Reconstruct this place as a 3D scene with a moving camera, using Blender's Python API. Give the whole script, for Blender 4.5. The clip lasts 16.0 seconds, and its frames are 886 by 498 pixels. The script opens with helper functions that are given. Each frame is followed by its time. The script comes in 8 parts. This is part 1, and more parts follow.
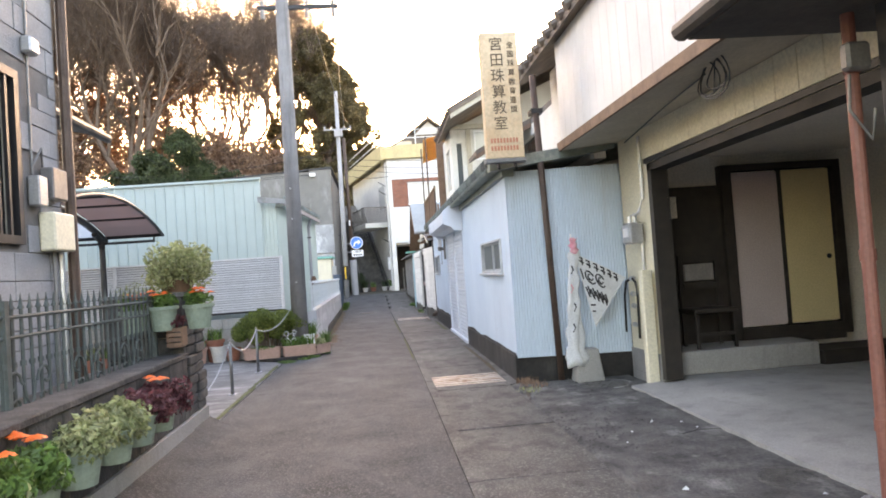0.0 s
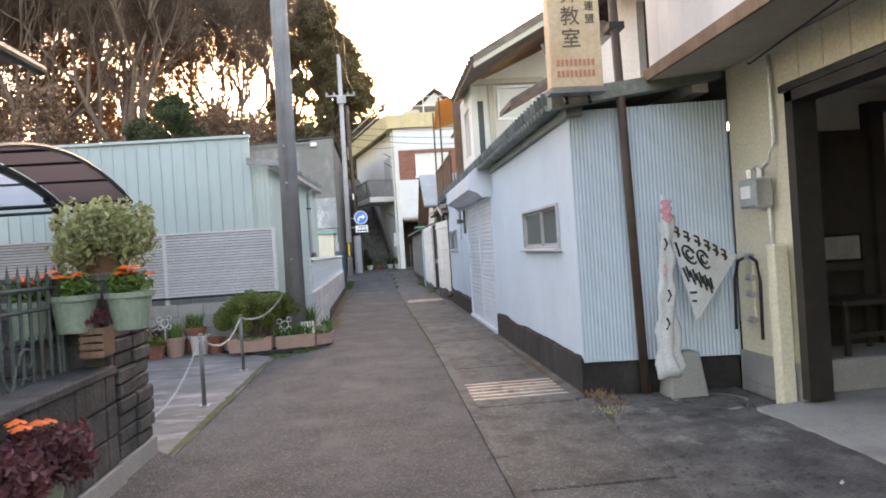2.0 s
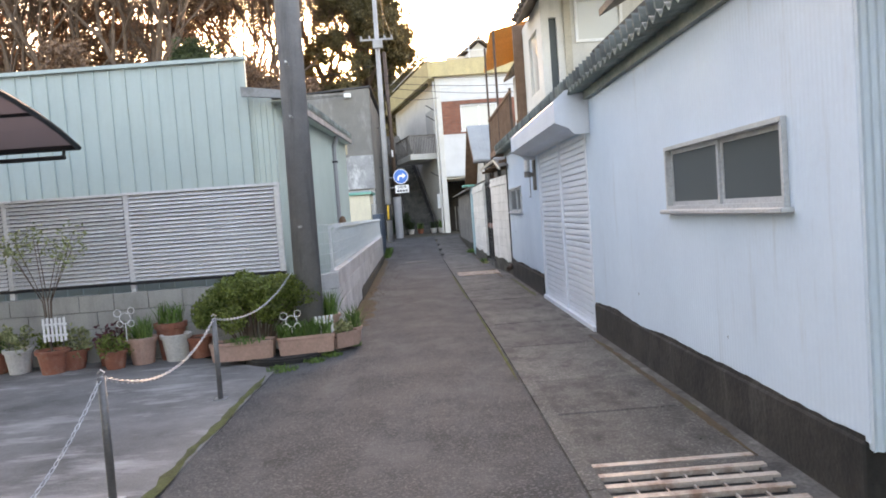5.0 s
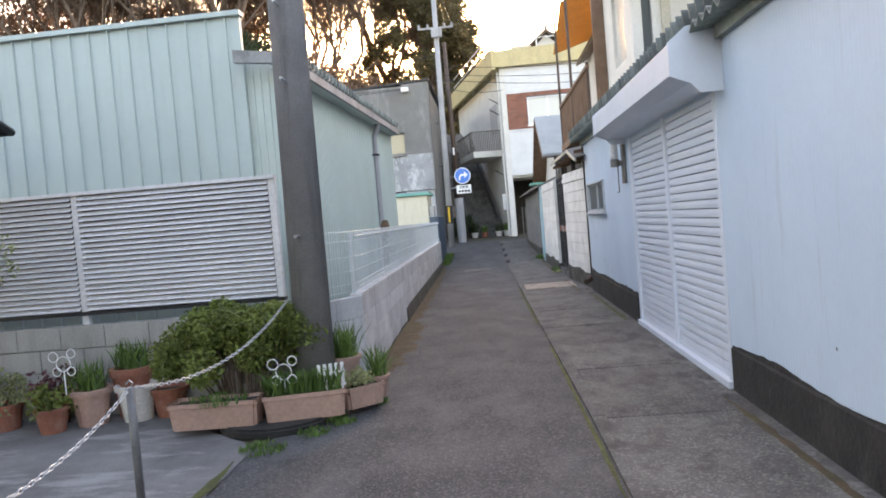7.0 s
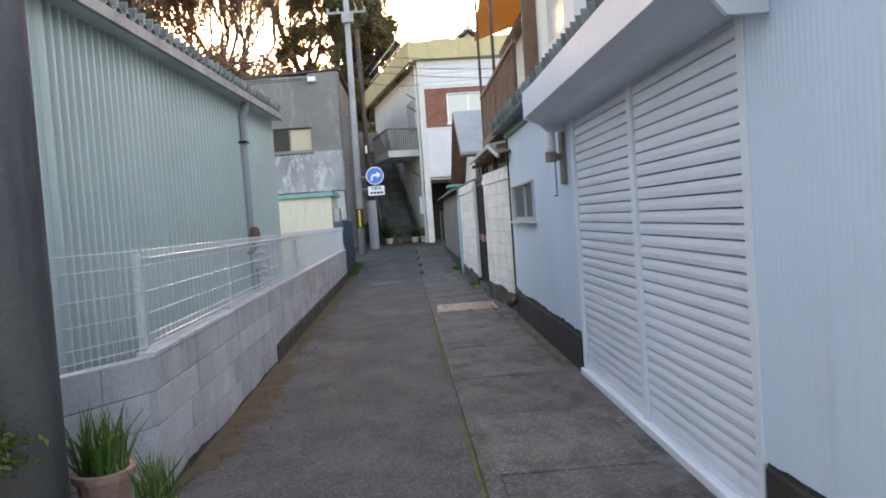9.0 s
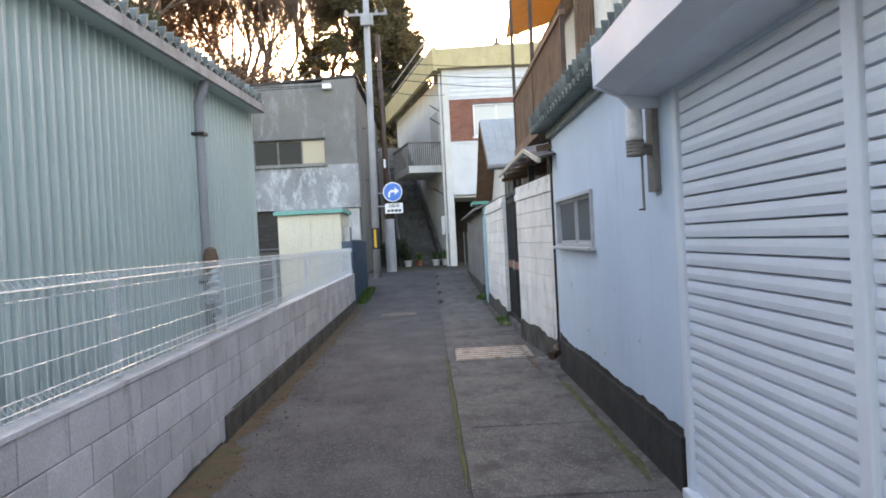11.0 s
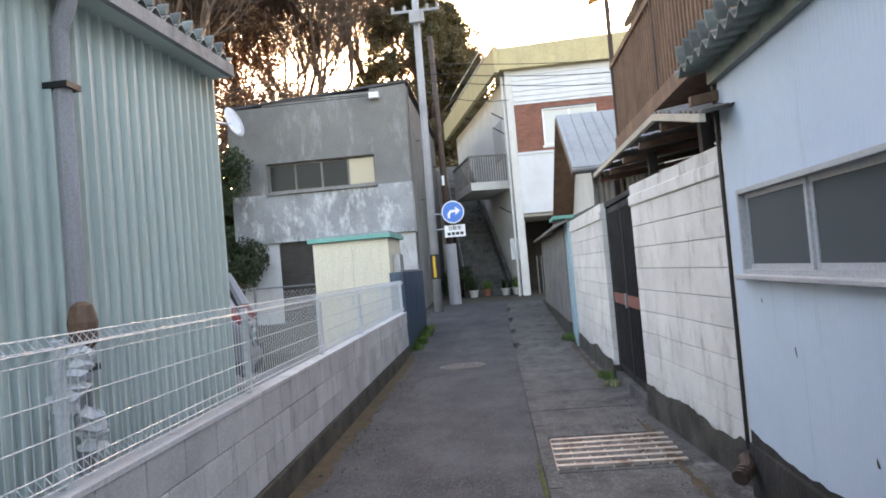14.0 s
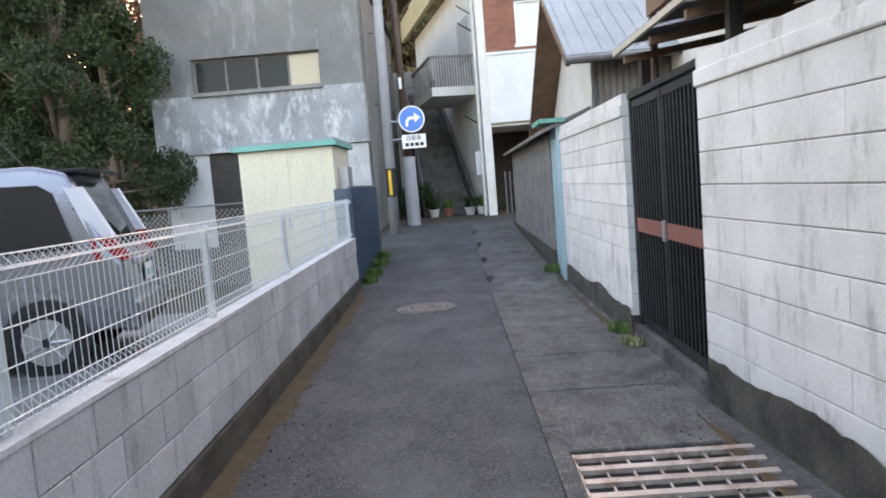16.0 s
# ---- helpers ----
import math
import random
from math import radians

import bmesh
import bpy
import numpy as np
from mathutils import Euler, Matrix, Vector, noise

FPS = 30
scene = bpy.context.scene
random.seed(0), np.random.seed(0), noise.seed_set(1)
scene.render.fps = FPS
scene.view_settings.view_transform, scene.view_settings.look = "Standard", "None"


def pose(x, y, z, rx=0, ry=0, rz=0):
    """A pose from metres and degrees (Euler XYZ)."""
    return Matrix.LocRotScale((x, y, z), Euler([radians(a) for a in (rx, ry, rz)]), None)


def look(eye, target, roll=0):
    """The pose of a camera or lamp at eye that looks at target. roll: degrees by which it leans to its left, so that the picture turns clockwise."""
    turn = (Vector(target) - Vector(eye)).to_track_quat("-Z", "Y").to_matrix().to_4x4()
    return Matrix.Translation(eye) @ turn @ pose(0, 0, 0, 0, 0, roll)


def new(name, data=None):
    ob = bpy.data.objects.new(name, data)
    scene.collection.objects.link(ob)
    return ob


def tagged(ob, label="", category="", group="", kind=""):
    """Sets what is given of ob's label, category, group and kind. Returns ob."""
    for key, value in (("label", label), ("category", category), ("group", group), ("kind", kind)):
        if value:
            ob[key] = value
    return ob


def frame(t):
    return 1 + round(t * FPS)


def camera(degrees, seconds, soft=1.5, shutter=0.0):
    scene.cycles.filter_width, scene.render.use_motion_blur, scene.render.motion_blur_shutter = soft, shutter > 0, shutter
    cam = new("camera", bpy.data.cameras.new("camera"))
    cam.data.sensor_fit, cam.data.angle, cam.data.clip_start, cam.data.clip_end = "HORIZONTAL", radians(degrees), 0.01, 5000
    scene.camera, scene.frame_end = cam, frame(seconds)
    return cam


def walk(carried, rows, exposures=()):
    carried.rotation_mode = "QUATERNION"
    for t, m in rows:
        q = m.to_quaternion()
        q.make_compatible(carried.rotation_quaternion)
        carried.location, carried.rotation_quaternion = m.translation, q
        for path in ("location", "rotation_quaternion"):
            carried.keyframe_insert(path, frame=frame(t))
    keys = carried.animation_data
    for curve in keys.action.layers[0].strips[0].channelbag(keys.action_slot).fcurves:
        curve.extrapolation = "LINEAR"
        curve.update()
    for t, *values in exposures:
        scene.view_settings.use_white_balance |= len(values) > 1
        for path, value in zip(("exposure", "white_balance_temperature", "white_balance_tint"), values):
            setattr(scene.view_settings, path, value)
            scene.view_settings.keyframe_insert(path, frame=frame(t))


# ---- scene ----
cam = camera(64.9, 16.0, soft=1.8)
PATH = [
    (0, (0.118, -0.871, 1.451), (0.303, 1.12, 1.512), -4.0),
    (0.5, (0.07, -0.271, 1.429), (0.293, 1.716, 1.486), -4.5),
    (1, (0.081, 0.261, 1.462), (0.37, 2.239, 1.536), -4.8),
    (1.5, (0.027, 0.853, 1.446), (0.217, 2.843, 1.513), -4.2),
    (2, (-0.04, 1.408, 1.437), (0.134, 3.401, 1.435), -3.7),
    (2.5, (-0.068, 1.984, 1.45), (0.02, 3.982, 1.434), -3.7),
    (3, (-0.088, 2.56, 1.447), (0.027, 4.556, 1.374), -3.6),
    (3.5, (-0.068, 3.149, 1.433), (-0.022, 5.147, 1.341), -3.9),
    (4, (-0.138, 3.664, 1.45), (-0.092, 5.661, 1.354), -4.0),
    (4.2, (-0.15, 3.861, 1.449), (-0.08, 5.857, 1.353), -3.9),
    (6.3, (0.031, 6.387, 1.468), (0.031, 8.384, 1.353), -4.8),
    (6.5, (0.038, 6.584, 1.432), (0.029, 8.581, 1.321), -4.9),
    (7, (0.033, 7.215, 1.446), (-0.111, 9.208, 1.365), -4.8),
    (7.5, (0.03, 7.776, 1.486), (-0.088, 9.772, 1.462), -3.8),
    (8, (0.11, 8.358, 1.5), (0.017, 10.355, 1.545), -2.6),
    (8.5, (0.189, 8.959, 1.516), (0.236, 10.958, 1.557), -3.1),
    (9, (0.301, 9.612, 1.488), (0.381, 11.608, 1.398), -4.0),
    (9.5, (0.328, 10.27, 1.443), (0.518, 12.251, 1.243), -2.2),
    (10, (0.402, 10.863, 1.474), (0.478, 12.861, 1.408), -1.9),
    (10.2, (0.386, 11.074, 1.495), (0.408, 13.074, 1.468), -2.7),
    (12.3, (0.504, 13.456, 1.494), (0.513, 15.456, 1.47), -3.1),
    (12.5, (0.477, 13.696, 1.485), (0.457, 15.696, 1.47), -3.3),
    (13, (0.454, 14.219, 1.512), (0.381, 16.217, 1.522), -3.9),
    (13.5, (0.426, 14.764, 1.512), (0.252, 16.756, 1.556), -4.5),
    (14, (0.33, 15.26, 1.541), (0.162, 17.252, 1.602), -4.9),
    (14.5, (0.323, 15.825, 1.552), (0.167, 17.818, 1.605), -5.2),
    (15, (0.237, 16.475, 1.517), (0.119, 18.471, 1.488), -5.3),
    (15.5, (0.222, 17.076, 1.53), (0.152, 19.073, 1.443), -5.1),
    (16, (0.099, 17.687, 1.534), (0.036, 19.678, 1.348), -4.6),
]
walk(cam, [(t, look(eye, target, roll)) for t, eye, target, roll in PATH], exposures=[(0, 4.2, 8800, 30), (1, 4.18, 8900, 30), (1.5, 3.95, 8900, 30), (2.5, 3.85, 8900, 30), (4, 3.9, 8900, 30), (6.5, 3.75, 8700, 29), (7.5, 3.82, 8600, 29), (8.2, 3.65, 8500, 28), (9, 3.48, 8400, 28), (9.5, 3.78, 8300, 27), (10, 3.68, 8300, 27), (12.5, 3.68, 8300, 27), (15, 3.68, 8400, 29), (16, 3.9, 8400, 29)])
# world, sun and sky
SUN_AZ, SUN_EL = -4.0, 7.5
world = bpy.data.worlds.new("sky_world")
scene.world = world
world.use_nodes = True
_n = world.node_tree.nodes
_sky = _n.new("ShaderNodeTexSky")
_sky.sky_type, _sky.sun_disc = "NISHITA", False
_sky.sun_elevation, _sky.sun_rotation = radians(SUN_EL), radians(SUN_AZ)
_sky.air_density, _sky.dust_density, _sky.ozone_density = 1.0, 3.0, 1.5
_n["Background"].inputs["Strength"].default_value = 0.15
world.node_tree.links.new(_sky.outputs[0], _n["Background"].inputs["Color"])
sun = new("sun", bpy.data.lights.new("sun", "SUN"))
sun.data.energy, sun.data.angle, sun.data.color = 2.0, radians(0.6), (1.0, 0.80, 0.58)
_d = 100.0
_aim = Vector((math.sin(radians(SUN_AZ)) * math.cos(radians(SUN_EL)), math.cos(radians(SUN_AZ)) * math.cos(radians(SUN_EL)), math.sin(radians(SUN_EL))))
sun.matrix_world = look(_aim * _d, (0, 0, 0))


# ---- mesh tools ----
def world_of(ob):
    m = ob.matrix_basis.copy()
    return world_of(ob.parent) @ ob.matrix_parent_inverse @ m if ob.parent else m


def part(name, bm, material, parent=None, label="", smooth=False):
    """One mesh object from a bmesh in world coordinates, its origin at the foot of its box."""
    me = bpy.data.meshes.new(name)
    vs = [v.co for v in bm.verts]
    lo = Vector([min(v[i] for v in vs) for i in range(3)])
    hi = Vector([max(v[i] for v in vs) for i in range(3)])
    c = Vector(((lo.x + hi.x) / 2, (lo.y + hi.y) / 2, lo.z))
    bmesh.ops.translate(bm, verts=bm.verts, vec=-c)
    bm.to_mesh(me)
    bm.free()
    if smooth:
        for p in me.polygons:
            p.use_smooth = True
    me.materials.append(material)
    ob = new(name, me)
    if parent:
        ob.parent = parent
        ob.matrix_parent_inverse = world_of(parent).inverted()
    ob.matrix_basis = Matrix.Translation(c)
    return tagged(ob, label)


def raw(name, verts, faces, material, parent=None, label="", smooth=False):
    me = bpy.data.meshes.new(name)
    a = np.array(verts, float)
    c = np.array([(a[:, 0].min() + a[:, 0].max()) / 2, (a[:, 1].min() + a[:, 1].max()) / 2, a[:, 2].min()])
    me.from_pydata((a - c).tolist(), [], faces)
    if smooth:
        for p in me.polygons:
            p.use_smooth = True
    me.materials.append(material)
    ob = new(name, me)
    if parent:
        ob.parent = parent
        ob.matrix_parent_inverse = world_of(parent).inverted()
    ob.matrix_basis = Matrix.Translation(Vector(c))
    return tagged(ob, label)


def thing(name, x, y, z, label, category, group="", kind=""):
    ob = new(name)
    ob.matrix_basis = Matrix.Translation((x, y, z))
    ob.empty_display_size = 0.1
    return tagged(ob, label, category, group, kind)


def box(bm, x0, x1, y0, y1, z0, z1, bevel=0.0, m=None):
    vs = [bm.verts.new((x, y, z)) for x in (x0, x1) for y in (y0, y1) for z in (z0, z1)]
    q = [(0, 1, 3, 2), (4, 6, 7, 5), (0, 4, 5, 1), (2, 3, 7, 6), (0, 2, 6, 4), (1, 5, 7, 3)]
    fs = [bm.faces.new([vs[i] for i in f]) for f in q]
    if bevel:
        es = list({e for f in fs for e in f.edges})
        r = bmesh.ops.bevel(bm, geom=es, offset=bevel, segments=1, affect="EDGES")
        vs = list({v for f in r["faces"] for v in f.verts} | {v for v in vs if v.is_valid})
    if m is not None:
        bmesh.ops.transform(bm, matrix=m, verts=[v for v in vs if v.is_valid])
    return bm


def B(*a, **k):
    return box(bmesh.new(), *a, **k)


def tube(bm, pts, r, sides=8, r1=None, caps=True):
    """A round bar along a line of points; it tapers to r1."""
    pts = [Vector(p) for p in pts]
    rings = []
    for i, p in enumerate(pts):
        d = (pts[min(i + 1, len(pts) - 1)] - pts[max(i - 1, 0)]).normalized()
        u = d.cross(Vector((0, 0, 1)) if abs(d.z) < 0.9 else Vector((1, 0, 0))).normalized()
        v = d.cross(u)
        rr = r if r1 is None else r + (r1 - r) * i / (len(pts) - 1)
        rings.append([bm.verts.new(p + (u * math.cos(2 * math.pi * k / sides) + v * math.sin(2 * math.pi * k / sides)) * rr) for k in range(sides)])
    for a, b in zip(rings, rings[1:]):
        for k in range(sides):
            bm.faces.new((a[k], a[(k + 1) % sides], b[(k + 1) % sides], b[k]))
    if caps:
        bm.faces.new(rings[0][::-1])
        bm.faces.new(rings[-1])
    return bm


def T(pts, r, sides=8, r1=None):
    return tube(bmesh.new(), pts, r, sides, r1)


def lathe(bm, x, y, z, prof, sides=20, sx=1.0, sy=1.0, m=None):
    """A turned or oblong vessel from (radius, height) pairs."""
    rings = []
    made = []
    for r, h in prof:
        ring = [bm.verts.new((x + r * sx * math.cos(2 * math.pi * k / sides), y + r * sy * math.sin(2 * math.pi * k / sides), z + h)) for k in range(sides)]
        rings.append(ring)
        made += ring
    for a, b in zip(rings, rings[1:]):
        for k in range(sides):
            bm.faces.new((a[k], a[(k + 1) % sides], b[(k + 1) % sides], b[k]))
    bm.faces.new(rings[0][::-1])
    bm.faces.new(rings[-1])
    if m is not None:
        bmesh.ops.transform(bm, matrix=m, verts=made)
    return bm


def prism(bm, poly, axis, a, b):
    """A flat outline pushed from a to b along an axis. poly holds the two other coordinates in x, y, z order."""
    def at(p, s):
        return {"x": (s, p[0], p[1]), "y": (p[0], s, p[1]), "z": (p[0], p[1], s)}[axis]
    v0 = [bm.verts.new(at(p, a)) for p in poly]
    v1 = [bm.verts.new(at(p, b)) for p in poly]
    bm.faces.new(v0[::-1])
    bm.faces.new(v1)
    for i in range(len(poly)):
        j = (i + 1) % len(poly)
        bm.faces.new((v0[i], v0[j], v1[j], v1[i]))
    bmesh.ops.recalc_face_normals(bm, faces=bm.faces)
    return bm


def PR(*a):
    return prism(bmesh.new(), *a)


def ribbed(p0, p1, z0, z1, pitch, depth, kind="wave", top=None, thick=0.006):
    """Corrugated or seamed sheet standing on the line p0-p1; its outer face is to the right of that line's direction. top(s): height at s metres."""
    bm = bmesh.new()
    a, b = Vector((*p0, 0)), Vector((*p1, 0))
    d = (b - a)
    length = d.length
    d.normalize()
    n = Vector((d.y, -d.x, 0))
    s, prof = 0.0, []
    while s < length:
        if kind == "wave":
            for k in range(6):
                prof.append((s + pitch * k / 6, depth * 0.5 * (1 + math.cos(2 * math.pi * k / 6))))
        elif kind == "rib":
            prof += [(s, 0), (s + pitch * 0.62, 0), (s + pitch * 0.70, depth), (s + pitch * 0.92, depth)]
        else:
            prof += [(s, 0), (s + pitch * 0.88, 0), (s + pitch * 0.90, depth), (s + pitch * 0.97, depth)]
        s += pitch
    prof = [p for p in prof if p[0] < length] + [(length, 0)]
    rows = []
    for s, o in prof:
        zt = top(s) if top else z1
        p = a + d * s
        rows.append([bm.verts.new((*(p + n * o).xy, z0)), bm.verts.new((*(p + n * o).xy, zt)), bm.verts.new((*(p - n * 0.05).xy, zt)), bm.verts.new((*(p - n * 0.05).xy, z0))])
    for r, q in zip(rows, rows[1:]):
        for k in range(4):
            bm.faces.new((r[k], q[k], q[(k + 1) % 4], r[(k + 1) % 4]))
    bm.faces.new(rows[0])
    bm.faces.new(rows[-1][::-1])
    bmesh.ops.recalc_face_normals(bm, faces=bm.faces)
    return bm


# ---- materials ----
def mat(name, c0, c1=None, rough=0.7, metal=0.0, scale=2.0, fine=60.0, bump=0.15, stain=None, stain_amount=0.5, stain_scale=(1.2, 1.2, 0.35), spread=0.0, cover=0.5, spec=0.5, island=0.0, grain=0.15, speckle=None, ribs=0.0, thin=0.0):
    """Two tones over broad and fine noise, stains of a third tone, light relief; spread varies it from piece to piece."""
    c1 = c1 or tuple(v * 0.8 for v in c0)
    m = bpy.data.materials.new(name)
    m.use_nodes = True
    nt = m.node_tree
    N, L = nt.nodes, nt.links.new
    bs = N["Principled BSDF"]
    bs.inputs["Metallic"].default_value = metal
    bs.inputs["Specular IOR Level"].default_value = spec
    tc = N.new("ShaderNodeTexCoord")
    geo = N.new("ShaderNodeNewGeometry")
    pos = geo.outputs["Position"]
    n1 = N.new("ShaderNodeTexNoise")
    n1.inputs["Scale"].default_value, n1.inputs["Detail"].default_value, n1.inputs["Roughness"].default_value = scale, 6, 0.62
    n2 = N.new("ShaderNodeTexNoise")
    n2.inputs["Scale"].default_value, n2.inputs["Detail"].default_value = fine, 3
    L(pos, n1.inputs["Vector"])
    L(pos, n2.inputs["Vector"])
    r1 = N.new("ShaderNodeMapRange")
    r1.inputs[1].default_value, r1.inputs[2].default_value = 0.32, 0.68
    L(n1.outputs["Fac"], r1.inputs[0])
    mix = N.new("ShaderNodeMix")
    mix.data_type = "RGBA"
    mix.inputs["A"].default_value, mix.inputs["B"].default_value = (*c0, 1), (*c1, 1)
    L(r1.outputs[0], mix.inputs["Factor"])
    col = mix.outputs["Result"]
    gr = N.new("ShaderNodeMapRange")
    gr.inputs[1].default_value, gr.inputs[2].default_value = 0.25, 0.75
    gr.inputs[3].default_value, gr.inputs[4].default_value = 1 - grain, 1 + grain
    L(n2.outputs["Fac"], gr.inputs[0])
    g = N.new("ShaderNodeMix")
    g.data_type, g.blend_type = "RGBA", "MULTIPLY"
    g.inputs["Factor"].default_value = 1
    L(col, g.inputs["A"])
    L(gr.outputs[0], g.inputs["B"])
    col = g.outputs["Result"]
    if speckle:
        vo = N.new("ShaderNodeTexVoronoi")
        vo.inputs["Scale"].default_value = 95.0
        L(pos, vo.inputs["Vector"])
        lt = N.new("ShaderNodeSeparateColor")
        L(vo.outputs["Color"], lt.inputs[0])
        th = N.new("ShaderNodeMapRange")
        th.inputs[1].default_value, th.inputs[2].default_value = 0.70, 0.95
        th.inputs[4].default_value = 0.8
        L(lt.outputs[0], th.inputs[0])
        sp = N.new("ShaderNodeMix")
        sp.data_type = "RGBA"
        sp.inputs["B"].default_value = (*speckle, 1)
        L(th.outputs[0], sp.inputs["Factor"])
        L(col, sp.inputs["A"])
        col = sp.outputs["Result"]
    if stain:
        mp = N.new("ShaderNodeMapping")
        mp.inputs["Scale"].default_value = stain_scale
        L(pos, mp.inputs["Vector"])
        n3 = N.new("ShaderNodeTexNoise")
        n3.inputs["Scale"].default_value, n3.inputs["Detail"].default_value, n3.inputs["Roughness"].default_value = 3.0, 8, 0.7
        L(mp.outputs[0], n3.inputs["Vector"])
        r3 = N.new("ShaderNodeMapRange")
        r3.inputs[1].default_value, r3.inputs[2].default_value = cover, cover + 0.18
        r3.inputs[3].default_value, r3.inputs[4].default_value = 0, stain_amount
        L(n3.outputs["Fac"], r3.inputs[0])
        s = N.new("ShaderNodeMix")
        s.data_type = "RGBA"
        s.inputs["B"].default_value = (*stain, 1)
        L(r3.outputs[0], s.inputs["Factor"])
        L(col, s.inputs["A"])
        col = s.outputs["Result"]
    if spread or island:
        hv = N.new("ShaderNodeHueSaturation")
        rr = N.new("ShaderNodeMapRange")
        k = spread or island
        rr.inputs[3].default_value, rr.inputs[4].default_value = 1 - k, 1 + k
        if spread:
            oi = N.new("ShaderNodeObjectInfo")
            L(oi.outputs["Random"], rr.inputs[0])
        else:
            L(geo.outputs["Random Per Island"], rr.inputs[0])
        L(rr.outputs[0], hv.inputs["Value"])
        L(col, hv.inputs["Color"])
        col = hv.outputs["Color"]
    L(col, bs.inputs["Base Color"])
    rg = N.new("ShaderNodeMapRange")
    rg.inputs[3].default_value, rg.inputs[4].default_value = max(rough - 0.12, 0.02), min(rough + 0.12, 1)
    L(n1.outputs["Fac"], rg.inputs[0])
    L(rg.outputs[0], bs.inputs["Roughness"])
    if bump:
        bp = N.new("ShaderNodeBump")
        bp.inputs["Strength"].default_value, bp.inputs["Distance"].default_value = bump, 0.02
        ad = N.new("ShaderNodeMath")
        ad.operation = "MULTIPLY_ADD"
        ad.inputs[1].default_value = 0.5
        L(n2.outputs["Fac"], ad.inputs[0])
        L(n1.outputs["Fac"], ad.inputs[2])
        if ribs:
            wv = N.new("ShaderNodeTexWave")
            wv.bands_direction = "Y"
            wv.inputs["Scale"].default_value = ribs
            L(pos, wv.inputs["Vector"])
            ad2 = N.new("ShaderNodeMath")
            ad2.operation = "MULTIPLY_ADD"
            ad2.inputs[1].default_value = 0.8
            L(wv.outputs["Fac"], ad2.inputs[0])
            L(ad.outputs[0], ad2.inputs[2])
            ad = ad2
        L(ad.outputs[0], bp.inputs["Height"])
        L(bp.outputs[0], bs.inputs["Normal"])
    if thin:
        tl = N.new("ShaderNodeBsdfTranslucent")
        L(col, tl.inputs["Color"])
        ms = N.new("ShaderNodeMixShader")
        ms.inputs[0].default_value = thin
        L(bs.outputs[0], ms.inputs[1])
        L(tl.outputs[0], ms.inputs[2])
        L(ms.outputs[0], N["Material Output"].inputs["Surface"])
    return m


def glass(name, color, rough=0.05, see=0.0, spec=0.35):
    m = bpy.data.materials.new(name)
    m.use_nodes = True
    bs = m.node_tree.nodes["Principled BSDF"]
    bs.inputs["Base Color"].default_value = (*color, 1)
    bs.inputs["Roughness"].default_value = rough
    bs.inputs["Transmission Weight"].default_value = see
    bs.inputs["Specular IOR Level"].default_value = spec
    return m


asphalt = mat("asphalt", (0.060, 0.062, 0.063), (0.030, 0.0315, 0.032), 0.86, scale=1.7, fine=75, bump=1.0, stain=(0.105, 0.107, 0.108), stain_amount=0.65, stain_scale=(0.5, 0.25, 0.5), cover=0.5, grain=0.42, speckle=(0.13, 0.13, 0.13))
drain_concrete = mat("drain_concrete", (0.115, 0.110, 0.100), (0.062, 0.060, 0.056), 0.9, scale=1.6, fine=90, bump=0.7, stain=(0.036, 0.034, 0.030), stain_amount=0.8, stain_scale=(1.3, 0.9, 0.8), cover=0.47, spread=0.16, speckle=(0.20, 0.195, 0.18))
pad_concrete = mat("pad_concrete", (0.21, 0.205, 0.20), (0.10, 0.098, 0.095), 0.85, scale=1.4, fine=80, bump=0.5, stain=(0.42, 0.41, 0.40), stain_amount=0.75, stain_scale=(0.35, 1.1, 1), cover=0.52)
rough_concrete = mat("rough_concrete", (0.13, 0.127, 0.12), (0.040, 0.039, 0.037), 0.92, scale=3.2, fine=45, bump=1.0, stain=(0.34, 0.33, 0.31), stain_amount=0.85, stain_scale=(0.9, 0.7, 1), cover=0.57, grain=0.35)
garage_concrete = mat("garage_concrete", (0.36, 0.35, 0.33), (0.26, 0.255, 0.24), 0.85, scale=1.0, fine=70, bump=0.2, stain=(0.11, 0.105, 0.1), stain_amount=0.4)
soil = mat("soil", (0.07, 0.055, 0.035), (0.04, 0.033, 0.025), 0.95, scale=2, fine=40, bump=0.8, stain=(0.06, 0.075, 0.02), stain_amount=0.6, stain_scale=(1, 1, 1))
blue_white = mat("blue_white_paint", (0.545, 0.66, 0.76), (0.49, 0.60, 0.70), 0.5, scale=1.2, fine=30, bump=0.12, grain=0.02, ribs=8.0, stain=(0.32, 0.335, 0.35), stain_amount=0.45, stain_scale=(3, 3, 0.25), cover=0.57)
blue_corr = mat("blue_white_sheet", (0.525, 0.635, 0.72), (0.465, 0.57, 0.65), 0.45, scale=1.5, fine=25, bump=0.01, grain=0.02, stain=(0.40, 0.42, 0.45), stain_amount=0.3, stain_scale=(3, 3, 0.3))
dark_base = mat("dark_foundation", (0.034, 0.031, 0.028), (0.013, 0.0125, 0.012), 0.95, scale=3, fine=30, bump=0.6, stain=(0.10, 0.095, 0.088), stain_amount=0.5, cover=0.56)
mint = mat("mint_sheet", (0.42, 0.51, 0.49), (0.37, 0.45, 0.435), 0.45, scale=0.8, fine=20, bump=0.01, grain=0.02, stain=(0.33, 0.38, 0.35), stain_amount=0.4, stain_scale=(3, 3, 0.2))
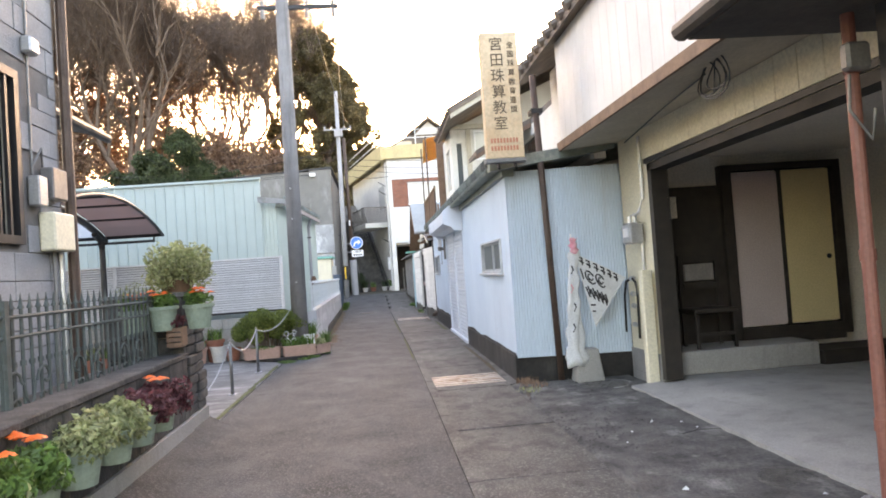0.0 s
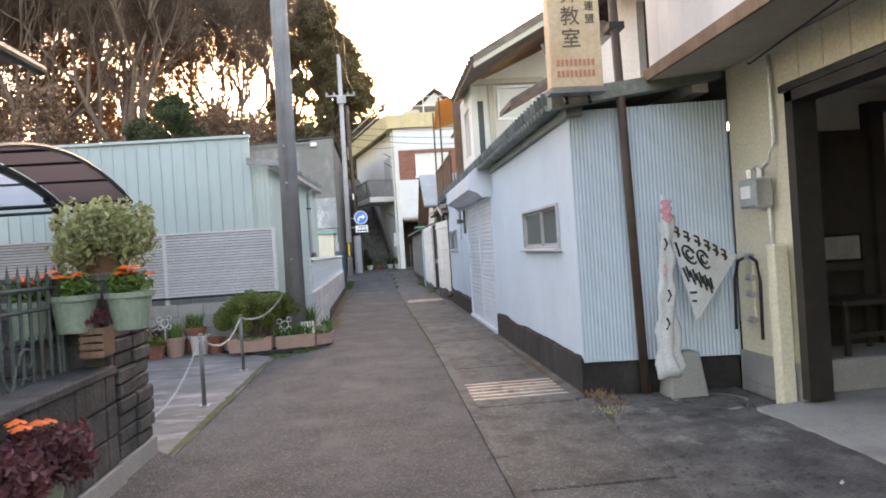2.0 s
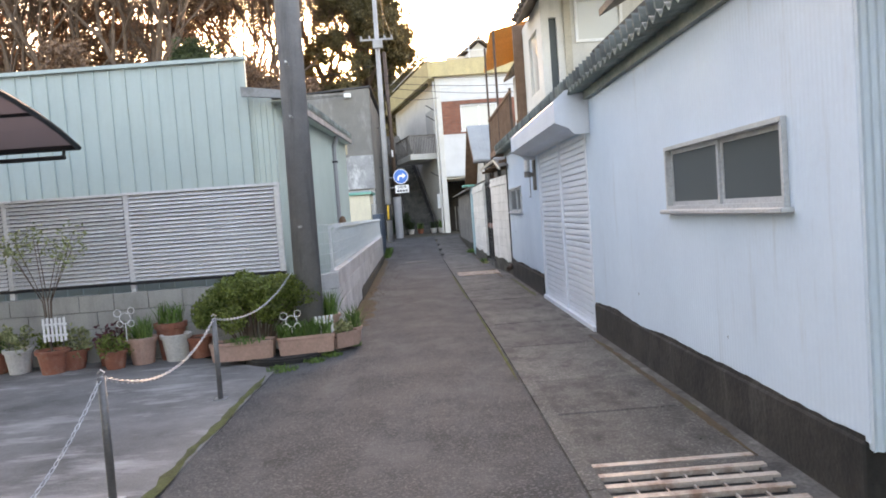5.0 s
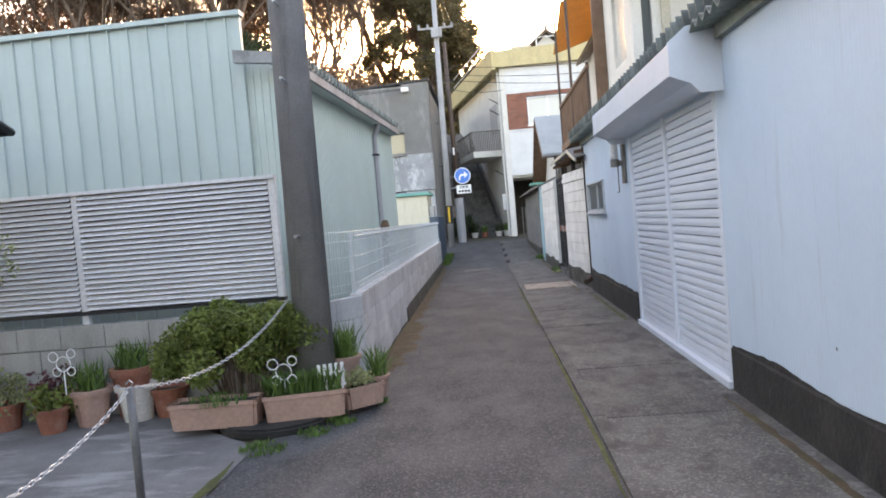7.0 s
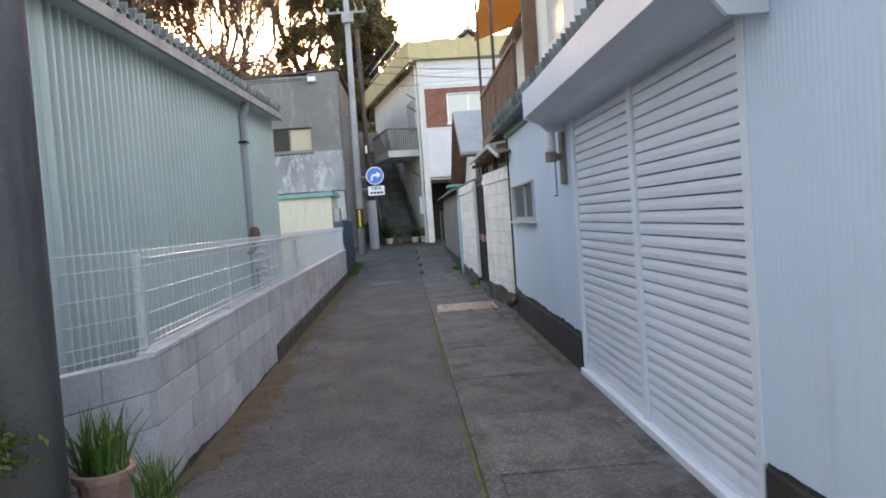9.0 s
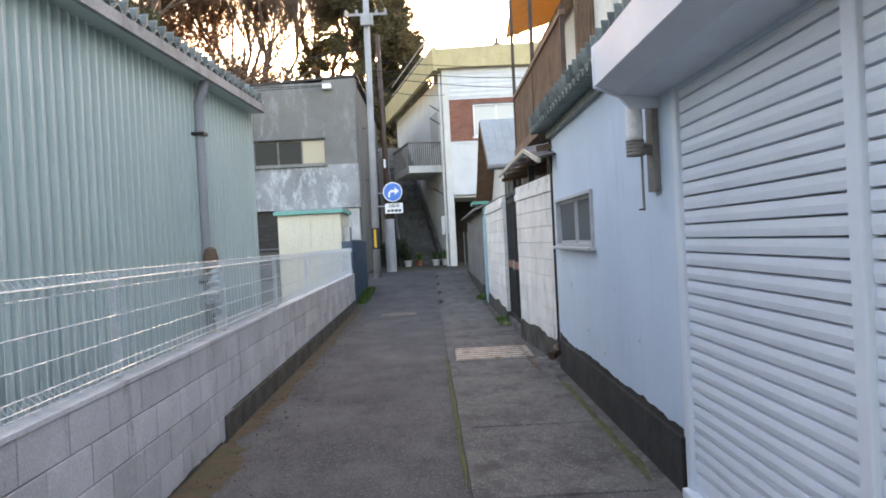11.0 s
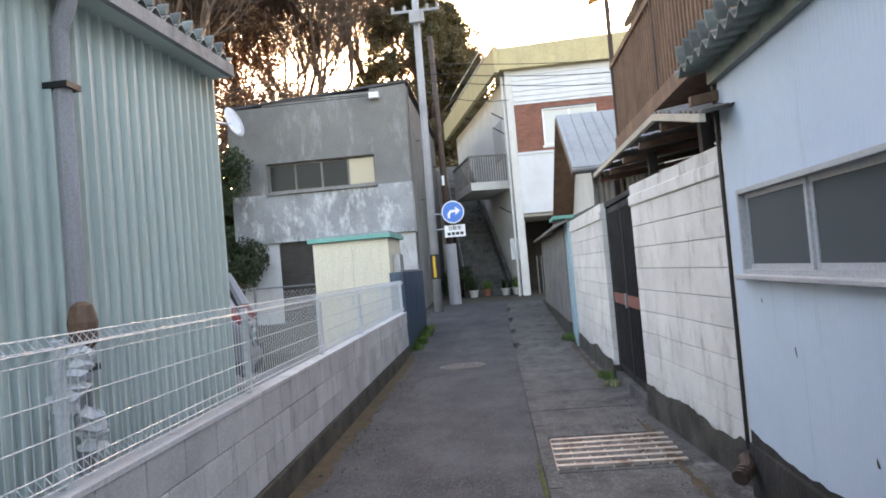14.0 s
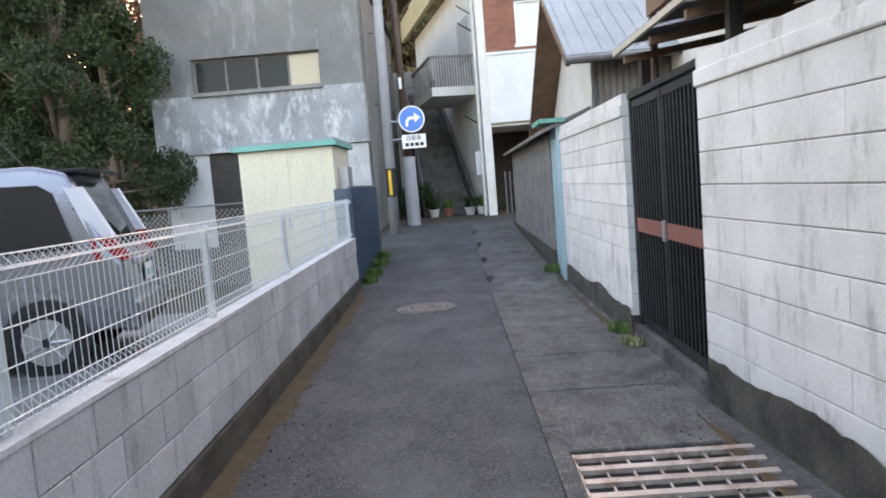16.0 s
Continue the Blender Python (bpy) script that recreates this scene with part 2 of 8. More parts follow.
mint_pale = mat("pale_green_sheet", (0.50, 0.58, 0.54), (0.43, 0.51, 0.47), 0.5, scale=0.9, fine=20, bump=0.01, grain=0.02, stain=(0.36, 0.36, 0.27), stain_amount=0.35, stain_scale=(4, 4, 0.2), cover=0.58)
white_paint = mat("white_paint", (0.64, 0.64, 0.64), (0.55, 0.55, 0.55), 0.45, scale=1.5, fine=30, bump=0.01, grain=0.03, stain=(0.45, 0.44, 0.42), stain_amount=0.35, stain_scale=(3, 3, 0.3), cover=0.58)
shutter_white = mat("shutter_white", (0.66, 0.71, 0.77), (0.59, 0.635, 0.69), 0.4, scale=1.2, fine=25, bump=0.01, grain=0.02, stain=(0.33, 0.33, 0.33), stain_amount=0.35, stain_scale=(1.5, 1.5, 1.0), cover=0.6)
cream = mat("cream_paint", (0.72, 0.66, 0.50), (0.64, 0.59, 0.45), 0.6, scale=1.3, fine=40, bump=0.06, stain=(0.40, 0.36, 0.26), stain_amount=0.35, stain_scale=(3, 3, 0.3), cover=0.58)
cream_sheet = mat("cream_sheet", (0.74, 0.67, 0.50), (0.67, 0.60, 0.45), 0.5, scale=1.0, fine=30, bump=0.03, stain=(0.42, 0.38, 0.3), stain_amount=0.3, stain_scale=(3, 3, 0.3))
grey_plaster = mat("weathered_render", (0.20, 0.195, 0.185), (0.14, 0.138, 0.132), 0.92, scale=0.8, fine=25, bump=0.2, stain=(0.36, 0.36, 0.36), stain_amount=0.6, stain_scale=(0.9, 0.9, 0.3), cover=0.54)
grey_lower = mat("patchy_render", (0.36, 0.37, 0.38), (0.20, 0.205, 0.21), 0.92, scale=0.9, fine=25, bump=0.25, stain=(0.62, 0.63, 0.64), stain_amount=0.9, stain_scale=(1.1, 1.1, 0.55), cover=0.49)
block_grey = mat("concrete_block", (0.58, 0.575, 0.57), (0.44, 0.435, 0.43), 0.92, scale=2.2, fine=70, bump=0.3, stain=(0.12, 0.115, 0.11), stain_amount=0.6, stain_scale=(2.2, 2.2, 0.55), cover=0.55, spread=0.12)
block_foot = mat("mossy_footing", (0.10, 0.092, 0.075), (0.028, 0.026, 0.022), 0.95, scale=3, fine=40, bump=0.7, stain=(0.05, 0.055, 0.03), stain_amount=0.6)
mortar = mat("mortar", (0.17, 0.165, 0.16), (0.11, 0.105, 0.10), 0.95, scale=4, fine=90, bump=0.3)
wall_white_block = mat("whitewashed_block", (0.71, 0.69, 0.65), (0.57, 0.555, 0.52), 0.9, scale=2.4, fine=60, bump=0.35, stain=(0.22, 0.205, 0.175), stain_amount=0.65, stain_scale=(2.2, 2.2, 0.7), cover=0.53, spread=0.05, grain=0.06)
dark_block = mat("dark_split_block", (0.078, 0.075, 0.072), (0.024, 0.024, 0.024), 0.9, scale=4, fine=45, bump=1.0, stain=(0.30, 0.28, 0.25), stain_amount=0.55, stain_scale=(3, 3, 0.35), cover=0.57, spread=0.2)
grey_tile = mat("grey_wall_tile", (0.29, 0.293, 0.30), (0.22, 0.222, 0.23), 0.85, scale=2.5, fine=60, bump=0.5, spread=0.1)
dark_metal = mat("dark_metal", (0.03, 0.03, 0.033), (0.02, 0.02, 0.022), 0.45, 0.4, scale=4, fine=60, bump=0.05)
brown_metal = mat("rust_brown_pipe", (0.10, 0.065, 0.05), (0.065, 0.04, 0.03), 0.6, 0.2, scale=5, fine=60, bump=0.15)
red_pipe = mat("red_brown_pipe", (0.26, 0.10, 0.075), (0.20, 0.075, 0.055), 0.5, scale=4, fine=50, bump=0.06)
steel = mat("galvanised_steel", (0.50, 0.51, 0.52), (0.40, 0.41, 0.42), 0.4, 0.7, scale=6, fine=50, bump=0.05)
grate_steel = mat("grate_steel", (0.52, 0.47, 0.42), (0.38, 0.30, 0.25), 0.55, 0.35, scale=6, fine=50, bump=0.1, stain=(0.20, 0.09, 0.05), stain_amount=0.6, stain_scale=(2, 2, 2))
white_wire = mat("white_coated_wire", (0.62, 0.66, 0.66), (0.55, 0.59, 0.59), 0.4, scale=6, fine=50, bump=0.02)
post_grey = mat("grey_post", (0.20, 0.20, 0.20), (0.14, 0.14, 0.14), 0.5, 0.4, scale=6, fine=60, bump=0.06)
iron_green = mat("painted_iron", (0.085, 0.105, 0.10), (0.05, 0.065, 0.06), 0.8, scale=5, fine=50, bump=0.08, stain=(0.09, 0.06, 0.04), stain_amount=0.4)
moss_brown = mat("rusty_moss", (0.10, 0.062, 0.03), (0.05, 0.04, 0.022), 0.95, scale=5, fine=60, bump=0.8, stain=(0.06, 0.075, 0.02), stain_amount=0.6, stain_scale=(1, 1, 1), grain=0.3)
moss_green = mat("green_moss", (0.085, 0.10, 0.025), (0.05, 0.055, 0.02), 0.95, scale=6, fine=60, bump=0.8, grain=0.3)
pole_concrete = mat("pole_concrete", (0.23, 0.228, 0.232), (0.16, 0.158, 0.162), 0.85, scale=1.6, fine=90, bump=0.2, stain=(0.07, 0.07, 0.07), stain_amount=0.5, stain_scale=(3, 3, 0.3))
pole_light = mat("pole_concrete_light", (0.36, 0.36, 0.37), (0.28, 0.28, 0.29), 0.85, scale=1.6, fine=90, bump=0.15, stain=(0.16, 0.16, 0.16), stain_amount=0.4, stain_scale=(3, 3, 0.3))
alu_louver = mat("satin_aluminium", (0.66, 0.66, 0.67), (0.60, 0.60, 0.61), 0.4, 0.1, scale=2, fine=30, bump=0.02, spread=0.06)
dark_wood = mat("dark_stained_wood", (0.035, 0.027, 0.022), (0.02, 0.016, 0.013), 0.65, scale=5, fine=40, bump=0.1)
brown_wood = mat("weathered_brown_wood", (0.22, 0.125, 0.08), (0.14, 0.08, 0.05), 0.7, scale=4, fine=40, bump=0.15, stain=(0.05, 0.03, 0.02), stain_amount=0.5, stain_scale=(2, 2, 0.5))
grey_wood = mat("grey_weathered_wood", (0.24, 0.22, 0.20), (0.15, 0.14, 0.13), 0.85, scale=3, fine=50, bump=0.25, stain=(0.08, 0.07, 0.06), stain_amount=0.5, stain_scale=(4, 4, 0.3))
roof_grey = mat("grey_metal_roof", (0.27, 0.33, 0.345), (0.22, 0.275, 0.29), 0.5, 0.1, scale=1.2, fine=20, bump=0.04, stain=(0.24, 0.26, 0.26), stain_amount=0.4, stain_scale=(1, 1, 1))
roof_green = mat("green_grey_roof", (0.21, 0.25, 0.22), (0.13, 0.155, 0.14), 0.55, 0.1, scale=2, fine=30, bump=0.06, stain=(0.36, 0.35, 0.31), stain_amount=0.5, stain_scale=(2, 2, 2))
roof_dark = mat("dark_roof", (0.06, 0.06, 0.065), (0.035, 0.035, 0.038), 0.6, scale=2, fine=40, bump=0.2)
roof_tile = mat("brown_roof_tile", (0.15, 0.11, 0.085), (0.09, 0.07, 0.055), 0.7, scale=2, fine=40, bump=0.2, stain=(0.26, 0.22, 0.17), stain_amount=0.5, stain_scale=(1, 1, 1), island=0.15)
soffit = mat("beige_soffit", (0.50, 0.45, 0.36), (0.42, 0.38, 0.31), 0.7, scale=1.4, fine=30, bump=0.05, stain=(0.3, 0.26, 0.2), stain_amount=0.35)
ochre = mat("ochre_parapet", (0.55, 0.45, 0.24), (0.48, 0.39, 0.22), 0.75, scale=1.2, fine=30, bump=0.06, stain=(0.3, 0.25, 0.16), stain_amount=0.4, stain_scale=(1, 1, 0.4))
brick_red = mat("red_brick_tile", (0.30, 0.115, 0.075), (0.24, 0.09, 0.06), 0.8, scale=3, fine=50, bump=0.2, spread=0.15, island=0)
stucco = mat("off_white_stucco", (0.66, 0.64, 0.60), (0.57, 0.55, 0.51), 0.85, scale=1.4, fine=50, bump=0.15, stain=(0.40, 0.38, 0.34), stain_amount=0.4, stain_scale=(2, 2, 0.3), cover=0.56)
green_trim = mat("turquoise_trim", (0.13, 0.42, 0.34), (0.10, 0.35, 0.28), 0.5, scale=3, fine=30, bump=0.03)
pale_blue = mat("pale_blue_sheet", (0.36, 0.54, 0.58), (0.30, 0.46, 0.50), 0.5, scale=2, fine=30, bump=0.05, stain=(0.25, 0.27, 0.26), stain_amount=0.4, stain_scale=(3, 3, 0.4))
navy = mat("navy_sheet", (0.055, 0.09, 0.13), (0.04, 0.068, 0.10), 0.5, scale=2, fine=30, bump=0.05, stain=(0.12, 0.13, 0.14), stain_amount=0.4)
dark_glass = glass("dark_glass", (0.02, 0.023, 0.025), 0.06, spec=0.12)
frosted = glass("frosted_glass", (0.075, 0.09, 0.095), 0.3, spec=0.15)
curtain_glass = glass("curtained_glass", (0.55, 0.55, 0.52), 0.12)


def sheet_plastic(name, color, clear):
    """Thin translucent plastic sheet: part of the light goes straight through, the rest is scattered."""
    m = glass(name, color, 0.3)
    N, L = m.node_tree.nodes, m.node_tree.links.new
    tp, tl = N.new("ShaderNodeBsdfTransparent"), N.new("ShaderNodeBsdfTranslucent")
    tp.inputs["Color"].default_value = tl.inputs["Color"].default_value = (*color, 1)
    a, b = N.new("ShaderNodeMixShader"), N.new("ShaderNodeMixShader")
    a.inputs[0].default_value, b.inputs[0].default_value = 0.6, clear
    L(N["Principled BSDF"].outputs[0], a.inputs[1])
    L(tl.outputs[0], a.inputs[2])
    L(a.outputs[0], b.inputs[1])
    L(tp.outputs[0], b.inputs[2])
    L(b.outputs[0], N["Material Output"].inputs["Surface"])
    return m


smoke_panel = sheet_plastic("smoked_polycarbonate", (0.40, 0.33, 0.32), 0.55)
clear_panel = sheet_plastic("clear_polycarbonate", (0.80, 0.82, 0.86), 0.7)
tint_glass = glass("car_glass", (0.015, 0.017, 0.02), 0.03)
silver_paint = mat("silver_car_paint", (0.24, 0.25, 0.28), (0.23, 0.24, 0.27), 0.28, 0.7, scale=1, fine=200, bump=0.0)
black_plastic = mat("black_plastic", (0.02, 0.02, 0.02), (0.015, 0.015, 0.015), 0.6, scale=6, fine=60, bump=0.05)
tail_red = glass("red_lens", (0.35, 0.01, 0.015), 0.1)
clear_lens = glass("clear_lens", (0.7, 0.7, 0.72), 0.1)
rubber = mat("tyre_rubber", (0.022, 0.022, 0.022), (0.016, 0.016, 0.016), 0.85, scale=5, fine=60, bump=0.1)
terracotta = mat("terracotta", (0.36, 0.13, 0.08), (0.28, 0.10, 0.065), 0.8, scale=6, fine=60, bump=0.1, stain=(0.42, 0.3, 0.24), stain_amount=0.4, stain_scale=(3, 3, 3), spread=0.1)
sign_ink = mat("faded_brown_ink", (0.15, 0.115, 0.08), (0.12, 0.09, 0.065), 0.8, scale=10, fine=60, bump=0)
iron_lid = mat("worn_iron_lid", (0.13, 0.125, 0.115), (0.065, 0.062, 0.058), 0.6, 0.3, scale=6, fine=60, bump=0.4, stain=(0.22, 0.21, 0.19), stain_amount=0.5, stain_scale=(3, 3, 3))
eave_grey = mat("dull_grey_trim", (0.30, 0.31, 0.31), (0.22, 0.225, 0.225), 0.7, scale=3, fine=30, bump=0.05, stain=(0.12, 0.12, 0.11), stain_amount=0.5, stain_scale=(1, 1, 1))
fin_dark = mat("dark_eave_fin", (0.12, 0.14, 0.125), (0.07, 0.08, 0.07), 0.7, scale=4, fine=40, bump=0.1, spread=0.4)
brown_eave = mat("dark_brown_eave", (0.10, 0.085, 0.075), (0.06, 0.052, 0.046), 0.7, scale=3, fine=40, bump=0.2)
window_alu = mat("dull_aluminium", (0.46, 0.48, 0.49), (0.38, 0.40, 0.41), 0.5, 0.15, scale=5, fine=50, bump=0.04)
# beige pane: a warm reflection put into the base colour
warm_reflect_glass = glass("warm_reflection_glass", (0.42, 0.36, 0.26), 0.2)
planter_pink = mat("faded_pink_planter", (0.47, 0.29, 0.23), (0.41, 0.25, 0.20), 0.65, scale=4, fine=40, bump=0.05, stain=(0.3, 0.22, 0.17), stain_amount=0.3, stain_scale=(3, 3, 3), spread=0.08)
pot_green = mat("sage_green_plastic", (0.25, 0.31, 0.24), (0.21, 0.27, 0.21), 0.6, scale=4, fine=40, bump=0.05, spread=0.08)
pot_white = mat("white_glazed_pot", (0.62, 0.60, 0.56), (0.52, 0.50, 0.47), 0.4, scale=4, fine=40, bump=0.03)
white_plastic = mat("white_plastic", (0.78, 0.78, 0.78), (0.72, 0.72, 0.72), 0.45, scale=5, fine=40, bump=0.02)
# bark tone raised for the haze over the far trees
bark = mat("bark", (0.17, 0.12, 0.092), (0.11, 0.078, 0.06), 0.95, scale=3, fine=20, bump=0.6)
# far evergreens: warm haze put into the leaf colour, paler than leaf_dark
leaf_far = mat("haze_tinted_evergreen_leaf", (0.17, 0.13, 0.06), (0.09, 0.085, 0.04), 0.6, scale=0.3, fine=5, bump=0, island=0.4, thin=0.3)
leaf_dark = mat("dark_evergreen_leaf", (0.045, 0.07, 0.025), (0.025, 0.042, 0.016), 0.6, scale=0.6, fine=5, bump=0, island=0.4, thin=0.3)
leaf_bush = mat("bush_leaf", (0.20, 0.25, 0.06), (0.10, 0.14, 0.03), 0.5, scale=3, fine=10, bump=0, island=0.45, thin=0.3)
leaf_brown = mat("dry_brown_leaf", (0.25, 0.155, 0.105), (0.17, 0.105, 0.075), 0.8, scale=0.5, fine=5, bump=0, island=0.35, thin=0.07)
leaf_varieg = mat("variegated_leaf", (0.42, 0.42, 0.24), (0.17, 0.22, 0.08), 0.6, scale=25, fine=60, bump=0, island=0.4, thin=0.3)
leaf_fresh = mat("fresh_leaf", (0.12, 0.22, 0.05), (0.07, 0.14, 0.035), 0.5, scale=8, fine=20, bump=0, island=0.4, thin=0.3)
leaf_purple = mat("purple_leaf", (0.16, 0.05, 0.06), (0.10, 0.035, 0.04), 0.6, scale=10, fine=30, bump=0, island=0.4, thin=0.3)
petal_orange = mat("orange_petal", (0.85, 0.16, 0.015), (0.75, 0.10, 0.01), 0.6, scale=30, fine=80, bump=0, island=0.2)
flag_cloth = mat("faded_flag_cloth", (0.60, 0.62, 0.62), (0.52, 0.54, 0.54), 0.8, scale=4, fine=60, bump=0.1)
pink_cloth = mat("pink_print", (0.74, 0.50, 0.52), (0.72, 0.22, 0.28), 0.8, scale=10, fine=60, bump=0.05)
ink = mat("black_print", (0.03, 0.03, 0.03), (0.025, 0.025, 0.025), 0.8, scale=10, fine=60, bump=0)
red_print = mat("faded_red_print", (0.55, 0.2, 0.12), (0.5, 0.2, 0.12), 0.7, scale=10, fine=60, bump=0)
sign_board = mat("yellowed_sign_board", (0.66, 0.50, 0.33), (0.60, 0.43, 0.27), 0.6, scale=1.6, fine=30, bump=0.03, stain=(0.55, 0.32, 0.16), stain_amount=0.5, stain_scale=(1, 1, 0.6))
sign_blue = mat("sign_blue", (0.015, 0.17, 0.55), (0.015, 0.15, 0.5), 0.35, scale=4, fine=30, bump=0)
yellow_paint = mat("yellow_marking", (0.75, 0.42, 0.02), (0.7, 0.38, 0.02), 0.6, scale=8, fine=40, bump=0.02)
pink_panel = mat("dusty_pink_panel", (0.52, 0.43, 0.41), (0.47, 0.39, 0.37), 0.8, scale=2, fine=60, bump=0.04)
yellow_panel = mat("ochre_paper_panel", (0.68, 0.56, 0.31), (0.62, 0.51, 0.28), 0.8, scale=2, fine=60, bump=0.04)
beige_wall = mat("beige_plaster", (0.72, 0.68, 0.60), (0.64, 0.60, 0.53), 0.85, scale=1.5, fine=40, bump=0.08)
awning_orange = mat("orange_corrugated_plastic", (0.70, 0.42, 0.17), (0.6, 0.36, 0.15), 0.5, scale=2, fine=30, bump=0.05, thin=0.6)


# ---- ground ----
def gz(y):
    return 0.0 if y < 27 else min(0.045 * (y - 27), 0.52)


def hill(x, y):
    """Height of the wooded slope behind the houses."""
    s = min(max((y - 46) / 30, 0), 1)
    s = s * s * (3 - 2 * s)
    return gz(y) + s * (7.5 + 1.2 * noise.noise(Vector((x * 0.05, y * 0.05, 0)))) * (1 if x < 14 else max(0.2, 1 - (x - 14) / 30))


def build_ground():
    xs = [-1500, -400, -120, -60] + [-40 + 4 * i for i in range(20)] + [60, 120, 400, 1500]
    ys = [-1500, -400, -100, -30, -10, 0, 10, 20, 27, 30, 33, 36, 38.6, 42, 46] + [50 + 4 * i for i in range(12)] + [110, 160, 400, 1500]
    vs = [(x, y, hill(x, y) - 0.012) for y in ys for x in xs]
    n = len(xs)
    fs = [(j * n + i, j * n + i + 1, (j + 1) * n + i + 1, (j + 1) * n + i) for j in range(len(ys) - 1) for i in range(n - 1)]
    raw("ground", vs, fs, soil)
    tagged(bpy.data.objects["ground"], "dark earth ground and wooded slope", "ground", kind="structure")
    # lane: left edge, right edge at stations
    st = [(-14, -1.72, 0.66), (4, -1.70, 0.65), (11.8, -1.70, 0.645), (13.4, -1.22, 0.64), (18, -1.26, 0.55), (24, -1.42, 0.48), (27, -1.55, 0.44), (28, -1.60, 0.42), (33, -1.75, 0.36), (36.2, -1.95, 0.32)]
    vs, fs = [], []
    for k, (y, a, b) in enumerate(st):
        for i in range(9):
            u = i / 8
            vs.append((a + (b - a) * u, y, gz(y) + 0.012 * math.sin(math.pi * u)))
    for j in range(len(st) - 1):
        for i in range(8):
            p = j * 9 + i
            fs.append((p, p + 1, p + 10, p + 9))
    k = len(vs)
    vs += [(-30, 36.2, gz(36.2)), (30, 36.2, gz(36.2)), (30, 39.6, gz(39.6)), (-30, 39.6, gz(39.6))]
    fs.append((k, k + 1, k + 2, k + 3))
    raw("road", vs, fs, asphalt)
    tagged(bpy.data.objects["road"], "worn dark asphalt lane with faint patches", "road", kind="structure")


build_ground()


def pavement():
    """Concrete drain covers beside the lane, slab by slab, with a raised edge strip."""
    pv = thing("pavement", 1.1, 12, 0, "row of worn grey concrete drain cover slabs", "pavement", kind="structure")
    rnd = random.Random(4)
    y = -12.0
    cuts = []
    gaps = [(7.93, 8.42), (20.45, 21.42)]
    while y < 35.5:
        ln = rnd.choice((0.95, 1.2, 1.5, 1.0))
        e = y + ln
        for a, b in gaps:
            if y < a < e:
                e = a
            if a - 0.01 <= y < b:
                y = b
                e = b + 1.1
        cuts.append((y, e))
        y = e
    for a, b in cuts:
        x0 = 0.69 if a < 12 else 0.66 - 0.0135 * (a - 12)
        x1 = 1.60 if a < 19 else 1.50 - 0.008 * (a - 19)
        z = gz(a)
        dz = rnd.uniform(0, 0.008)
        bm = B(x0, x1, a + 0.006, b - 0.006, -0.12, 0.012 + dz, bevel=0.008)
        m = Matrix(((1, 0, 0, 0), (0, 1, 0, 0), (0, (gz(b) - gz(a)) / (b - a), 1, z - a * (gz(b) - gz(a)) / (b - a)), (0, 0, 0, 1)))
        bm.transform(m)
        part("slab", bm, drain_concrete, pv)
    y = -12.0
    while y < 35:
        ln = rnd.choice((1.8, 2.0, 2.2))
        x0 = 0.645 if y < 12 else 0.64 - 0.0135 * (y - 12)
        x1 = 0.645 if y + ln < 12 else 0.64 - 0.0135 * (y + ln - 12)
        bm = bmesh.new()
        prism(bm, [(x0 - 0.03, y + 0.005), (x0 + 0.065, y + 0.005), (x1 + 0.065, y + ln - 0.005), (x1 - 0.03, y + ln - 0.005)], "z", -0.1, 0.026)
        bmesh.ops.translate(bm, verts=bm.verts, vec=(0, 0, gz(y + ln / 2)))
        part("edge_strip", bm, drain_concrete, pv)
        y += ln
    # strip between slabs and walls
    bm = bmesh.new()
    prism(bm, [(1.56, 7.6), (1.86, 7.6), (1.86, 19.3), (1.66, 36.0), (1.30, 36.0), (1.50, 19.3)], "z", -0.1, 0.006)
    tagged(part("gutter_strip", bm, rough_concrete, pv), "dark broken concrete strip along the walls")


pavement()
tagged(part("driveway", PR([(-1.70, 6.5), (-1.70, 11.85), (-1.95, 12.05), (-3.2, 13.2), (-14, 13.2), (-14, 6.5)], "z", -0.1, 0.008), pad_concrete), "pale concrete car space with damp stains", "driveway", kind="structure")
def uneven_slab(name, x0, x1, y0, y1, step, z, amp, mt):
    """A worn slab with an uneven, broken top, as one sheet with skirts."""
    nx, ny = int((x1 - x0) / step), int((y1 - y0) / step)
    vs, fs = [], []
    for j in range(ny + 1):
        for i in range(nx + 1):
            x, y = x0 + (x1 - x0) * i / nx, y0 + (y1 - y0) * j / ny
            q = noise.noise(Vector((x * 1.3, y * 0.9, 4))) + 0.6 * noise.noise(Vector((x * 4.1, y * 3.3, 9))) + 0.3 * noise.noise(Vector((x * 11, y * 9, 2)))
            crack = max(0.0, 1 - abs(noise.noise(Vector((x * 1.7 + 3, y * 1.1, 20)))) * 26)
            edge = min(1.0, min(i, nx - i, j, ny - j) / 2)
            vs.append((x, y, z + edge * (amp * q - 0.012 * crack) if edge else -0.09))
    for j in range(ny):
        for i in range(nx):
            a = j * (nx + 1) + i
            fs.append((a, a + 1, a + nx + 2, a + nx + 1))
    return raw(name, vs, fs, mt, smooth=True)


tagged(uneven_slab("forecourt", 1.57, 3.10, -4.0, 7.50, 0.045, 0.024, 0.020, rough_concrete), "cracked and stained concrete forecourt", "forecourt", kind="structure")
tagged(part("garage_floor", PR([(2.78, -0.1), (8.0, -0.1), (8.0, 0.10), (3.45, 0.10), (2.78, 0.045)], "y", -1.5, 6.60), garage_concrete), "pale smooth concrete garage floor", "floor", kind="structure")
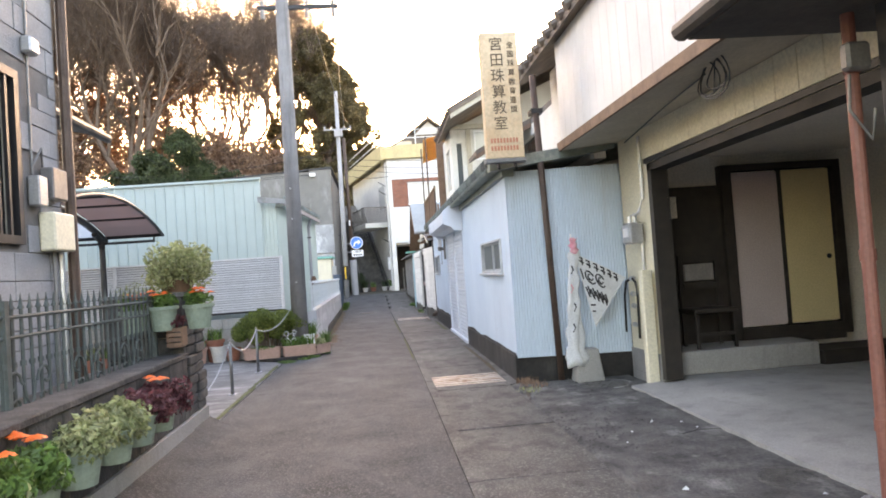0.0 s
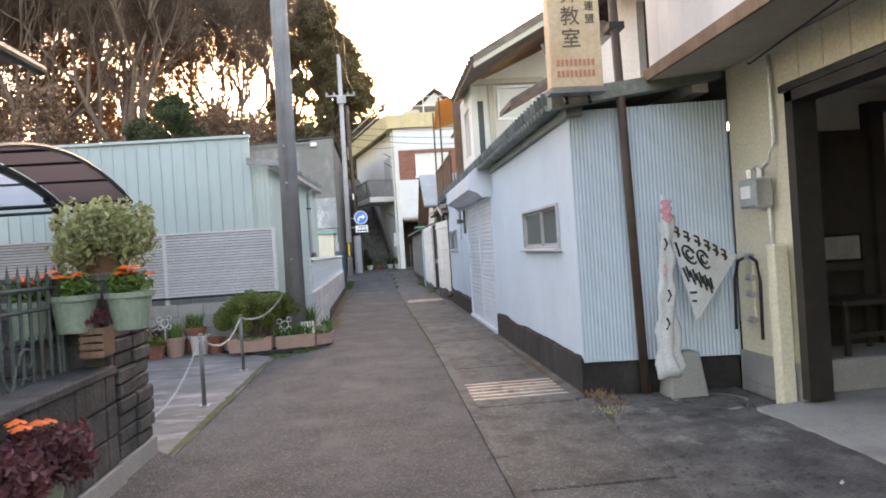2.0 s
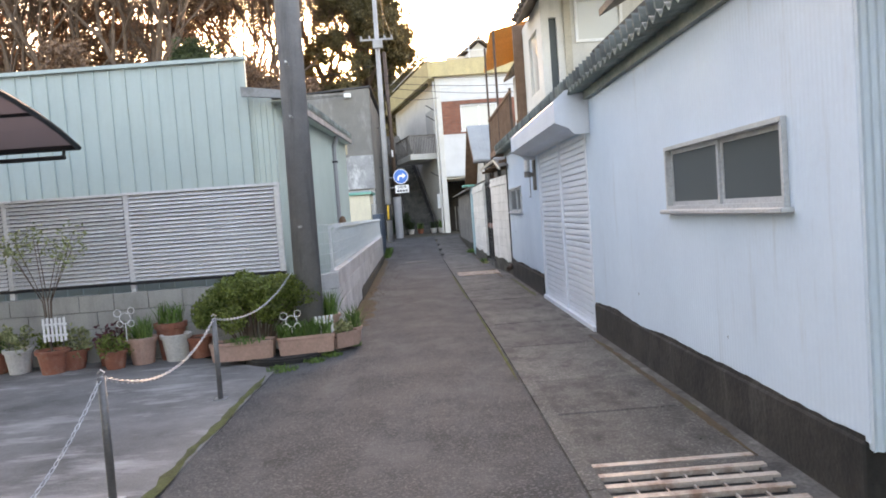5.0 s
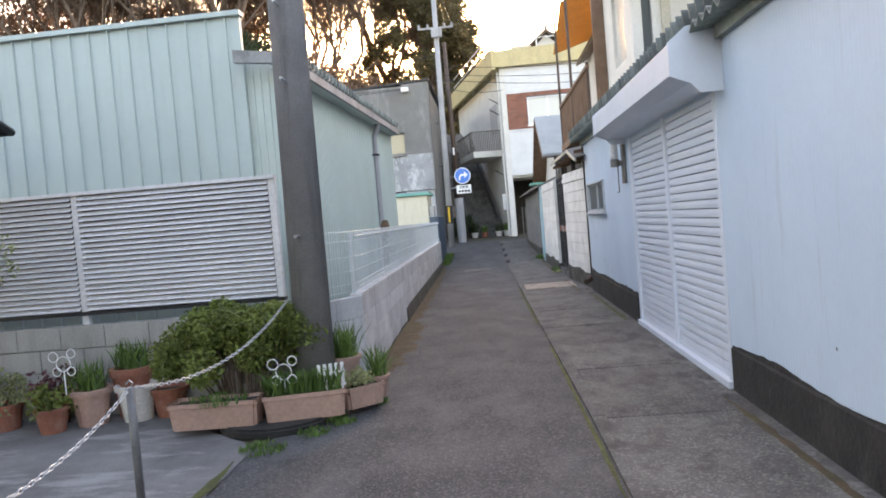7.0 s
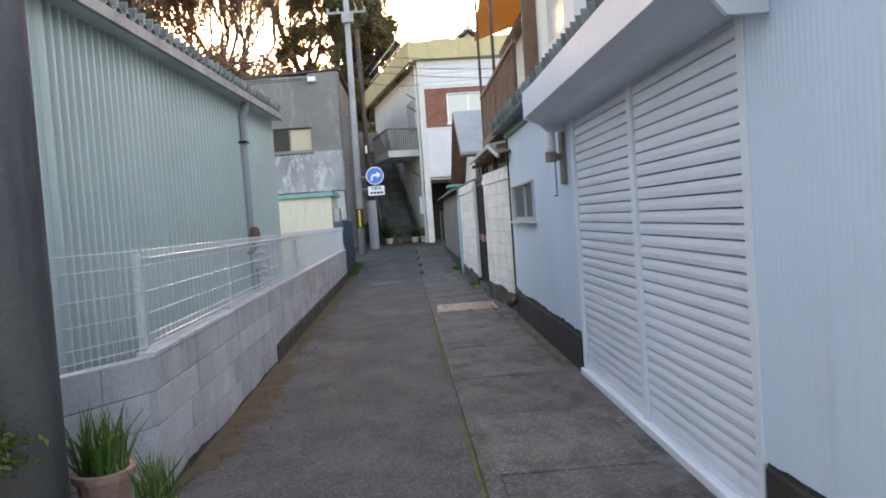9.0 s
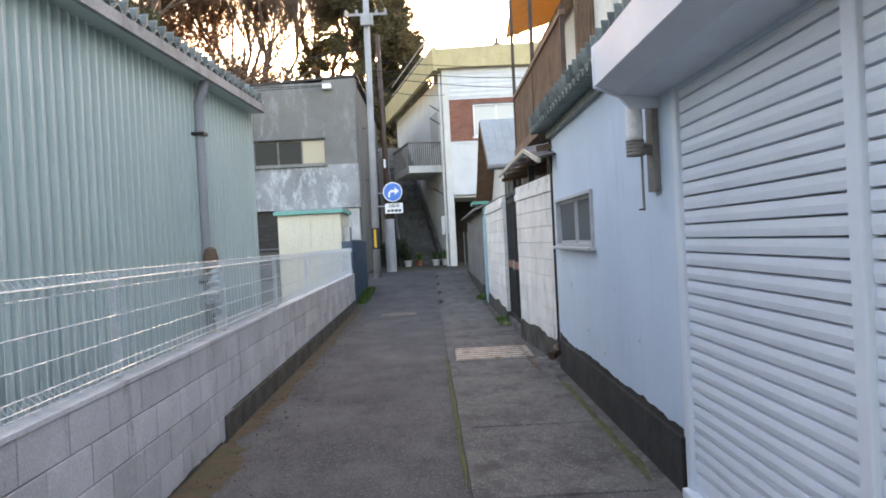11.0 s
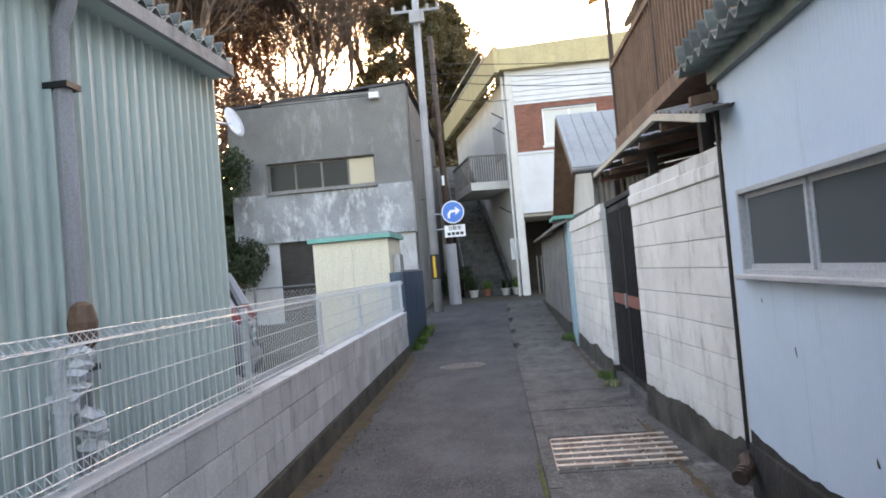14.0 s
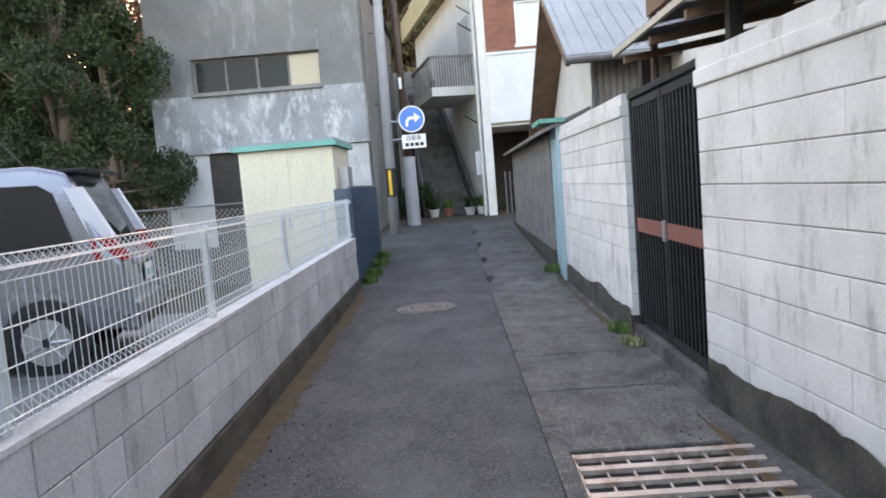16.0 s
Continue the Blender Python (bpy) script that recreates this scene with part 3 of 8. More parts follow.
tagged(part("yard", PR([(-14, 13.3), (-1.9, 13.3), (-1.75, 28), (-2.0, 36), (-14, 36)], "z", -0.1, 0.004), pad_concrete), "grey paved yard behind the fence", "yard", kind="structure")


def ragged_strip(name, pts, w, seed, mt, label, z=0.006):
    """A thin patch with an uneven outline along a line of (x, y); it follows the ground."""
    rnd = random.Random(seed)
    vs, fs = [], []
    line = []
    for (ax, ay), (bx, by) in zip(pts, pts[1:]):
        n = max(2, int(math.hypot(bx - ax, by - ay) / 0.08))
        line += [(ax + (bx - ax) * k / n, ay + (by - ay) * k / n) for k in range(n)]
    for k, (x, y) in enumerate(line):
        q = 0.55 + 0.5 * noise.noise(Vector((seed, k * 0.13, 0))) + 0.35 * noise.noise(Vector((seed, k * 0.6, 3)))
        a = max(0.01, w * q) * min(1, k / 6, (len(line) - 1 - k) / 6 + 0.05)
        b = max(0.005, w * (0.4 + 0.5 * noise.noise(Vector((seed + 5, k * 0.5, 0))))) * min(1, k / 6, (len(line) - 1 - k) / 6 + 0.05)
        vs += [(x - b, y, gz(y) + z), (x, y, gz(y) + z + 0.006), (x + a, y, gz(y) + z)]
    for k in range(len(line) - 1):
        i = 3 * k
        fs += [(i, i + 1, i + 4, i + 3), (i + 1, i + 2, i + 5, i + 4)]
    ob = raw(name, vs, fs, mt)
    tagged(ob, label, "dirt", kind="stuff")


ragged_strip("moss", [(-1.20, 13.7), (-1.27, 17.5)], 0.42, 1, moss_brown, "rusty brown moss along the wall foot", 0.008)
ragged_strip("moss", [(-1.26, 17.3), (-1.40, 24.0), (-1.50, 28.0)], 0.24, 2, moss_brown, "rusty brown moss along the wall foot", 0.008)
ragged_strip("moss", [(-1.50, 28.1), (-1.62, 32.5)], 0.22, 3, moss_green, "green moss along the screen foot", 0.008)
ragged_strip("moss", [(0.585, 10.5), (0.56, 15.0)], 0.03, 4, moss_green, "green moss in the kerb joint", 0.010)
ragged_strip("moss", [(0.53, 16.0), (0.46, 21.0)], 0.035, 5, moss_green, "green moss in the kerb joint", 0.012)
ragged_strip("moss", [(1.62, 16.0), (1.60, 19.2)], 0.08, 6, moss_green, "green moss along the shed foot", 0.012)
ragged_strip("moss", [(1.48, 19.4), (1.44, 22.0)], 0.07, 7, moss_brown, "brown dirt along the wall foot", 0.012)
ragged_strip("moss", [(1.46, 24.0), (1.40, 28.0)], 0.08, 8, moss_brown, "brown dirt along the wall foot", 0.012)
ragged_strip("moss", [(1.62, 8.5), (1.60, 12.4)], 0.07, 9, moss_brown, "brown dirt along the shed foot", 0.012)
ragged_strip("moss", [(1.62, 6.5), (1.80, 7.6)], 0.13, 10, soil, "dry dirt heap by the shed corner", 0.022)
ragged_strip("moss", [(-1.74, 6.6), (-1.74, 11.6)], 0.07, 12, moss_green, "green moss along the pad edge", 0.014)
for k, (pts, w) in enumerate(([[(2.15, 5.62), (2.5, 5.72), (2.95, 5.62)], 0.012], [[(2.35, 4.5), (2.6, 4.62), (3.0, 4.55)], 0.012])):
    ragged_strip("crack", pts, w, 40 + k, dark_base, "dark crack in the forecourt concrete", 0.017)
ragged_strip("moss", [(-1.62, 1.0), (-1.64, 6.4)], 0.10, 13, moss_brown, "brown dirt along the wall foot", 0.010)


def loose_stones(name, n, seed, x0, x1, y0, y1, z, size, mt, label):
    """Grit and broken bits lying on the ground, too small to count."""
    rnd = random.Random(seed)
    vs, fs = [], []
    for _ in range(n):
        r = size * rnd.uniform(0.4, 1.3)
        x, y = x0 + (x1 - x0) * rnd.random() ** 1.6, rnd.uniform(y0, y1)
        k = len(vs)
        for q in range(4):
            a = 1.57 * q + rnd.uniform(-0.5, 0.5)
            vs.append((x + r * math.cos(a), y + r * math.sin(a) * 0.8, gz(y) + z - 0.004))
        vs.append((x + r * rnd.uniform(-0.3, 0.3), y, gz(y) + z + r * rnd.uniform(0.4, 0.9)))
        fs += [(k, k + 1, k + 4), (k + 1, k + 2, k + 4), (k + 2, k + 3, k + 4), (k + 3, k, k + 4)]
    tagged(raw(name, vs, fs, mt), label, "grit", kind="stuff")


loose_stones("grit", 420, 1, 1.60, 2.35, 4.2, 7.5, 0.03, 0.013, rough_concrete, "broken concrete grit by the shed corner")
loose_stones("grit", 260, 2, 1.42, 1.62, 8.7, 19.5, 0.014, 0.010, rough_concrete, "grit in the gutter along the shed")
loose_stones("grit", 240, 3, 1.25, 1.52, 19.8, 33.0, 0.016, 0.011, soil, "dirt and dead leaves along the wall foot")
loose_stones("grit", 420, 4, -1.25, -0.75, 13.8, 28.0, 0.014, 0.009, moss_brown, "dry dirt crumbs along the block wall")
loose_stones("litter", 7, 5, 1.8, 2.7, 2.6, 5.6, 0.03, 0.022, flag_cloth, "scraps of white paper on the forecourt")


def ragged_skirt(name, p0, p1, z0, h, seed, mt, label, drip=0.5):
    """A thin film of dirt climbing a wall face from z0, with an uneven upper edge. Its face is to the left of p0-p1."""
    a, b = Vector((*p0, 0)), Vector((*p1, 0))
    n = int((b - a).length / 0.04)
    d = (b - a).normalized()
    nn = Vector((-d.y, d.x, 0)) * 0.004
    vs, fs = [], []
    for k in range(n + 1):
        p = a.lerp(b, k / n) + nn
        q = 0.5 + 0.6 * noise.noise(Vector((seed, k * 0.045, 0))) + drip * 0.5 * abs(noise.noise(Vector((seed, k * 0.13, 2)))) + 0.12 * noise.noise(Vector((seed, k * 0.4, 7)))
        vs += [(p.x, p.y, z0), (p.x, p.y, z0 + max(0.008, h * q))]
    for k in range(n):
        fs.append((2 * k, 2 * k + 1, 2 * k + 3, 2 * k + 2))
    tagged(raw(name, vs, fs, mt), label, "dirt", kind="stuff")


ragged_skirt("grime", (1.75, 7.75), (1.75, 12.5), 0.325, 0.06, 21, dark_base, "black grime creeping up the painted wall")
ragged_skirt("grime", (1.75, 15.8), (1.75, 19.70), 0.325, 0.10, 22, dark_base, "black grime creeping up the painted wall")
ragged_skirt("grime", (1.776, 19.80), (1.590, 22.08), 0.195, 0.17, 23, block_foot, "dark damp grime on the block wall")
ragged_skirt("grime", (1.572, 24.02), (1.536, 27.6), 0.195, 0.12, 24, block_foot, "dark damp grime on the block wall")
ragged_skirt("grime", (-1.544, 28.08), (-1.324, 17.4), 0.0, 0.42, 25, block_foot, "dark damp grime on the block wall", 0.9)
ragged_skirt("grime", (-1.312, 17.3), (-1.226, 13.7), 0.0, 0.07, 26, block_foot, "dark damp grime on the block wall")


# ---- window helper ----
def sliding_window(name, axis, at, a0, a1, z0, z1, out, frame_mat, pane_mat, label, panes=2, sill=True, kind="structure", depth=0.07, parent=None):
    """A sliding window in a wall. axis: the wall's normal ('x' or 'y'), at: its face, out: the outward sign."""
    def bx(p, q, r, s, o0, o1, bev=0.0):
        o0, o1 = sorted((at + out * o0, at + out * o1))
        return B(o0, o1, p, q, r, s, bevel=bev) if axis == "x" else B(p, q, o0, o1, r, s, bevel=bev)
    c = (a0 + a1) / 2
    w = parent or (thing(name, at, c, z0, label, "window", kind=kind) if axis == "x" else thing(name, c, at, z0, label, "window", kind=kind))
    f = 0.026
    part("frame", bx(a0, a1, z1 - f, z1, -0.05, 0.03), frame_mat, w)
    part("frame", bx(a0, a1, z0, z0 + f, -0.05, 0.03), frame_mat, w)
    part("frame", bx(a0, a0 + f, z0 + f, z1 - f, -0.05, 0.028), frame_mat, w)
    part("frame", bx(a1 - f, a1, z0 + f, z1 - f, -0.05, 0.028), frame_mat, w)
    n = panes
    step = (a1 - a0 - 2 * f) / n
    for i in range(n):
        p, q = a0 + f + i * step, a0 + f + (i + 1) * step
        o = -0.02 if i % 2 else -0.035
        pane = part("pane", bx(p + 0.02, q - 0.02, z0 + f + 0.02, z1 - f - 0.02, o - 0.006, o), pane_mat, w)
        for u, v in ((p, p + 0.03), (q - 0.03, q)):
            part("sash", bx(u, v, z0 + f, z1 - f, o - 0.012, o + 0.008), frame_mat, w)
        part("sash", bx(p + 0.03, q - 0.03, z0 + f, z0 + f + 0.03, o - 0.012, o + 0.008), frame_mat, w)
        part("sash", bx(p + 0.03, q - 0.03, z1 - f - 0.03, z1 - f, o - 0.012, o + 0.008), frame_mat, w)
    if sill:
        part("sill", bx(a0 - 0.04, a1 + 0.04, z0 - 0.03, z0, -0.02, depth, 0.006), frame_mat, w)
    return w


def wall_x(x0, x1, y0, y1, z0, z1, holes):
    """A wall of the given thickness along y with openings (y0, y1, z0, z1), as one mesh of butted boxes."""
    bm = bmesh.new()
    ys = sorted({y0, y1, *[h[0] for h in holes], *[h[1] for h in holes]})
    for a, b in zip(ys, ys[1:]):
        hs = sorted([(h[2], h[3]) for h in holes if h[0] <= a and h[1] >= b])
        z = z0
        for p, q in hs:
            if p > z:
                box(bm, x0, x1, a, b, z, p)
            z = q
        if z < z1:
            box(bm, x0, x1, a, b, z, z1)
    bmesh.ops.remove_doubles(bm, verts=bm.verts, dist=0.0005)
    seen = {}
    for f in bm.faces:
        seen.setdefault(tuple(round(v, 3) for v in f.calc_center_median()), []).append(f)
    bmesh.ops.delete(bm, geom=[f for fs in seen.values() if len(fs) > 1 for f in fs], context="FACES")
    return bm


def wall_y(y0, y1, x0, x1, z0, z1, holes):
    bm = wall_x(y0, y1, x0, x1, z0, z1, holes)
    bm.transform(Matrix(((0, 1, 0, 0), (1, 0, 0, 0), (0, 0, 1, 0), (0, 0, 0, 1))))
    bmesh.ops.reverse_faces(bm, faces=bm.faces)
    return bm


# ---- the long blue-white shed ----
SX = 1.75


def long_shed():
    sh = thing("shed", 2.8, 13.5, 0, "long low blue-white shed with a dark foundation", "shed")
    part("wall", wall_x(SX, SX + 0.12, 7.72, 19.72, 0.33, 2.66, [(8.29, 10.0, 1.36, 1.82), (12.55, 15.75, 0.33, 2.24), (17.79, 19.48, 1.37, 1.86)]), blue_white, sh, "smooth blue-white painted wall")
    part("front_wall", ribbed((SX, 7.70), (3.15, 7.49), 0.30, 2.62, 0.034, 0.009, "wave"), blue_corr, sh, "blue-white corrugated front")
    part("back_wall", B(SX + 0.13, 5.5, 19.60, 19.72, 0, 2.7), blue_corr, sh)
    part("far_wall", B(5.5, 5.62, 7.6, 19.72, 0, 3.0), blue_corr, sh)
    part("foundation", B(SX - 0.02, SX + 0.10, 7.74, 12.5, -0.05, 0.33, bevel=0.01), dark_base, sh, "blackened concrete foundation")
    part("foundation", B(SX - 0.02, SX + 0.10, 15.8, 19.72, -0.05, 0.33, bevel=0.01), dark_base, sh)
    part("foundation", PR([(SX + 0.02, 7.74), (3.14, 7.52), (3.14, 7.70), (SX + 0.02, 7.82)], "z", -0.05, 0.29), dark_base, sh)
    # corrugated roof with scalloped eave
    vs, fs = [], []
    pitch, n = 0.155, 79
    for i in range(n * 6 + 1):
        y = 7.58 + pitch * i / 6
        h = 0.03 * math.cos(2 * math.pi * (i % 6) / 6)
        for x, z in ((1.53, 2.66), (5.7, 3.22)):
            vs += [(x, y, z + h), (x, y, z + h - 0.012)]
    for i in range(n * 6):
        a = 4 * i
        fs += [(a, a + 2, a + 6, a + 4), (a + 1, a + 5, a + 7, a + 3), (a, a + 4, a + 5, a + 1)]
    raw("roof_sheet", vs, fs, roof_green, sh, "grey-green corrugated roof sheet")
    part("fascia", B(1.70, SX + 0.10, 7.6, 19.74, 2.56, 2.66), roof_green, sh, "dark eave board")
    part("verge", PR([(1.52, 2.60), (3.08, 2.80), (3.08, 2.92), (1.52, 2.74)], "y", 7.40, 7.56), roof_green, sh, "sage green verge board")
    # scallop caps along the eave
    for i in range(78):
        y = 7.66 + pitch * i
        bm = bmesh.new()
        prism(bm, [(y, 2.675), (y + 0.035, 2.70), (y + 0.06, 2.80), (y + 0.035, 2.775), (y + 0.012, 2.72)], "x", 1.50, 1.56)
        part("eave_cap", bm, fin_dark, sh)
    return sh


long_shed()
sliding_window("window_1", "x", SX, 8.29, 10.0, 1.36, 1.82, -1, window_alu, frosted, "grey aluminium sliding window with frosted panes")
sliding_window("window_2", "x", SX, 17.79, 19.48, 1.37, 1.86, -1, window_alu, frosted, "grey aluminium sliding window with frosted panes")


def roller_shutter():
    s = thing("roller_shutter", SX, 14.15, 0.05, "closed white two-bay steel roller shutter, scuffed at the foot", "shutter")
    for a, b in ((12.60, 14.08), (14.16, 15.70)):
        z = 0.10
        while z < 2.24:
            bm = bmesh.new()
            prism(bm, [(SX + 0.068, z), (SX + 0.045, z), (SX + 0.018, z + 0.004), (SX + 0.014, z + 0.034), (SX + 0.018, z + 0.066), (SX + 0.045, z + 0.071), (SX + 0.068, z + 0.072)], "y", a, b)
            part("slat", bm, shutter_white, s)
            z += 0.0745
    for a, b in ((12.53, 12.60), (14.08, 14.16), (15.70, 15.77)):
        part("guide_rail", B(SX - 0.01, SX + 0.07, a, b, 0.03, 2.28, bevel=0.006), shutter_white, s)
    part("threshold", B(SX - 0.04, SX + 0.08, 12.53, 15.77, 0.0, 0.06, bevel=0.006), shutter_white, s, "white painted sill rail")
    part("bottom_rail", B(SX + 0.012, SX + 0.062, 12.6, 15.7, 0.065, 0.10), shutter_white, s)
    part("backing", B(SX + 0.075, SX + 0.09, 12.53, 15.77, 0.03, 2.3), dark_metal, s)
    part("box", PR([(1.38, 2.34), (1.38, 2.56), (1.50, 2.66), (SX - 0.003, 2.70), (SX - 0.003, 2.26), (1.52, 2.28)], "y", 12.34, 15.97), shutter_white, s, "white sheet metal housing")
    for y in (12.31, 15.97):
        part("end_plate", PR([(1.375, 2.33), (1.375, 2.57), (1.50, 2.67), (SX - 0.003, 2.71), (SX - 0.003, 2.20), (1.58, 2.20), (1.52, 2.27)], "y", y, y + 0.03), shutter_white, s)


roller_shutter()


def shed_marks():
    """Chipped paint, a foot pipe and the thin downpipe where the shed meets the block wall."""
    rnd = random.Random(14)
    vs, fs = [], []
    for y, z, a in ((18.9, 0.98, 0.03), (18.2, 0.62, 0.028), (17.2, 1.05, 0.02), (16.6, 0.75, 0.018), (10.9, 0.62, 0.02), (9.1, 0.55, 0.018), (19.3, 1.22, 0.02), (17.6, 0.5, 0.022)):
        k = len(vs)
        n = 9
        for i in range(n):
            q = 2 * math.pi * i / n
            r = a * rnd.uniform(0.4, 1.1)
            vs.append((SX - 0.003, y + 0.45 * r * math.cos(q) + 0.3 * r * math.sin(q), z + r * math.sin(q)))
        fs.append(tuple(range(k, k + n)))
    tagged(raw("paint_chip", vs, fs, dark_base), "small black chips in the blue-white paint", "dirt", kind="stuff")
    p = thing("drain_pipe", 1.70, 19.74, 0, "thin dark downpipe with a rusty elbow at its foot", "pipe")
    part("pipe", T([(1.735, 19.742, 0.28), (1.735, 19.742, 2.55)], 0.014, 8), dark_metal, p)
    part("elbow", tube(bmesh.new(), [(1.70, 19.70, 0.24), (1.69, 19.62, 0.20), (1.62, 19.56, 0.17)], 0.045, 10), brown_metal, p, "rusty ribbed elbow")
    for k in range(3):
        part("rib", T([(1.66 - 0.02 * k, 19.60 - 0.02 * k, 0.19 - 0.01 * k), (1.65 - 0.02 * k, 19.59 - 0.02 * k, 0.185 - 0.01 * k)], 0.052, 10), brown_metal, p)


shed_marks()


# ---- wall of painted blocks with the gate ----
def block_wall_right():
    w = thing("wall_east", 1.64, 23.5, 0, "whitewashed concrete block wall with a stained foot", "wall", kind="structure")
    rnd = random.Random(7)
    for y0, y1 in ((19.76, 22.10), (24.0, 27.62)):
        xa = lambda y: 1.625 - 0.010 * (y - 19.3) + 0.17 * max(0.0, min(1.0, (22.1 - y) / 2.34))
        bm = bmesh.new()
        prism(bm, [(xa(y0) + 0.012, y0 + 0.01), (xa(y0) + 0.11, y0 + 0.01), (xa(y1) + 0.11, y1 - 0.01), (xa(y1) + 0.012, y1 - 0.01)], "z", -0.05, 2.1)
        part("core", bm, garage_concrete, w)
        bm = bmesh.new()
        prism(bm, [(xa(y0) - 0.012, y0), (xa(y0) + 0.13, y0), (xa(y1) + 0.13, y1), (xa(y1) - 0.012, y1)], "z", -0.06, 0.20)
        part("footing", bm, block_foot, w, "dark mossy concrete footing")
        zt = 0.20
        row = 0
        while zt < 2.0:
            y = y0
            off = 0.9 if row % 2 else 1.8
            while y < y1 - 0.01:
                e = min(y + off, y1)
                off = 1.8
                if y1 - e < 0.25:
                    e = y1
                bm = bmesh.new()
                prism(bm, [(xa(y), y + 0.0015), (xa(y) + 0.125, y + 0.0015), (xa(e) + 0.125, e - 0.0015), (xa(e), e - 0.0015)], "z", zt + 0.003, zt + 0.198)
                bmesh.ops.bevel(bm, geom=list(bm.edges), offset=0.005, segments=1, affect="EDGES")
                part("block", bm, wall_white_block, w)
                y = e
            zt += 0.2
            row += 1
        bm = bmesh.new()
        prism(bm, [(xa(y0) - 0.02, y0), (xa(y0) + 0.145, y0), (xa(y1) + 0.145, y1), (xa(y1) - 0.02, y1)], "z", 2.0, 2.10)
        bmesh.ops.bevel(bm, geom=list(bm.edges), offset=0.008, segments=1, affect="EDGES")
        part("coping", bm, wall_white_block, w, "weathered concrete coping")


block_wall_right()


def metal_gate():
    g = thing("metal_gate", 1.68, 23.05, 0.1, "closed dark brown double gate of upright bars with a red-brown band", "gate")
    x = 1.64
    for y in (22.10, 23.94):
        part("post", B(x, x + 0.07, y, y + 0.06, 0, 2.14), dark_metal, g)
    part("lintel", B(x - 0.01, x + 0.08, 22.10, 24.0, 2.14, 2.19), dark_metal, g)
    part("kerb", B(x - 0.05, x + 0.12, 22.10, 24.0, -0.05, 0.13), rough_concrete, g, "concrete threshold")
    for a, b in ((22.17, 23.04), (23.06, 23.93)):
        leaf = part("gate_frame", box(box(box(B(x + 0.01, x + 0.05, a, b, 0.16, 0.22), x + 0.01, x + 0.05, a, b, 2.06, 2.12), x + 0.01, x + 0.05, a, a + 0.05, 0.22, 2.06), x + 0.01, x + 0.05, b - 0.05, b, 0.22, 2.06), dark_metal, g)
        n = 9
        for i in range(n):
            y = a + 0.05 + (b - a - 0.1) * (i + 0.5) / n
            part("bar", B(x + 0.018, x + 0.042, y - 0.016, y + 0.016, 0.22, 2.06), dark_metal, g)
        part("band", B(x, x + 0.016, a + 0.03, b - 0.03, 0.98, 1.10), red_pipe, g, "red-brown middle band")
        part("back_sheet", B(x + 0.045, x + 0.049, a + 0.02, b - 0.02, 0.2, 2.08), dark_metal, g)
    part("latch", B(x - 0.02, x, 23.03, 23.07, 0.96, 1.12), steel, g, "steel latch")


metal_gate()


# ---- block wall and mesh fence on the other side ----
def fx(y):
    return -1.235 - 0.0205 * (y - 13.66)


def block_wall_left():
    w = thing("wall_west", -1.35, 20.5, 0, "low grey concrete block wall with a dark footing", "wall", kind="structure")
    y0, y1, th = 13.66, 28.1, 0.10
    bm = bmesh.new()
    prism(bm, [(fx(y0) - 0.012, y0 + 0.01), (fx(y1) - 0.012, y1 - 0.01), (fx(y1) - th + 0.012, y1 - 0.01), (fx(y0) - th + 0.012, y0 + 0.01)], "z", -0.05, 0.80)
    part("core", bm, mortar, w)
    bm = bmesh.new()
    prism(bm, [(fx(17.4) + 0.02, 17.4), (fx(y1) + 0.02, y1), (fx(y1) - th, y1), (fx(17.4) - th, 17.4)], "z", -0.06, 0.20)
    part("footing", bm, block_foot, w, "mossy concrete footing")
    for row in range(4):
        z = 0.01 + 0.2 * row
        y = y0 + (0.2 if row % 2 else 0.0)
        if row % 2:
            ys = [(y0, y0 + 0.2)]
        else:
            ys = []
        while y < y1 - 0.05:
            ys.append((y, min(y + 0.4, y1)))
            y += 0.4
        for a, b in ys:
            if row == 0 and a > 17.4:
                continue
            bm = bmesh.new()
            prism(bm, [(fx(a), a + 0.003), (fx(b), b - 0.003), (fx(b) - th, b - 0.003), (fx(a) - th, a + 0.003)], "z", z + 0.003, z + 0.197)
            bmesh.ops.bevel(bm, geom=list(bm.edges), offset=0.004, segments=1, affect="EDGES")
            part("block", bm, block_grey, w)
    bm = bmesh.new()
    prism(bm, [(fx(y0) + 0.005, y0), (fx(y1) + 0.005, y1), (fx(y1) - th - 0.005, y1), (fx(y0) - th - 0.005, y0)], "z", 0.808, 0.832)
    part("coping", bm, block_grey, w)
    # return facing the approach and running behind the plant pots
    w2 = thing("wall_south", -5, 13.2, 0, "low grey concrete block wall behind the flower pots", "wall", kind="structure")
    part("core", B(-14, -1.60, 13.03, 13.10, -0.05, 0.78), mortar, w2)
    for row in range(4):
        z = 0.0 + 0.2 * row
        x = -1.58 - (0.2 if row % 2 else 0)
        while x > -8:
            bm = B(x - 0.397, x - 0.003, 13.0, 13.11, z + 0.003, min(z + 0.197, 0.8), bevel=0.004)
            part("block", bm, garage_concrete, w2)
            x -= 0.4
    for row in range(4):
        z = 0.01 + 0.2 * row
        m = Matrix.Translation((fx(y0) - 0.005, y0 - 0.005, 0)) @ Matrix.Rotation(radians(56), 4, "Z")
        for a, b in ((-0.64, -0.33), (-0.327, 0.0)) if row % 2 else ((-0.64, -0.45), (-0.447, -0.05), (-0.047, 0.0)):
            bm = B(a, b, 0.0, 0.1, z + 0.003, z + 0.197)
            bm.transform(m)
            part("block", bm, block_grey, w2)


block_wall_left()


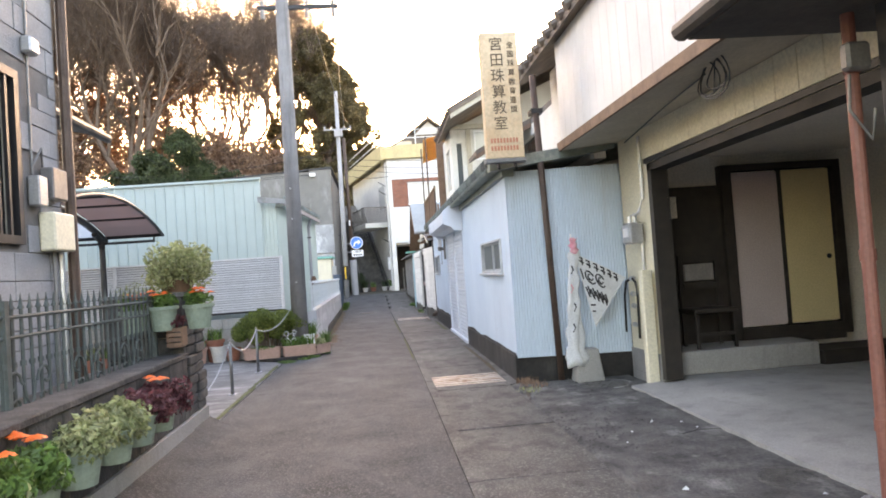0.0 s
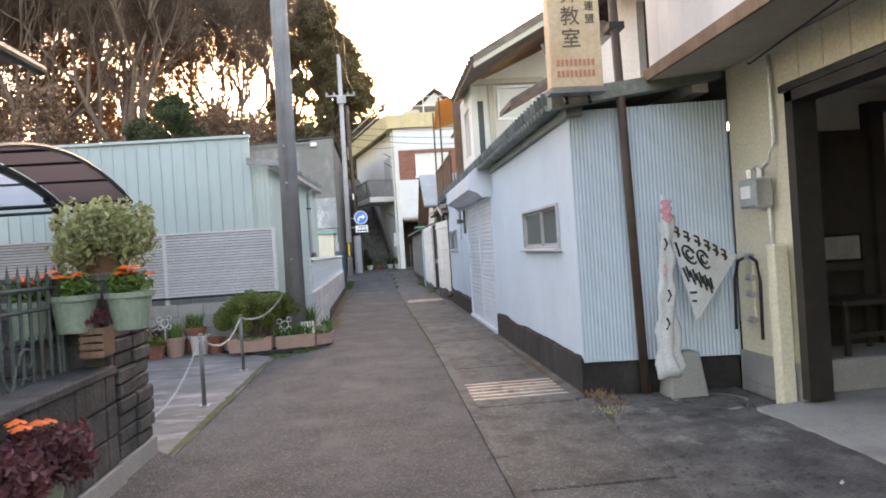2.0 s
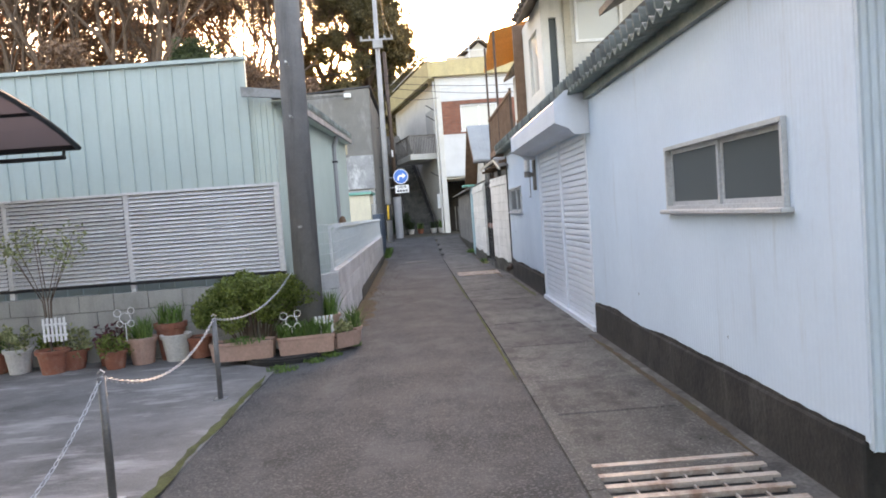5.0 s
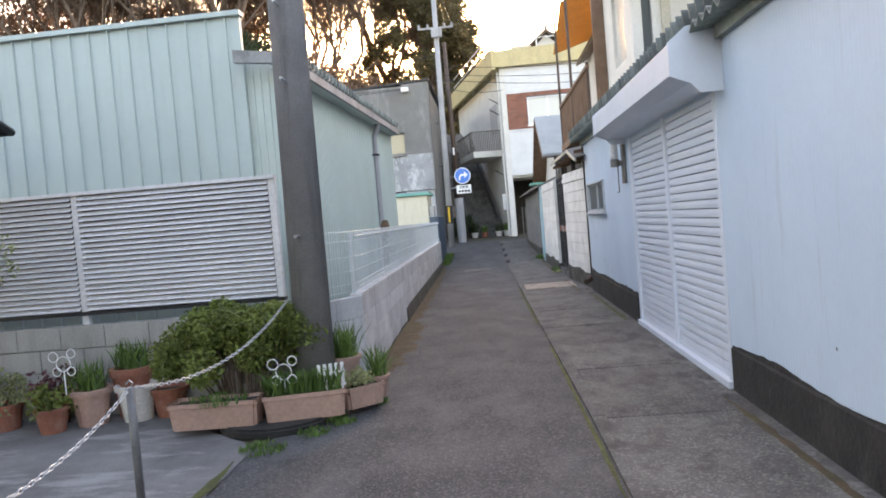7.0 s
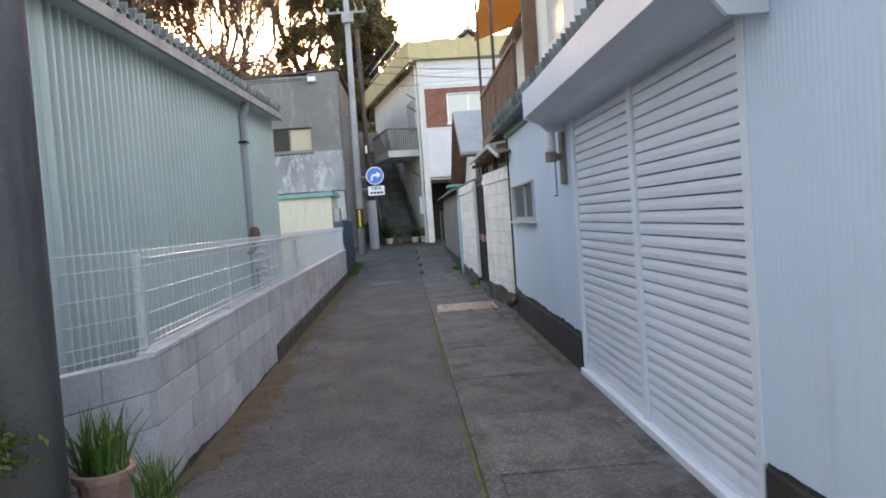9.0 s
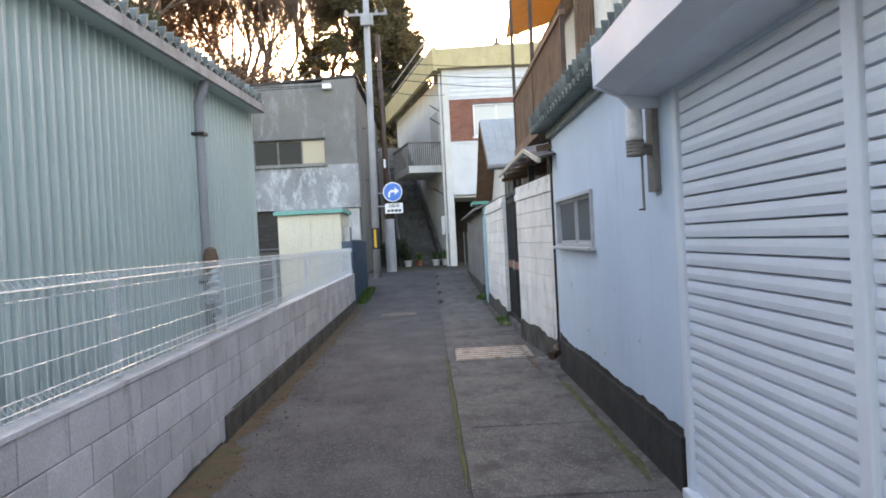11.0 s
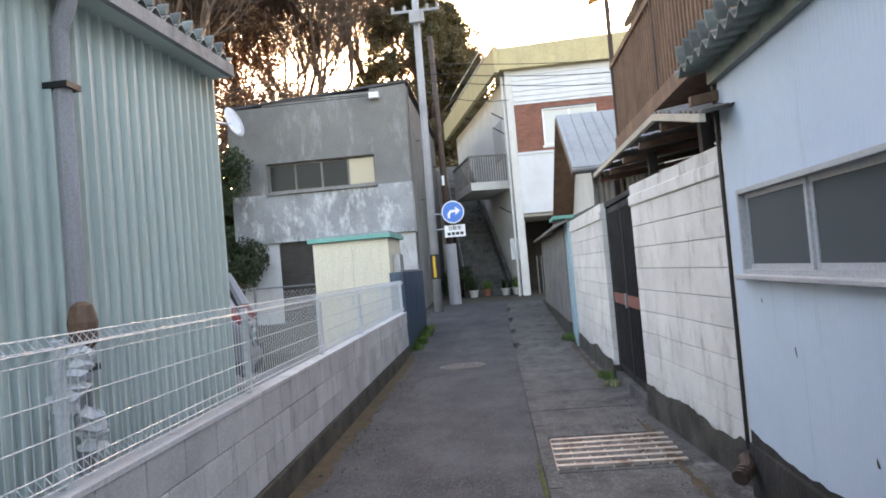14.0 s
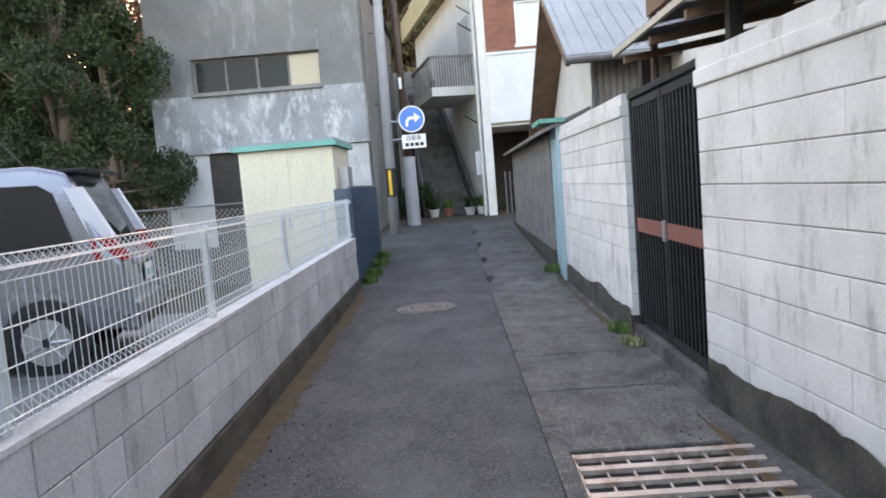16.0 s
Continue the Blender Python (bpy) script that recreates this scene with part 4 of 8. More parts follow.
def mesh_fence():
    f = thing("mesh_fence", -1.35, 20.8, 0.83, "white welded wire mesh fence on the block wall", "fence")
    y0 = 13.72
    n = 7
    for i in range(n + 1):
        y = y0 + 2.04 * i
        x = fx(y) - 0.07
        part("post", B(x - 0.022, x + 0.012, y - 0.025, y + 0.025, 0.80, 1.40, bevel=0.004), white_wire, f)
    for i in range(n):
        a, b = y0 + 2.04 * i + 0.02, y0 + 2.04 * (i + 1) - 0.02
        bm = bmesh.new()
        for y in np.arange(a, b + 0.01, 0.05):
            x = fx(y) - 0.045
            pts = [(x, y, 0.86), (x, y, 1.33), (x + 0.04, y, 1.375), (x, y, 1.42), (x - 0.025, y, 1.375)]
            tube(bm, pts, 0.0024, 4)
            tube(bm, [(x, y, 0.93), (x + 0.03, y, 0.895), (x, y, 0.86)], 0.0024, 4)
        for z, o in ((0.86, 0), (0.895, 0.03), (0.93, 0), (1.05, 0), (1.18, 0), (1.33, 0), (1.375, 0.04), (1.42, 0), (1.375, -0.025)):
            tube(bm, [(fx(a) - 0.045 + o, a - 0.02, z), (fx(b) - 0.045 + o, b + 0.02, z)], 0.0032, 4)
        part("mesh_panel", bm, white_wire, f)
    # short return
    bm = bmesh.new()
    p, q = Vector((fx(y0) - 0.05, y0 - 0.03)), Vector((-1.60, 13.10))
    for k in range(14):
        u = p.lerp(q, k / 13)
        tube(bm, [(u.x, u.y, 0.84), (u.x, u.y, 1.42)], 0.0024, 4)
    for z in (0.86, 0.93, 1.05, 1.18, 1.33, 1.42):
        tube(bm, [(p.x, p.y, z), (q.x, q.y, z)], 0.0032, 4)
    part("mesh_panel", bm, white_wire, f)


mesh_fence()


# ---- mint green shed ----
def green_shed():
    s = thing("metal_shed", -5.5, 17.5, 0, "mint green sheet metal shed with pale ribbed side", "shed")
    part("front_wall", ribbed((-12.0, 14.0), (-2.27, 14.0), 0.0, 3.6, 0.20, 0.022, "seam", top=lambda u: 3.545 + 0.0075 * u), mint, s, "mint green seamed front sheet")
    part("front_cap", PR([(-12.0, 3.545), (-2.25, 3.618), (-2.25, 3.665), (-12.0, 3.592)], "y", 13.95, 14.07), mint, s)
    part("corner_strip", ribbed((-2.27, 14.06), (-1.97, 14.06), 0.0, 3.10, 0.075, 0.015, "rib", top=lambda u: 3.24 - 0.45 * u), mint_pale, s)
    part("side_wall", ribbed((-1.97, 14.06), (-1.75, 20.35), 0.0, 3.10, 0.108, 0.036, "rib", top=lambda u: 3.06 + 0.012 * u), mint_pale, s, "pale green ribbed side sheet")
    part("far_wall", B(-12, -1.80, 20.25, 20.34, 0, 3.2), mint_pale, s)
    part("west_wall", B(-12.1, -12, 14, 20.35, 0, 3.4), mint_pale, s)
    ex = lambda y: -1.79 + 0.033 * (y - 13.9)
    vs, fs = [], []
    pitch, n = 0.155, 40
    for i in range(n * 6 + 1):
        y = 14.09 + pitch * i / 6
        h = 0.028 * math.cos(2 * math.pi * (i % 6) / 6)
        zz = 3.10 + 0.012 * (y - 14)
        for x, z in ((ex(y) + 0.03, zz + 0.06), (-12.0, zz + 0.42)):
            vs += [(x, y, z + h), (x, y, z + h - 0.012)]
    for i in range(n * 6):
        a = 4 * i
        fs += [(a, a + 4, a + 6, a + 2), (a + 1, a + 3, a + 7, a + 5), (a, a + 1, a + 5, a + 4)]
    raw("roof_sheet", vs, fs, roof_green, s, "corrugated roof sheet with lifted edge")
    skew = Matrix(((1, 0.033, 0, 0), (0, 1, 0, 13.88), (0, 0.012, 1, 3.04), (0, 0, 0, 1)))
    bm = B(-1.80, -1.76, 0, 6.42, 0, 0.09)
    bm.transform(skew)
    part("fascia", bm, eave_grey, s, "grey eave trim")
    bm = B(-1.97, -1.80, 0, 6.42, 0.0, 0.02)
    bm.transform(skew)
    part("soffit_board", bm, mint_pale, s)
    part("verge", PR([(-2.3, 3.12), (-1.74, 3.06), (-1.74, 3.16), (-2.3, 3.24)], "y", 13.80, 13.87), eave_grey, s, "grey verge end")
    for i in range(40):
        y = 14.0 + pitch * i
        z = 3.16 + 0.012 * (y - 14)
        part("eave_cap", PR([(y, z), (y + 0.04, z + 0.01), (y + 0.06, z + 0.09), (y + 0.035, z + 0.07), (y + 0.012, z + 0.03)], "x", ex(y) - 0.02, ex(y) + 0.05), fin_dark, s)
    px = -1.75
    dp = part("downpipe", tube(T([(px, 18.5, 0.3), (px, 18.5, 2.90)], 0.045, 12), [(px, 18.5, 2.88), (px + 0.05, 18.5, 3.0), (px + 0.08, 18.5, 3.14)], 0.045, 12), pole_light, s, "grey plastic downpipe")
    part("clamp", B(px - 0.09, px + 0.06, 18.44, 18.56, 2.585, 2.615), dark_metal, dp)
    part("clamp", B(px - 0.09, px + 0.06, 18.44, 18.56, 1.2, 1.23), dark_metal, dp)


green_shed()


def louver_fence():
    f = thing("louver_fence", -4, 13.05, 0.85, "grey aluminium louvre fence on a low block wall", "fence")
    for x in (-1.80, -3.55, -4.95, -6.5, -8.0):
        part("post", B(x - 0.03, x + 0.03, 13.03, 13.08, 0.80, 1.96, bevel=0.004), alu_louver, f)
    part("top_rail", B(-8.2, -1.76, 13.0, 13.08, 1.925, 1.955), alu_louver, f)
    part("bottom_rail", B(-8.2, -1.76, 13.0, 13.08, 0.885, 0.915), dark_metal, f)
    z = 0.93
    xs = (-1.80, -3.55, -4.95, -6.5, -8.0)
    while z < 1.92:
        for a, b in zip(xs, xs[1:]):
            part("slat", PR([(13.005, z), (13.045, z + 0.033), (13.050, z + 0.029), (13.007, z - 0.006), (13.003, z - 0.004)], "x", b + 0.03, a - 0.03), alu_louver, f)
        z += 0.0455
    # dark sheet added behind the slats for the shade in their gaps
    part("back_panel", B(-8.2, -1.8, 13.085, 13.09, 0.90, 1.93), dark_metal, f)


louver_fence()


# ---- garage house on the east side ----
tagged(part("garage_step", PR([(3.10, 6.60), (8.0, 6.60), (8.0, 7.3), (3.10, 7.3)], "z", -0.1, 0.10), garage_concrete), "pale concrete at the back of the garage", "floor", kind="structure")


def garage_house():
    h = thing("house", 5.2, 3.5, 0, "cream house with an open garage and a white overhanging upper storey", "house")
    X = 3.13
    part("wall", wall_x(X, X + 0.15, -1.6, 7.42, 0.36, 3.3, [(0.2, 6.52, 0.36, 2.46)]), cream, h, "cream rendered wall")
    for a, b in ((-1.6, 0.2), (6.52, 7.44)):
        part("plinth", B(X - 0.015, X + 0.165, a, b, -0.05, 0.36), garage_concrete, h, "grey concrete plinth")
    part("end_wall", B(X + 0.15, 8.0, 7.30, 7.42, 0, 4.1), beige_wall, h)
    part("back_wall", B(8.0, 8.12, -1.6, 7.42, 0, 4.1), beige_wall, h)
    part("south_wall", B(X + 0.15, 8.0, -1.6, -1.5, 0, 4.1), beige_wall, h)
    part("garage_ceiling", B(X + 0.15, 8.0, -1.5, 7.30, 2.62, 2.72), beige_wall, h)
    # opening trim
    part("door_post", B(X - 0.02, X + 0.17, 6.42, 6.52, 0.10, 2.46), dark_wood, h, "dark timber door post")
    part("lintel", B(X - 0.02, X + 0.17, 0.2, 6.52, 2.38, 2.46), dark_wood, h, "dark timber lintel")
    part("track", B(X - 0.03, X - 0.003, 0.2, 6.58, 2.47, 2.52), dark_metal, h, "dark sliding door track")
    for k in range(22):
        y = 0.22 + 0.29 * k
        part("board", B(X - 0.02, X - 0.004, y + 0.004, y + 0.286, 2.53, 2.86), cream, h)
    # overhanging upper storey, its skin of upright boards
    OX = 2.43
    part("upper_wall", ribbed((OX, 7.42), (OX, -1.6), 2.86, 4.12, 0.24, 0.004, "seam"), white_paint, h, "off-white seamed upper wall")
    part("upper_end", B(OX + 0.06, 8.0, 7.425, 7.46, 2.9, 4.12), white_paint, h)
    part("soffit", PR([(OX - 0.04, 2.80), (OX - 0.04, 2.85), (X - 0.003, 2.92), (X - 0.003, 2.87)], "y", -1.6, 7.44), soffit, h, "beige soffit panel")
    part("drip_edge", B(OX - 0.05, OX - 0.02, -1.6, 7.45, 2.80, 2.90), brown_wood, h, "rusty drip edge")
    part("roof", PR([(2.30, 4.08), (2.30, 4.15), (5.2, 5.70), (8.4, 4.18), (8.4, 4.10), (5.2, 5.60)], "y", -1.9, 9.35), roof_tile, h, "brown tiled roof")
    for k in range(37):
        y = 9.25 - 0.3 * k
        part("roof_tile", T([(2.24, y, 4.15), (5.1, y, 5.68)], 0.06, 7), roof_tile, h)
    part("rear_wing", wall_x(2.85, 3.0, 7.5, 9.3, 2.7, 4.3, [(7.9, 8.7, 3.1, 3.95)]), stucco, h, "pale set-back wall")
    part("wing_pane", B(2.93, 2.94, 7.9, 8.7, 3.1, 3.95), dark_glass, h)
    part("wing_end", B(3.0, 8.0, 9.2, 9.3, 2.7, 4.6), stucco, h)
    # cable loops under the soffit
    bm = bmesh.new()
    for r, dy in ((0.10, 0.0), (0.14, 0.06), (0.12, 0.12), (0.16, 0.03)):
        tube(bm, [(2.62 + 0.02 * math.sin(a * 2), 3.9 + dy + r * 1.3 * math.cos(a), 2.72 + r * math.sin(a)) for a in np.linspace(0, 6.28, 18)], 0.006, 5)
    tube(bm, [(2.62, 3.9, 2.86), (2.62, 3.95, 2.60)], 0.006, 5)
    tube(bm, [(3.05, 6.9, 2.8), (2.95, 6.7, 2.74), (2.8, 5.2, 2.8), (2.64, 4.1, 2.78)], 0.008, 5)
    part("cable_coil", bm, dark_metal, h, "coil of grey cable hanging from the soffit")
    # interior
    part("ledge", B(3.28, 5.0, 6.62, 7.3, 0.10, 0.36, bevel=0.01), garage_concrete, h, "raised concrete ledge")
    part("panel_recess", B(3.30, 4.28, 7.22, 7.295, 0.36, 2.25), dark_wood, h, "dark boarded recess")


garage_house()


def sliding_doors():
    d = thing("door_1", 5.05, 7.2, 0.36, "dark framed sliding doors, one dusty pink and one ochre", "door", kind="structure")
    y = 7.20
    for a, b in ((4.28, 4.40), (5.70, 5.80)):
        part("jamb", B(a, b, y - 0.05, y + 0.09, 0.36, 2.48), dark_wood, d)
    part("head", B(4.40, 5.70, y - 0.05, y + 0.09, 2.40, 2.48), dark_wood, d)
    part("sill", B(4.40, 5.70, y - 0.06, y + 0.09, 0.30, 0.50), dark_wood, d)
    for (a, b), mt, lb in (((4.40, 5.03), pink_panel, "dusty pink paper panel"), ((5.03, 5.70), yellow_panel, "ochre paper panel")):
        p = part("panel", B(a + 0.025, b - 0.025, y, y + 0.02, 0.52, 2.38), mt, d, lb)
        for u, v in ((a, a + 0.025), (b - 0.025, b)):
            part("stile", B(u, v, y - 0.01, y + 0.03, 0.50, 2.40), dark_wood, d)
    part("pull", T([(5.60, y - 0.012, 1.3), (5.60, y + 0.0, 1.3)], 0.03, 12), dark_metal, d)


sliding_doors()
tagged(part("step_box", B(5.0, 6.6, 6.55, 7.1, 0.10, 0.26, bevel=0.01), dark_wood), "dark wooden step in front of the sliding doors", "step")


def old_chair():
    c = thing("chair", 3.85, 6.85, 0.36, "dark old wooden chair standing in the garage", "chair")
    for x in (3.62, 4.06):
        part("leg", B(x, x + 0.035, 6.70, 6.735, 0.36, 0.76), dark_wood, c)
        part("leg", B(x, x + 0.035, 7.05, 7.085, 0.36, 1.42), dark_wood, c)
    part("seat", B(3.60, 4.11, 6.68, 7.10, 0.76, 0.81, bevel=0.01), dark_wood, c)
    part("back_rail", B(3.66, 4.06, 7.05, 7.085, 1.34, 1.42), dark_wood, c)
    part("back_rail", B(3.66, 4.06, 7.05, 7.085, 1.02, 1.10), dark_wood, c)
    part("back_pad", B(3.68, 4.04, 7.045, 7.08, 1.12, 1.32, bevel=0.01), grey_wood, c, "worn grey pad")
    part("stretcher", B(3.655, 4.06, 6.71, 6.73, 0.50, 0.54), dark_wood, c)


old_chair()
# pale clipboard on the garage wall
wb = thing("wall_board", 3.60, 7.20, 1.88, "pale clipboard hung on the dark garage wall", "calendar")
part("sheet", B(3.46, 3.72, 7.205, 7.215, 1.88, 2.14), beige_wall, wb)
part("rail", B(3.45, 3.73, 7.200, 7.218, 2.14, 2.16), dark_metal, wb)
# pale cloth hanging below it, as a simple turned bundle
cl = thing("hanging_cloth", 3.52, 7.18, 1.50, "pale cloth hung from a nail in the garage", "glove")
part("cloth_bundle", lathe(bmesh.new(), 3.52, 7.18, 1.50, [(0.02, 0), (0.055, 0.05), (0.06, 0.14), (0.04, 0.20), (0.012, 0.27)], 10, sy=0.45), beige_wall, cl, smooth=True)
part("nail", T([(3.52, 7.215, 1.77), (3.52, 7.17, 1.775)], 0.004, 6), steel, cl)


# ---- dark neighbour with the eave near the start ----
def near_house():
    h = thing("house", 4.0, -1.5, 0, "dark house with a low black eave and brown downpipe", "house")
    part("wall", B(2.62, 2.74, -0.5, 2.30, 0.0, 2.75), roof_dark, h, "dark boarded wall")
    part("end_wall", B(2.74, 7.0, 2.18, 2.30, 0.0, 2.75), roof_dark, h)
    part("roof", PR([(1.86, 2.60), (1.86, 2.74), (4.5, 3.75), (4.5, 2.62)], "y", -0.8, 2.72), brown_eave, h, "black roof with deep eave")
    part("gutter", T([(1.84, -0.8, 2.66), (1.84, 2.76, 2.66)], 0.055, 10), brown_eave, h)
    dp = part("downpipe", T([(2.56, 2.42, 0.05), (2.56, 2.42, 2.72)], 0.033, 12), red_pipe, h, "red-brown plastic downpipe")
    for z in (0.5, 1.35, 2.3):
        part("collar", T([(2.56, 2.42, z), (2.56, 2.42, z + 0.06)], 0.040, 12), red_pipe, dp)
    part("meter", B(2.48, 2.61, 2.33, 2.40, 2.30, 2.44, bevel=0.015), post_grey, h, "small grey meter box")
    part("cable", T([(2.5, 2.36, 2.28), (2.48, 2.35, 2.1), (2.58, 2.34, 1.95), (2.6, 2.33, 2.1)], 0.008, 6), post_grey, h)
    part("drain_pipe", T([(2.25, 2.1, 0.09), (2.55, 2.55, 0.09)], 0.055, 12), steel, h, "grey plastic drain stub")


near_house()


# ---- west side near house with iron fence ----
def west_house():
    h = thing("house", -5.5, 1.0, 0, "house with grey stone-look tiled wall and dark trim", "house")
    part("wall", wall_x(-3.0, -2.81, 0.6, 5.95, 0, 6.0, [(1.2, 5.15, 1.90, 3.34)]), mortar, h)
    part("end_wall", B(-10, -3.0, 5.85, 5.95, 0, 6.0), grey_plaster, h)
    rnd = random.Random(11)
    z, row = 0.6, 0
    while z < 5.9:
        y = 0.6 - (0.25 if row % 2 else 0)
        hh = rnd.choice((0.16, 0.2, 0.24))
        while y < 5.88:
            e = min(y + rnd.uniform(0.35, 0.7), 5.90)
            if not (z < 3.38 and z + hh > 1.86 and y < 5.19):
                part("tile", B(-2.81, -2.80 + rnd.uniform(0, 0.012), y + 0.004, e - 0.004, z + 0.004, z + hh - 0.004, bevel=0.004), grey_tile, h)
            y = e
        z += hh
        row += 1
    part("corner_pipe", T([(-2.74, 5.98, 0.3), (-2.74, 5.98, 5.9)], 0.05, 10), brown_metal, h, "dark brown downpipe")
    part("corner_pipe", T([(-2.78, 5.82, 0.3), (-2.78, 5.82, 1.9)], 0.03, 8), steel, h, "pale conduit")
    wn = part("window_frame", box(box(B(-2.83, -2.76, 1.2, 5.15, 3.27, 3.34), -2.83, -2.76, 1.2, 5.15, 1.90, 1.97), -2.83, -2.76, 5.08, 5.15, 1.97, 3.27), dark_metal, h, "black window frame")
    for k in range(12):
        y = 4.95 - 0.16 * k
        part("grille_bar", B(-2.80, -2.77, y, y + 0.035, 1.97, 3.27), dark_metal, wn)
    part("pane", B(-2.90, -2.89, 1.2, 5.1, 1.95, 3.3), dark_glass, wn)
    part("roof", B(-10.2, -2.4, 0.3, 6.3, 6.0, 6.2), roof_dark, h)
    part("power_box", B(-2.80, -2.66, 5.46, 5.86, 1.86, 2.20, bevel=0.015), cream, h, "cream plastic service box")
    part("meter_box", B(-2.80, -2.70, 5.30, 5.46, 2.24, 2.50, bevel=0.012), steel, h, "grey electricity meter")
    part("meter_box", B(-2.80, -2.68, 5.52, 5.80, 2.32, 2.60, bevel=0.012), post_grey, h)
    part("vent_cap", B(-2.80, -2.70, 5.28, 5.44, 3.55, 3.70, bevel=0.02), steel, h, "grey vent cap")
    bm = T([(-2.79, 5.38, 2.5), (-2.78, 5.36, 3.2), (-2.78, 5.40, 5.9)], 0.012, 6)
    tube(bm, [(-2.77, 5.66, 1.86), (-2.77, 5.66, 0.4)], 0.015, 6)
    tube(bm, [(-2.78, 5.38, 2.5 + 0.1), (-2.74, 5.45, 2.75), (-2.78, 5.55, 2.6)], 0.010, 6)
    part("cable", bm, post_grey, h)
    # porch roof further back
    part("porch_roof", PR([(-3.55, 3.62), (-3.55, 3.70), (-7.5, 4.6), (-7.5, 4.5)], "y", 6.2, 9.1), roof_dark, h, "dark porch roof")
    part("gutter", T([(-3.52, 6.2, 3.60), (-3.52, 9.15, 3.60)], 0.06, 10), dark_metal, h)
    part("porch_post", B(-7.4, -7.3, 9.0, 9.1, 0, 4.5), dark_metal, h)


west_house()


def pillar_wall():
    w = thing("garden_wall", -1.85, 1.0, 0, "low dark split-face block wall ending in a taller pillar", "wall")
    rnd = random.Random(5)
    part("base", B(-2.02, -1.615, 0.5, 5.9, -0.05, 0.24), garage_concrete, w, "pale concrete base")
    part("base", B(-2.36, -1.625, 5.85, 6.52, -0.05, 0.24), garage_concrete, w)
    part("core", B(-2.0, -1.66, 0.5, 5.9, 0.24, 0.80), mortar, w)
    part("core", B(-2.34, -1.67, 5.88, 6.49, 0.24, 1.30), mortar, w)

    def course(z, zt):
        y = 0.5
        while y < 5.84:
            e = min(y + 0.4, 5.86)
            if zt < 0.82:
                part("block", B(-1.70, -1.635 + rnd.uniform(-0.004, 0.006), y + 0.004, e - 0.004, z + 0.004, zt - 0.004, bevel=0.01), dark_block, w)
            y = e
        for a, b in ((-2.35, -2.0), (-1.995, -1.65)):
            part("block", B(a, b, 5.85 + rnd.uniform(-0.006, 0.004), 5.90, z + 0.004, zt - 0.004, bevel=0.01), dark_block, w)
        for k in range(2):
            zz = z + (zt - z) * k / 2
            part("split_stone", B(-1.68, -1.635 + rnd.uniform(-0.012, 0.018), 5.905, 6.19, zz + 0.004, zz + (zt - z) / 2 - 0.003, bevel=0.012), dark_block, w)
            part("split_stone", B(-1.68, -1.635 + rnd.uniform(-0.012, 0.018), 6.195, 6.50, zz + 0.004, zz + (zt - z) / 2 - 0.003, bevel=0.012), dark_block, w)
    z = 0.24
    while z < 1.28:
        course(z, z + 0.19)
        z += 0.19
    part("coping", B(-2.04, -1.62, 0.5, 5.86, 0.80, 0.85, bevel=0.008), dark_block, w)
    part("coping", B(-2.38, -1.615, 5.84, 6.53, 1.37, 1.42, bevel=0.008), dark_block, w)


pillar_wall()
_gw = bpy.data.objects["garden_wall"]
_gw.matrix_basis = Matrix.Translation((-0.09, 0, 0)) @ _gw.matrix_basis
tagged(part("verge_fillet", PR([(-1.73, -0.02), (-1.73, 0.13), (-1.66, 0.09), (-1.52, 0.02), (-1.40, 0.004)], "y", -6.0, 6.55), asphalt), "dark asphalt swept up against the wall foot", "verge", kind="structure")


def iron_fence():
    f = thing("iron_fence", -2.1, 2.5, 0.76, "ornate grey-green wrought iron fence with spear tips", "fence")
    x = -1.97
    for z, r in ((0.80, 0.014), (1.24, 0.012), (1.355, 0.014)):
        part("rail", T([(x, 0.5, z), (x, 5.80, z)], r, 6), iron_green, f)
    y = 0.56
    while y < 5.76:
        bm = T([(x, y, 0.80), (x, y, 1.41)], 0.0105, 6)
        tube(bm, [(x, y, 1.40), (x, y, 1.425), (x, y, 1.49)], 0.020, 6, 0.001)
        tube(bm, [(x, y, 1.07), (x, y, 1.10)], 0.017, 6)
        part("picket", bm, iron_green, f)
        y += 0.105
    y = 0.7
    while y < 5.6:
        bm = bmesh.new()
        for s_, c in ((1, y), (-1, y + 0.42)):
            tube(bm, [(x + 0.014, c + s_ * (0.02 + (0.10 - 0.010 * q) * math.cos(q * 0.6)), 0.97 + (0.10 - 0.010 * q) * math.sin(q * 0.6)) for q in range(10)], 0.009, 5)
            tube(bm, [(x + 0.014, c + s_ * 0.14, 0.97), (x + 0.014, c + s_ * 0.17, 0.88), (x + 0.014, c + s_ * 0.21, 0.82)], 0.009, 5)
            tube(bm, [(x + 0.014, c + s_ * (0.06 + (0.055 - 0.007 * q) * math.cos(2.6 - q * 0.7)), 0.85 + (0.05 - 0.006 * q) * math.sin(2.6 - q * 0.7)) for q in range(8)], 0.008, 5)
        part("scroll", bm, iron_green, f)
        y += 0.84
    for y in (0.6, 3.2, 5.74):
        part("post", B(x - 0.022, x + 0.022, y - 0.022, y + 0.022, 0.76, 1.45), iron_green, f)


iron_fence()


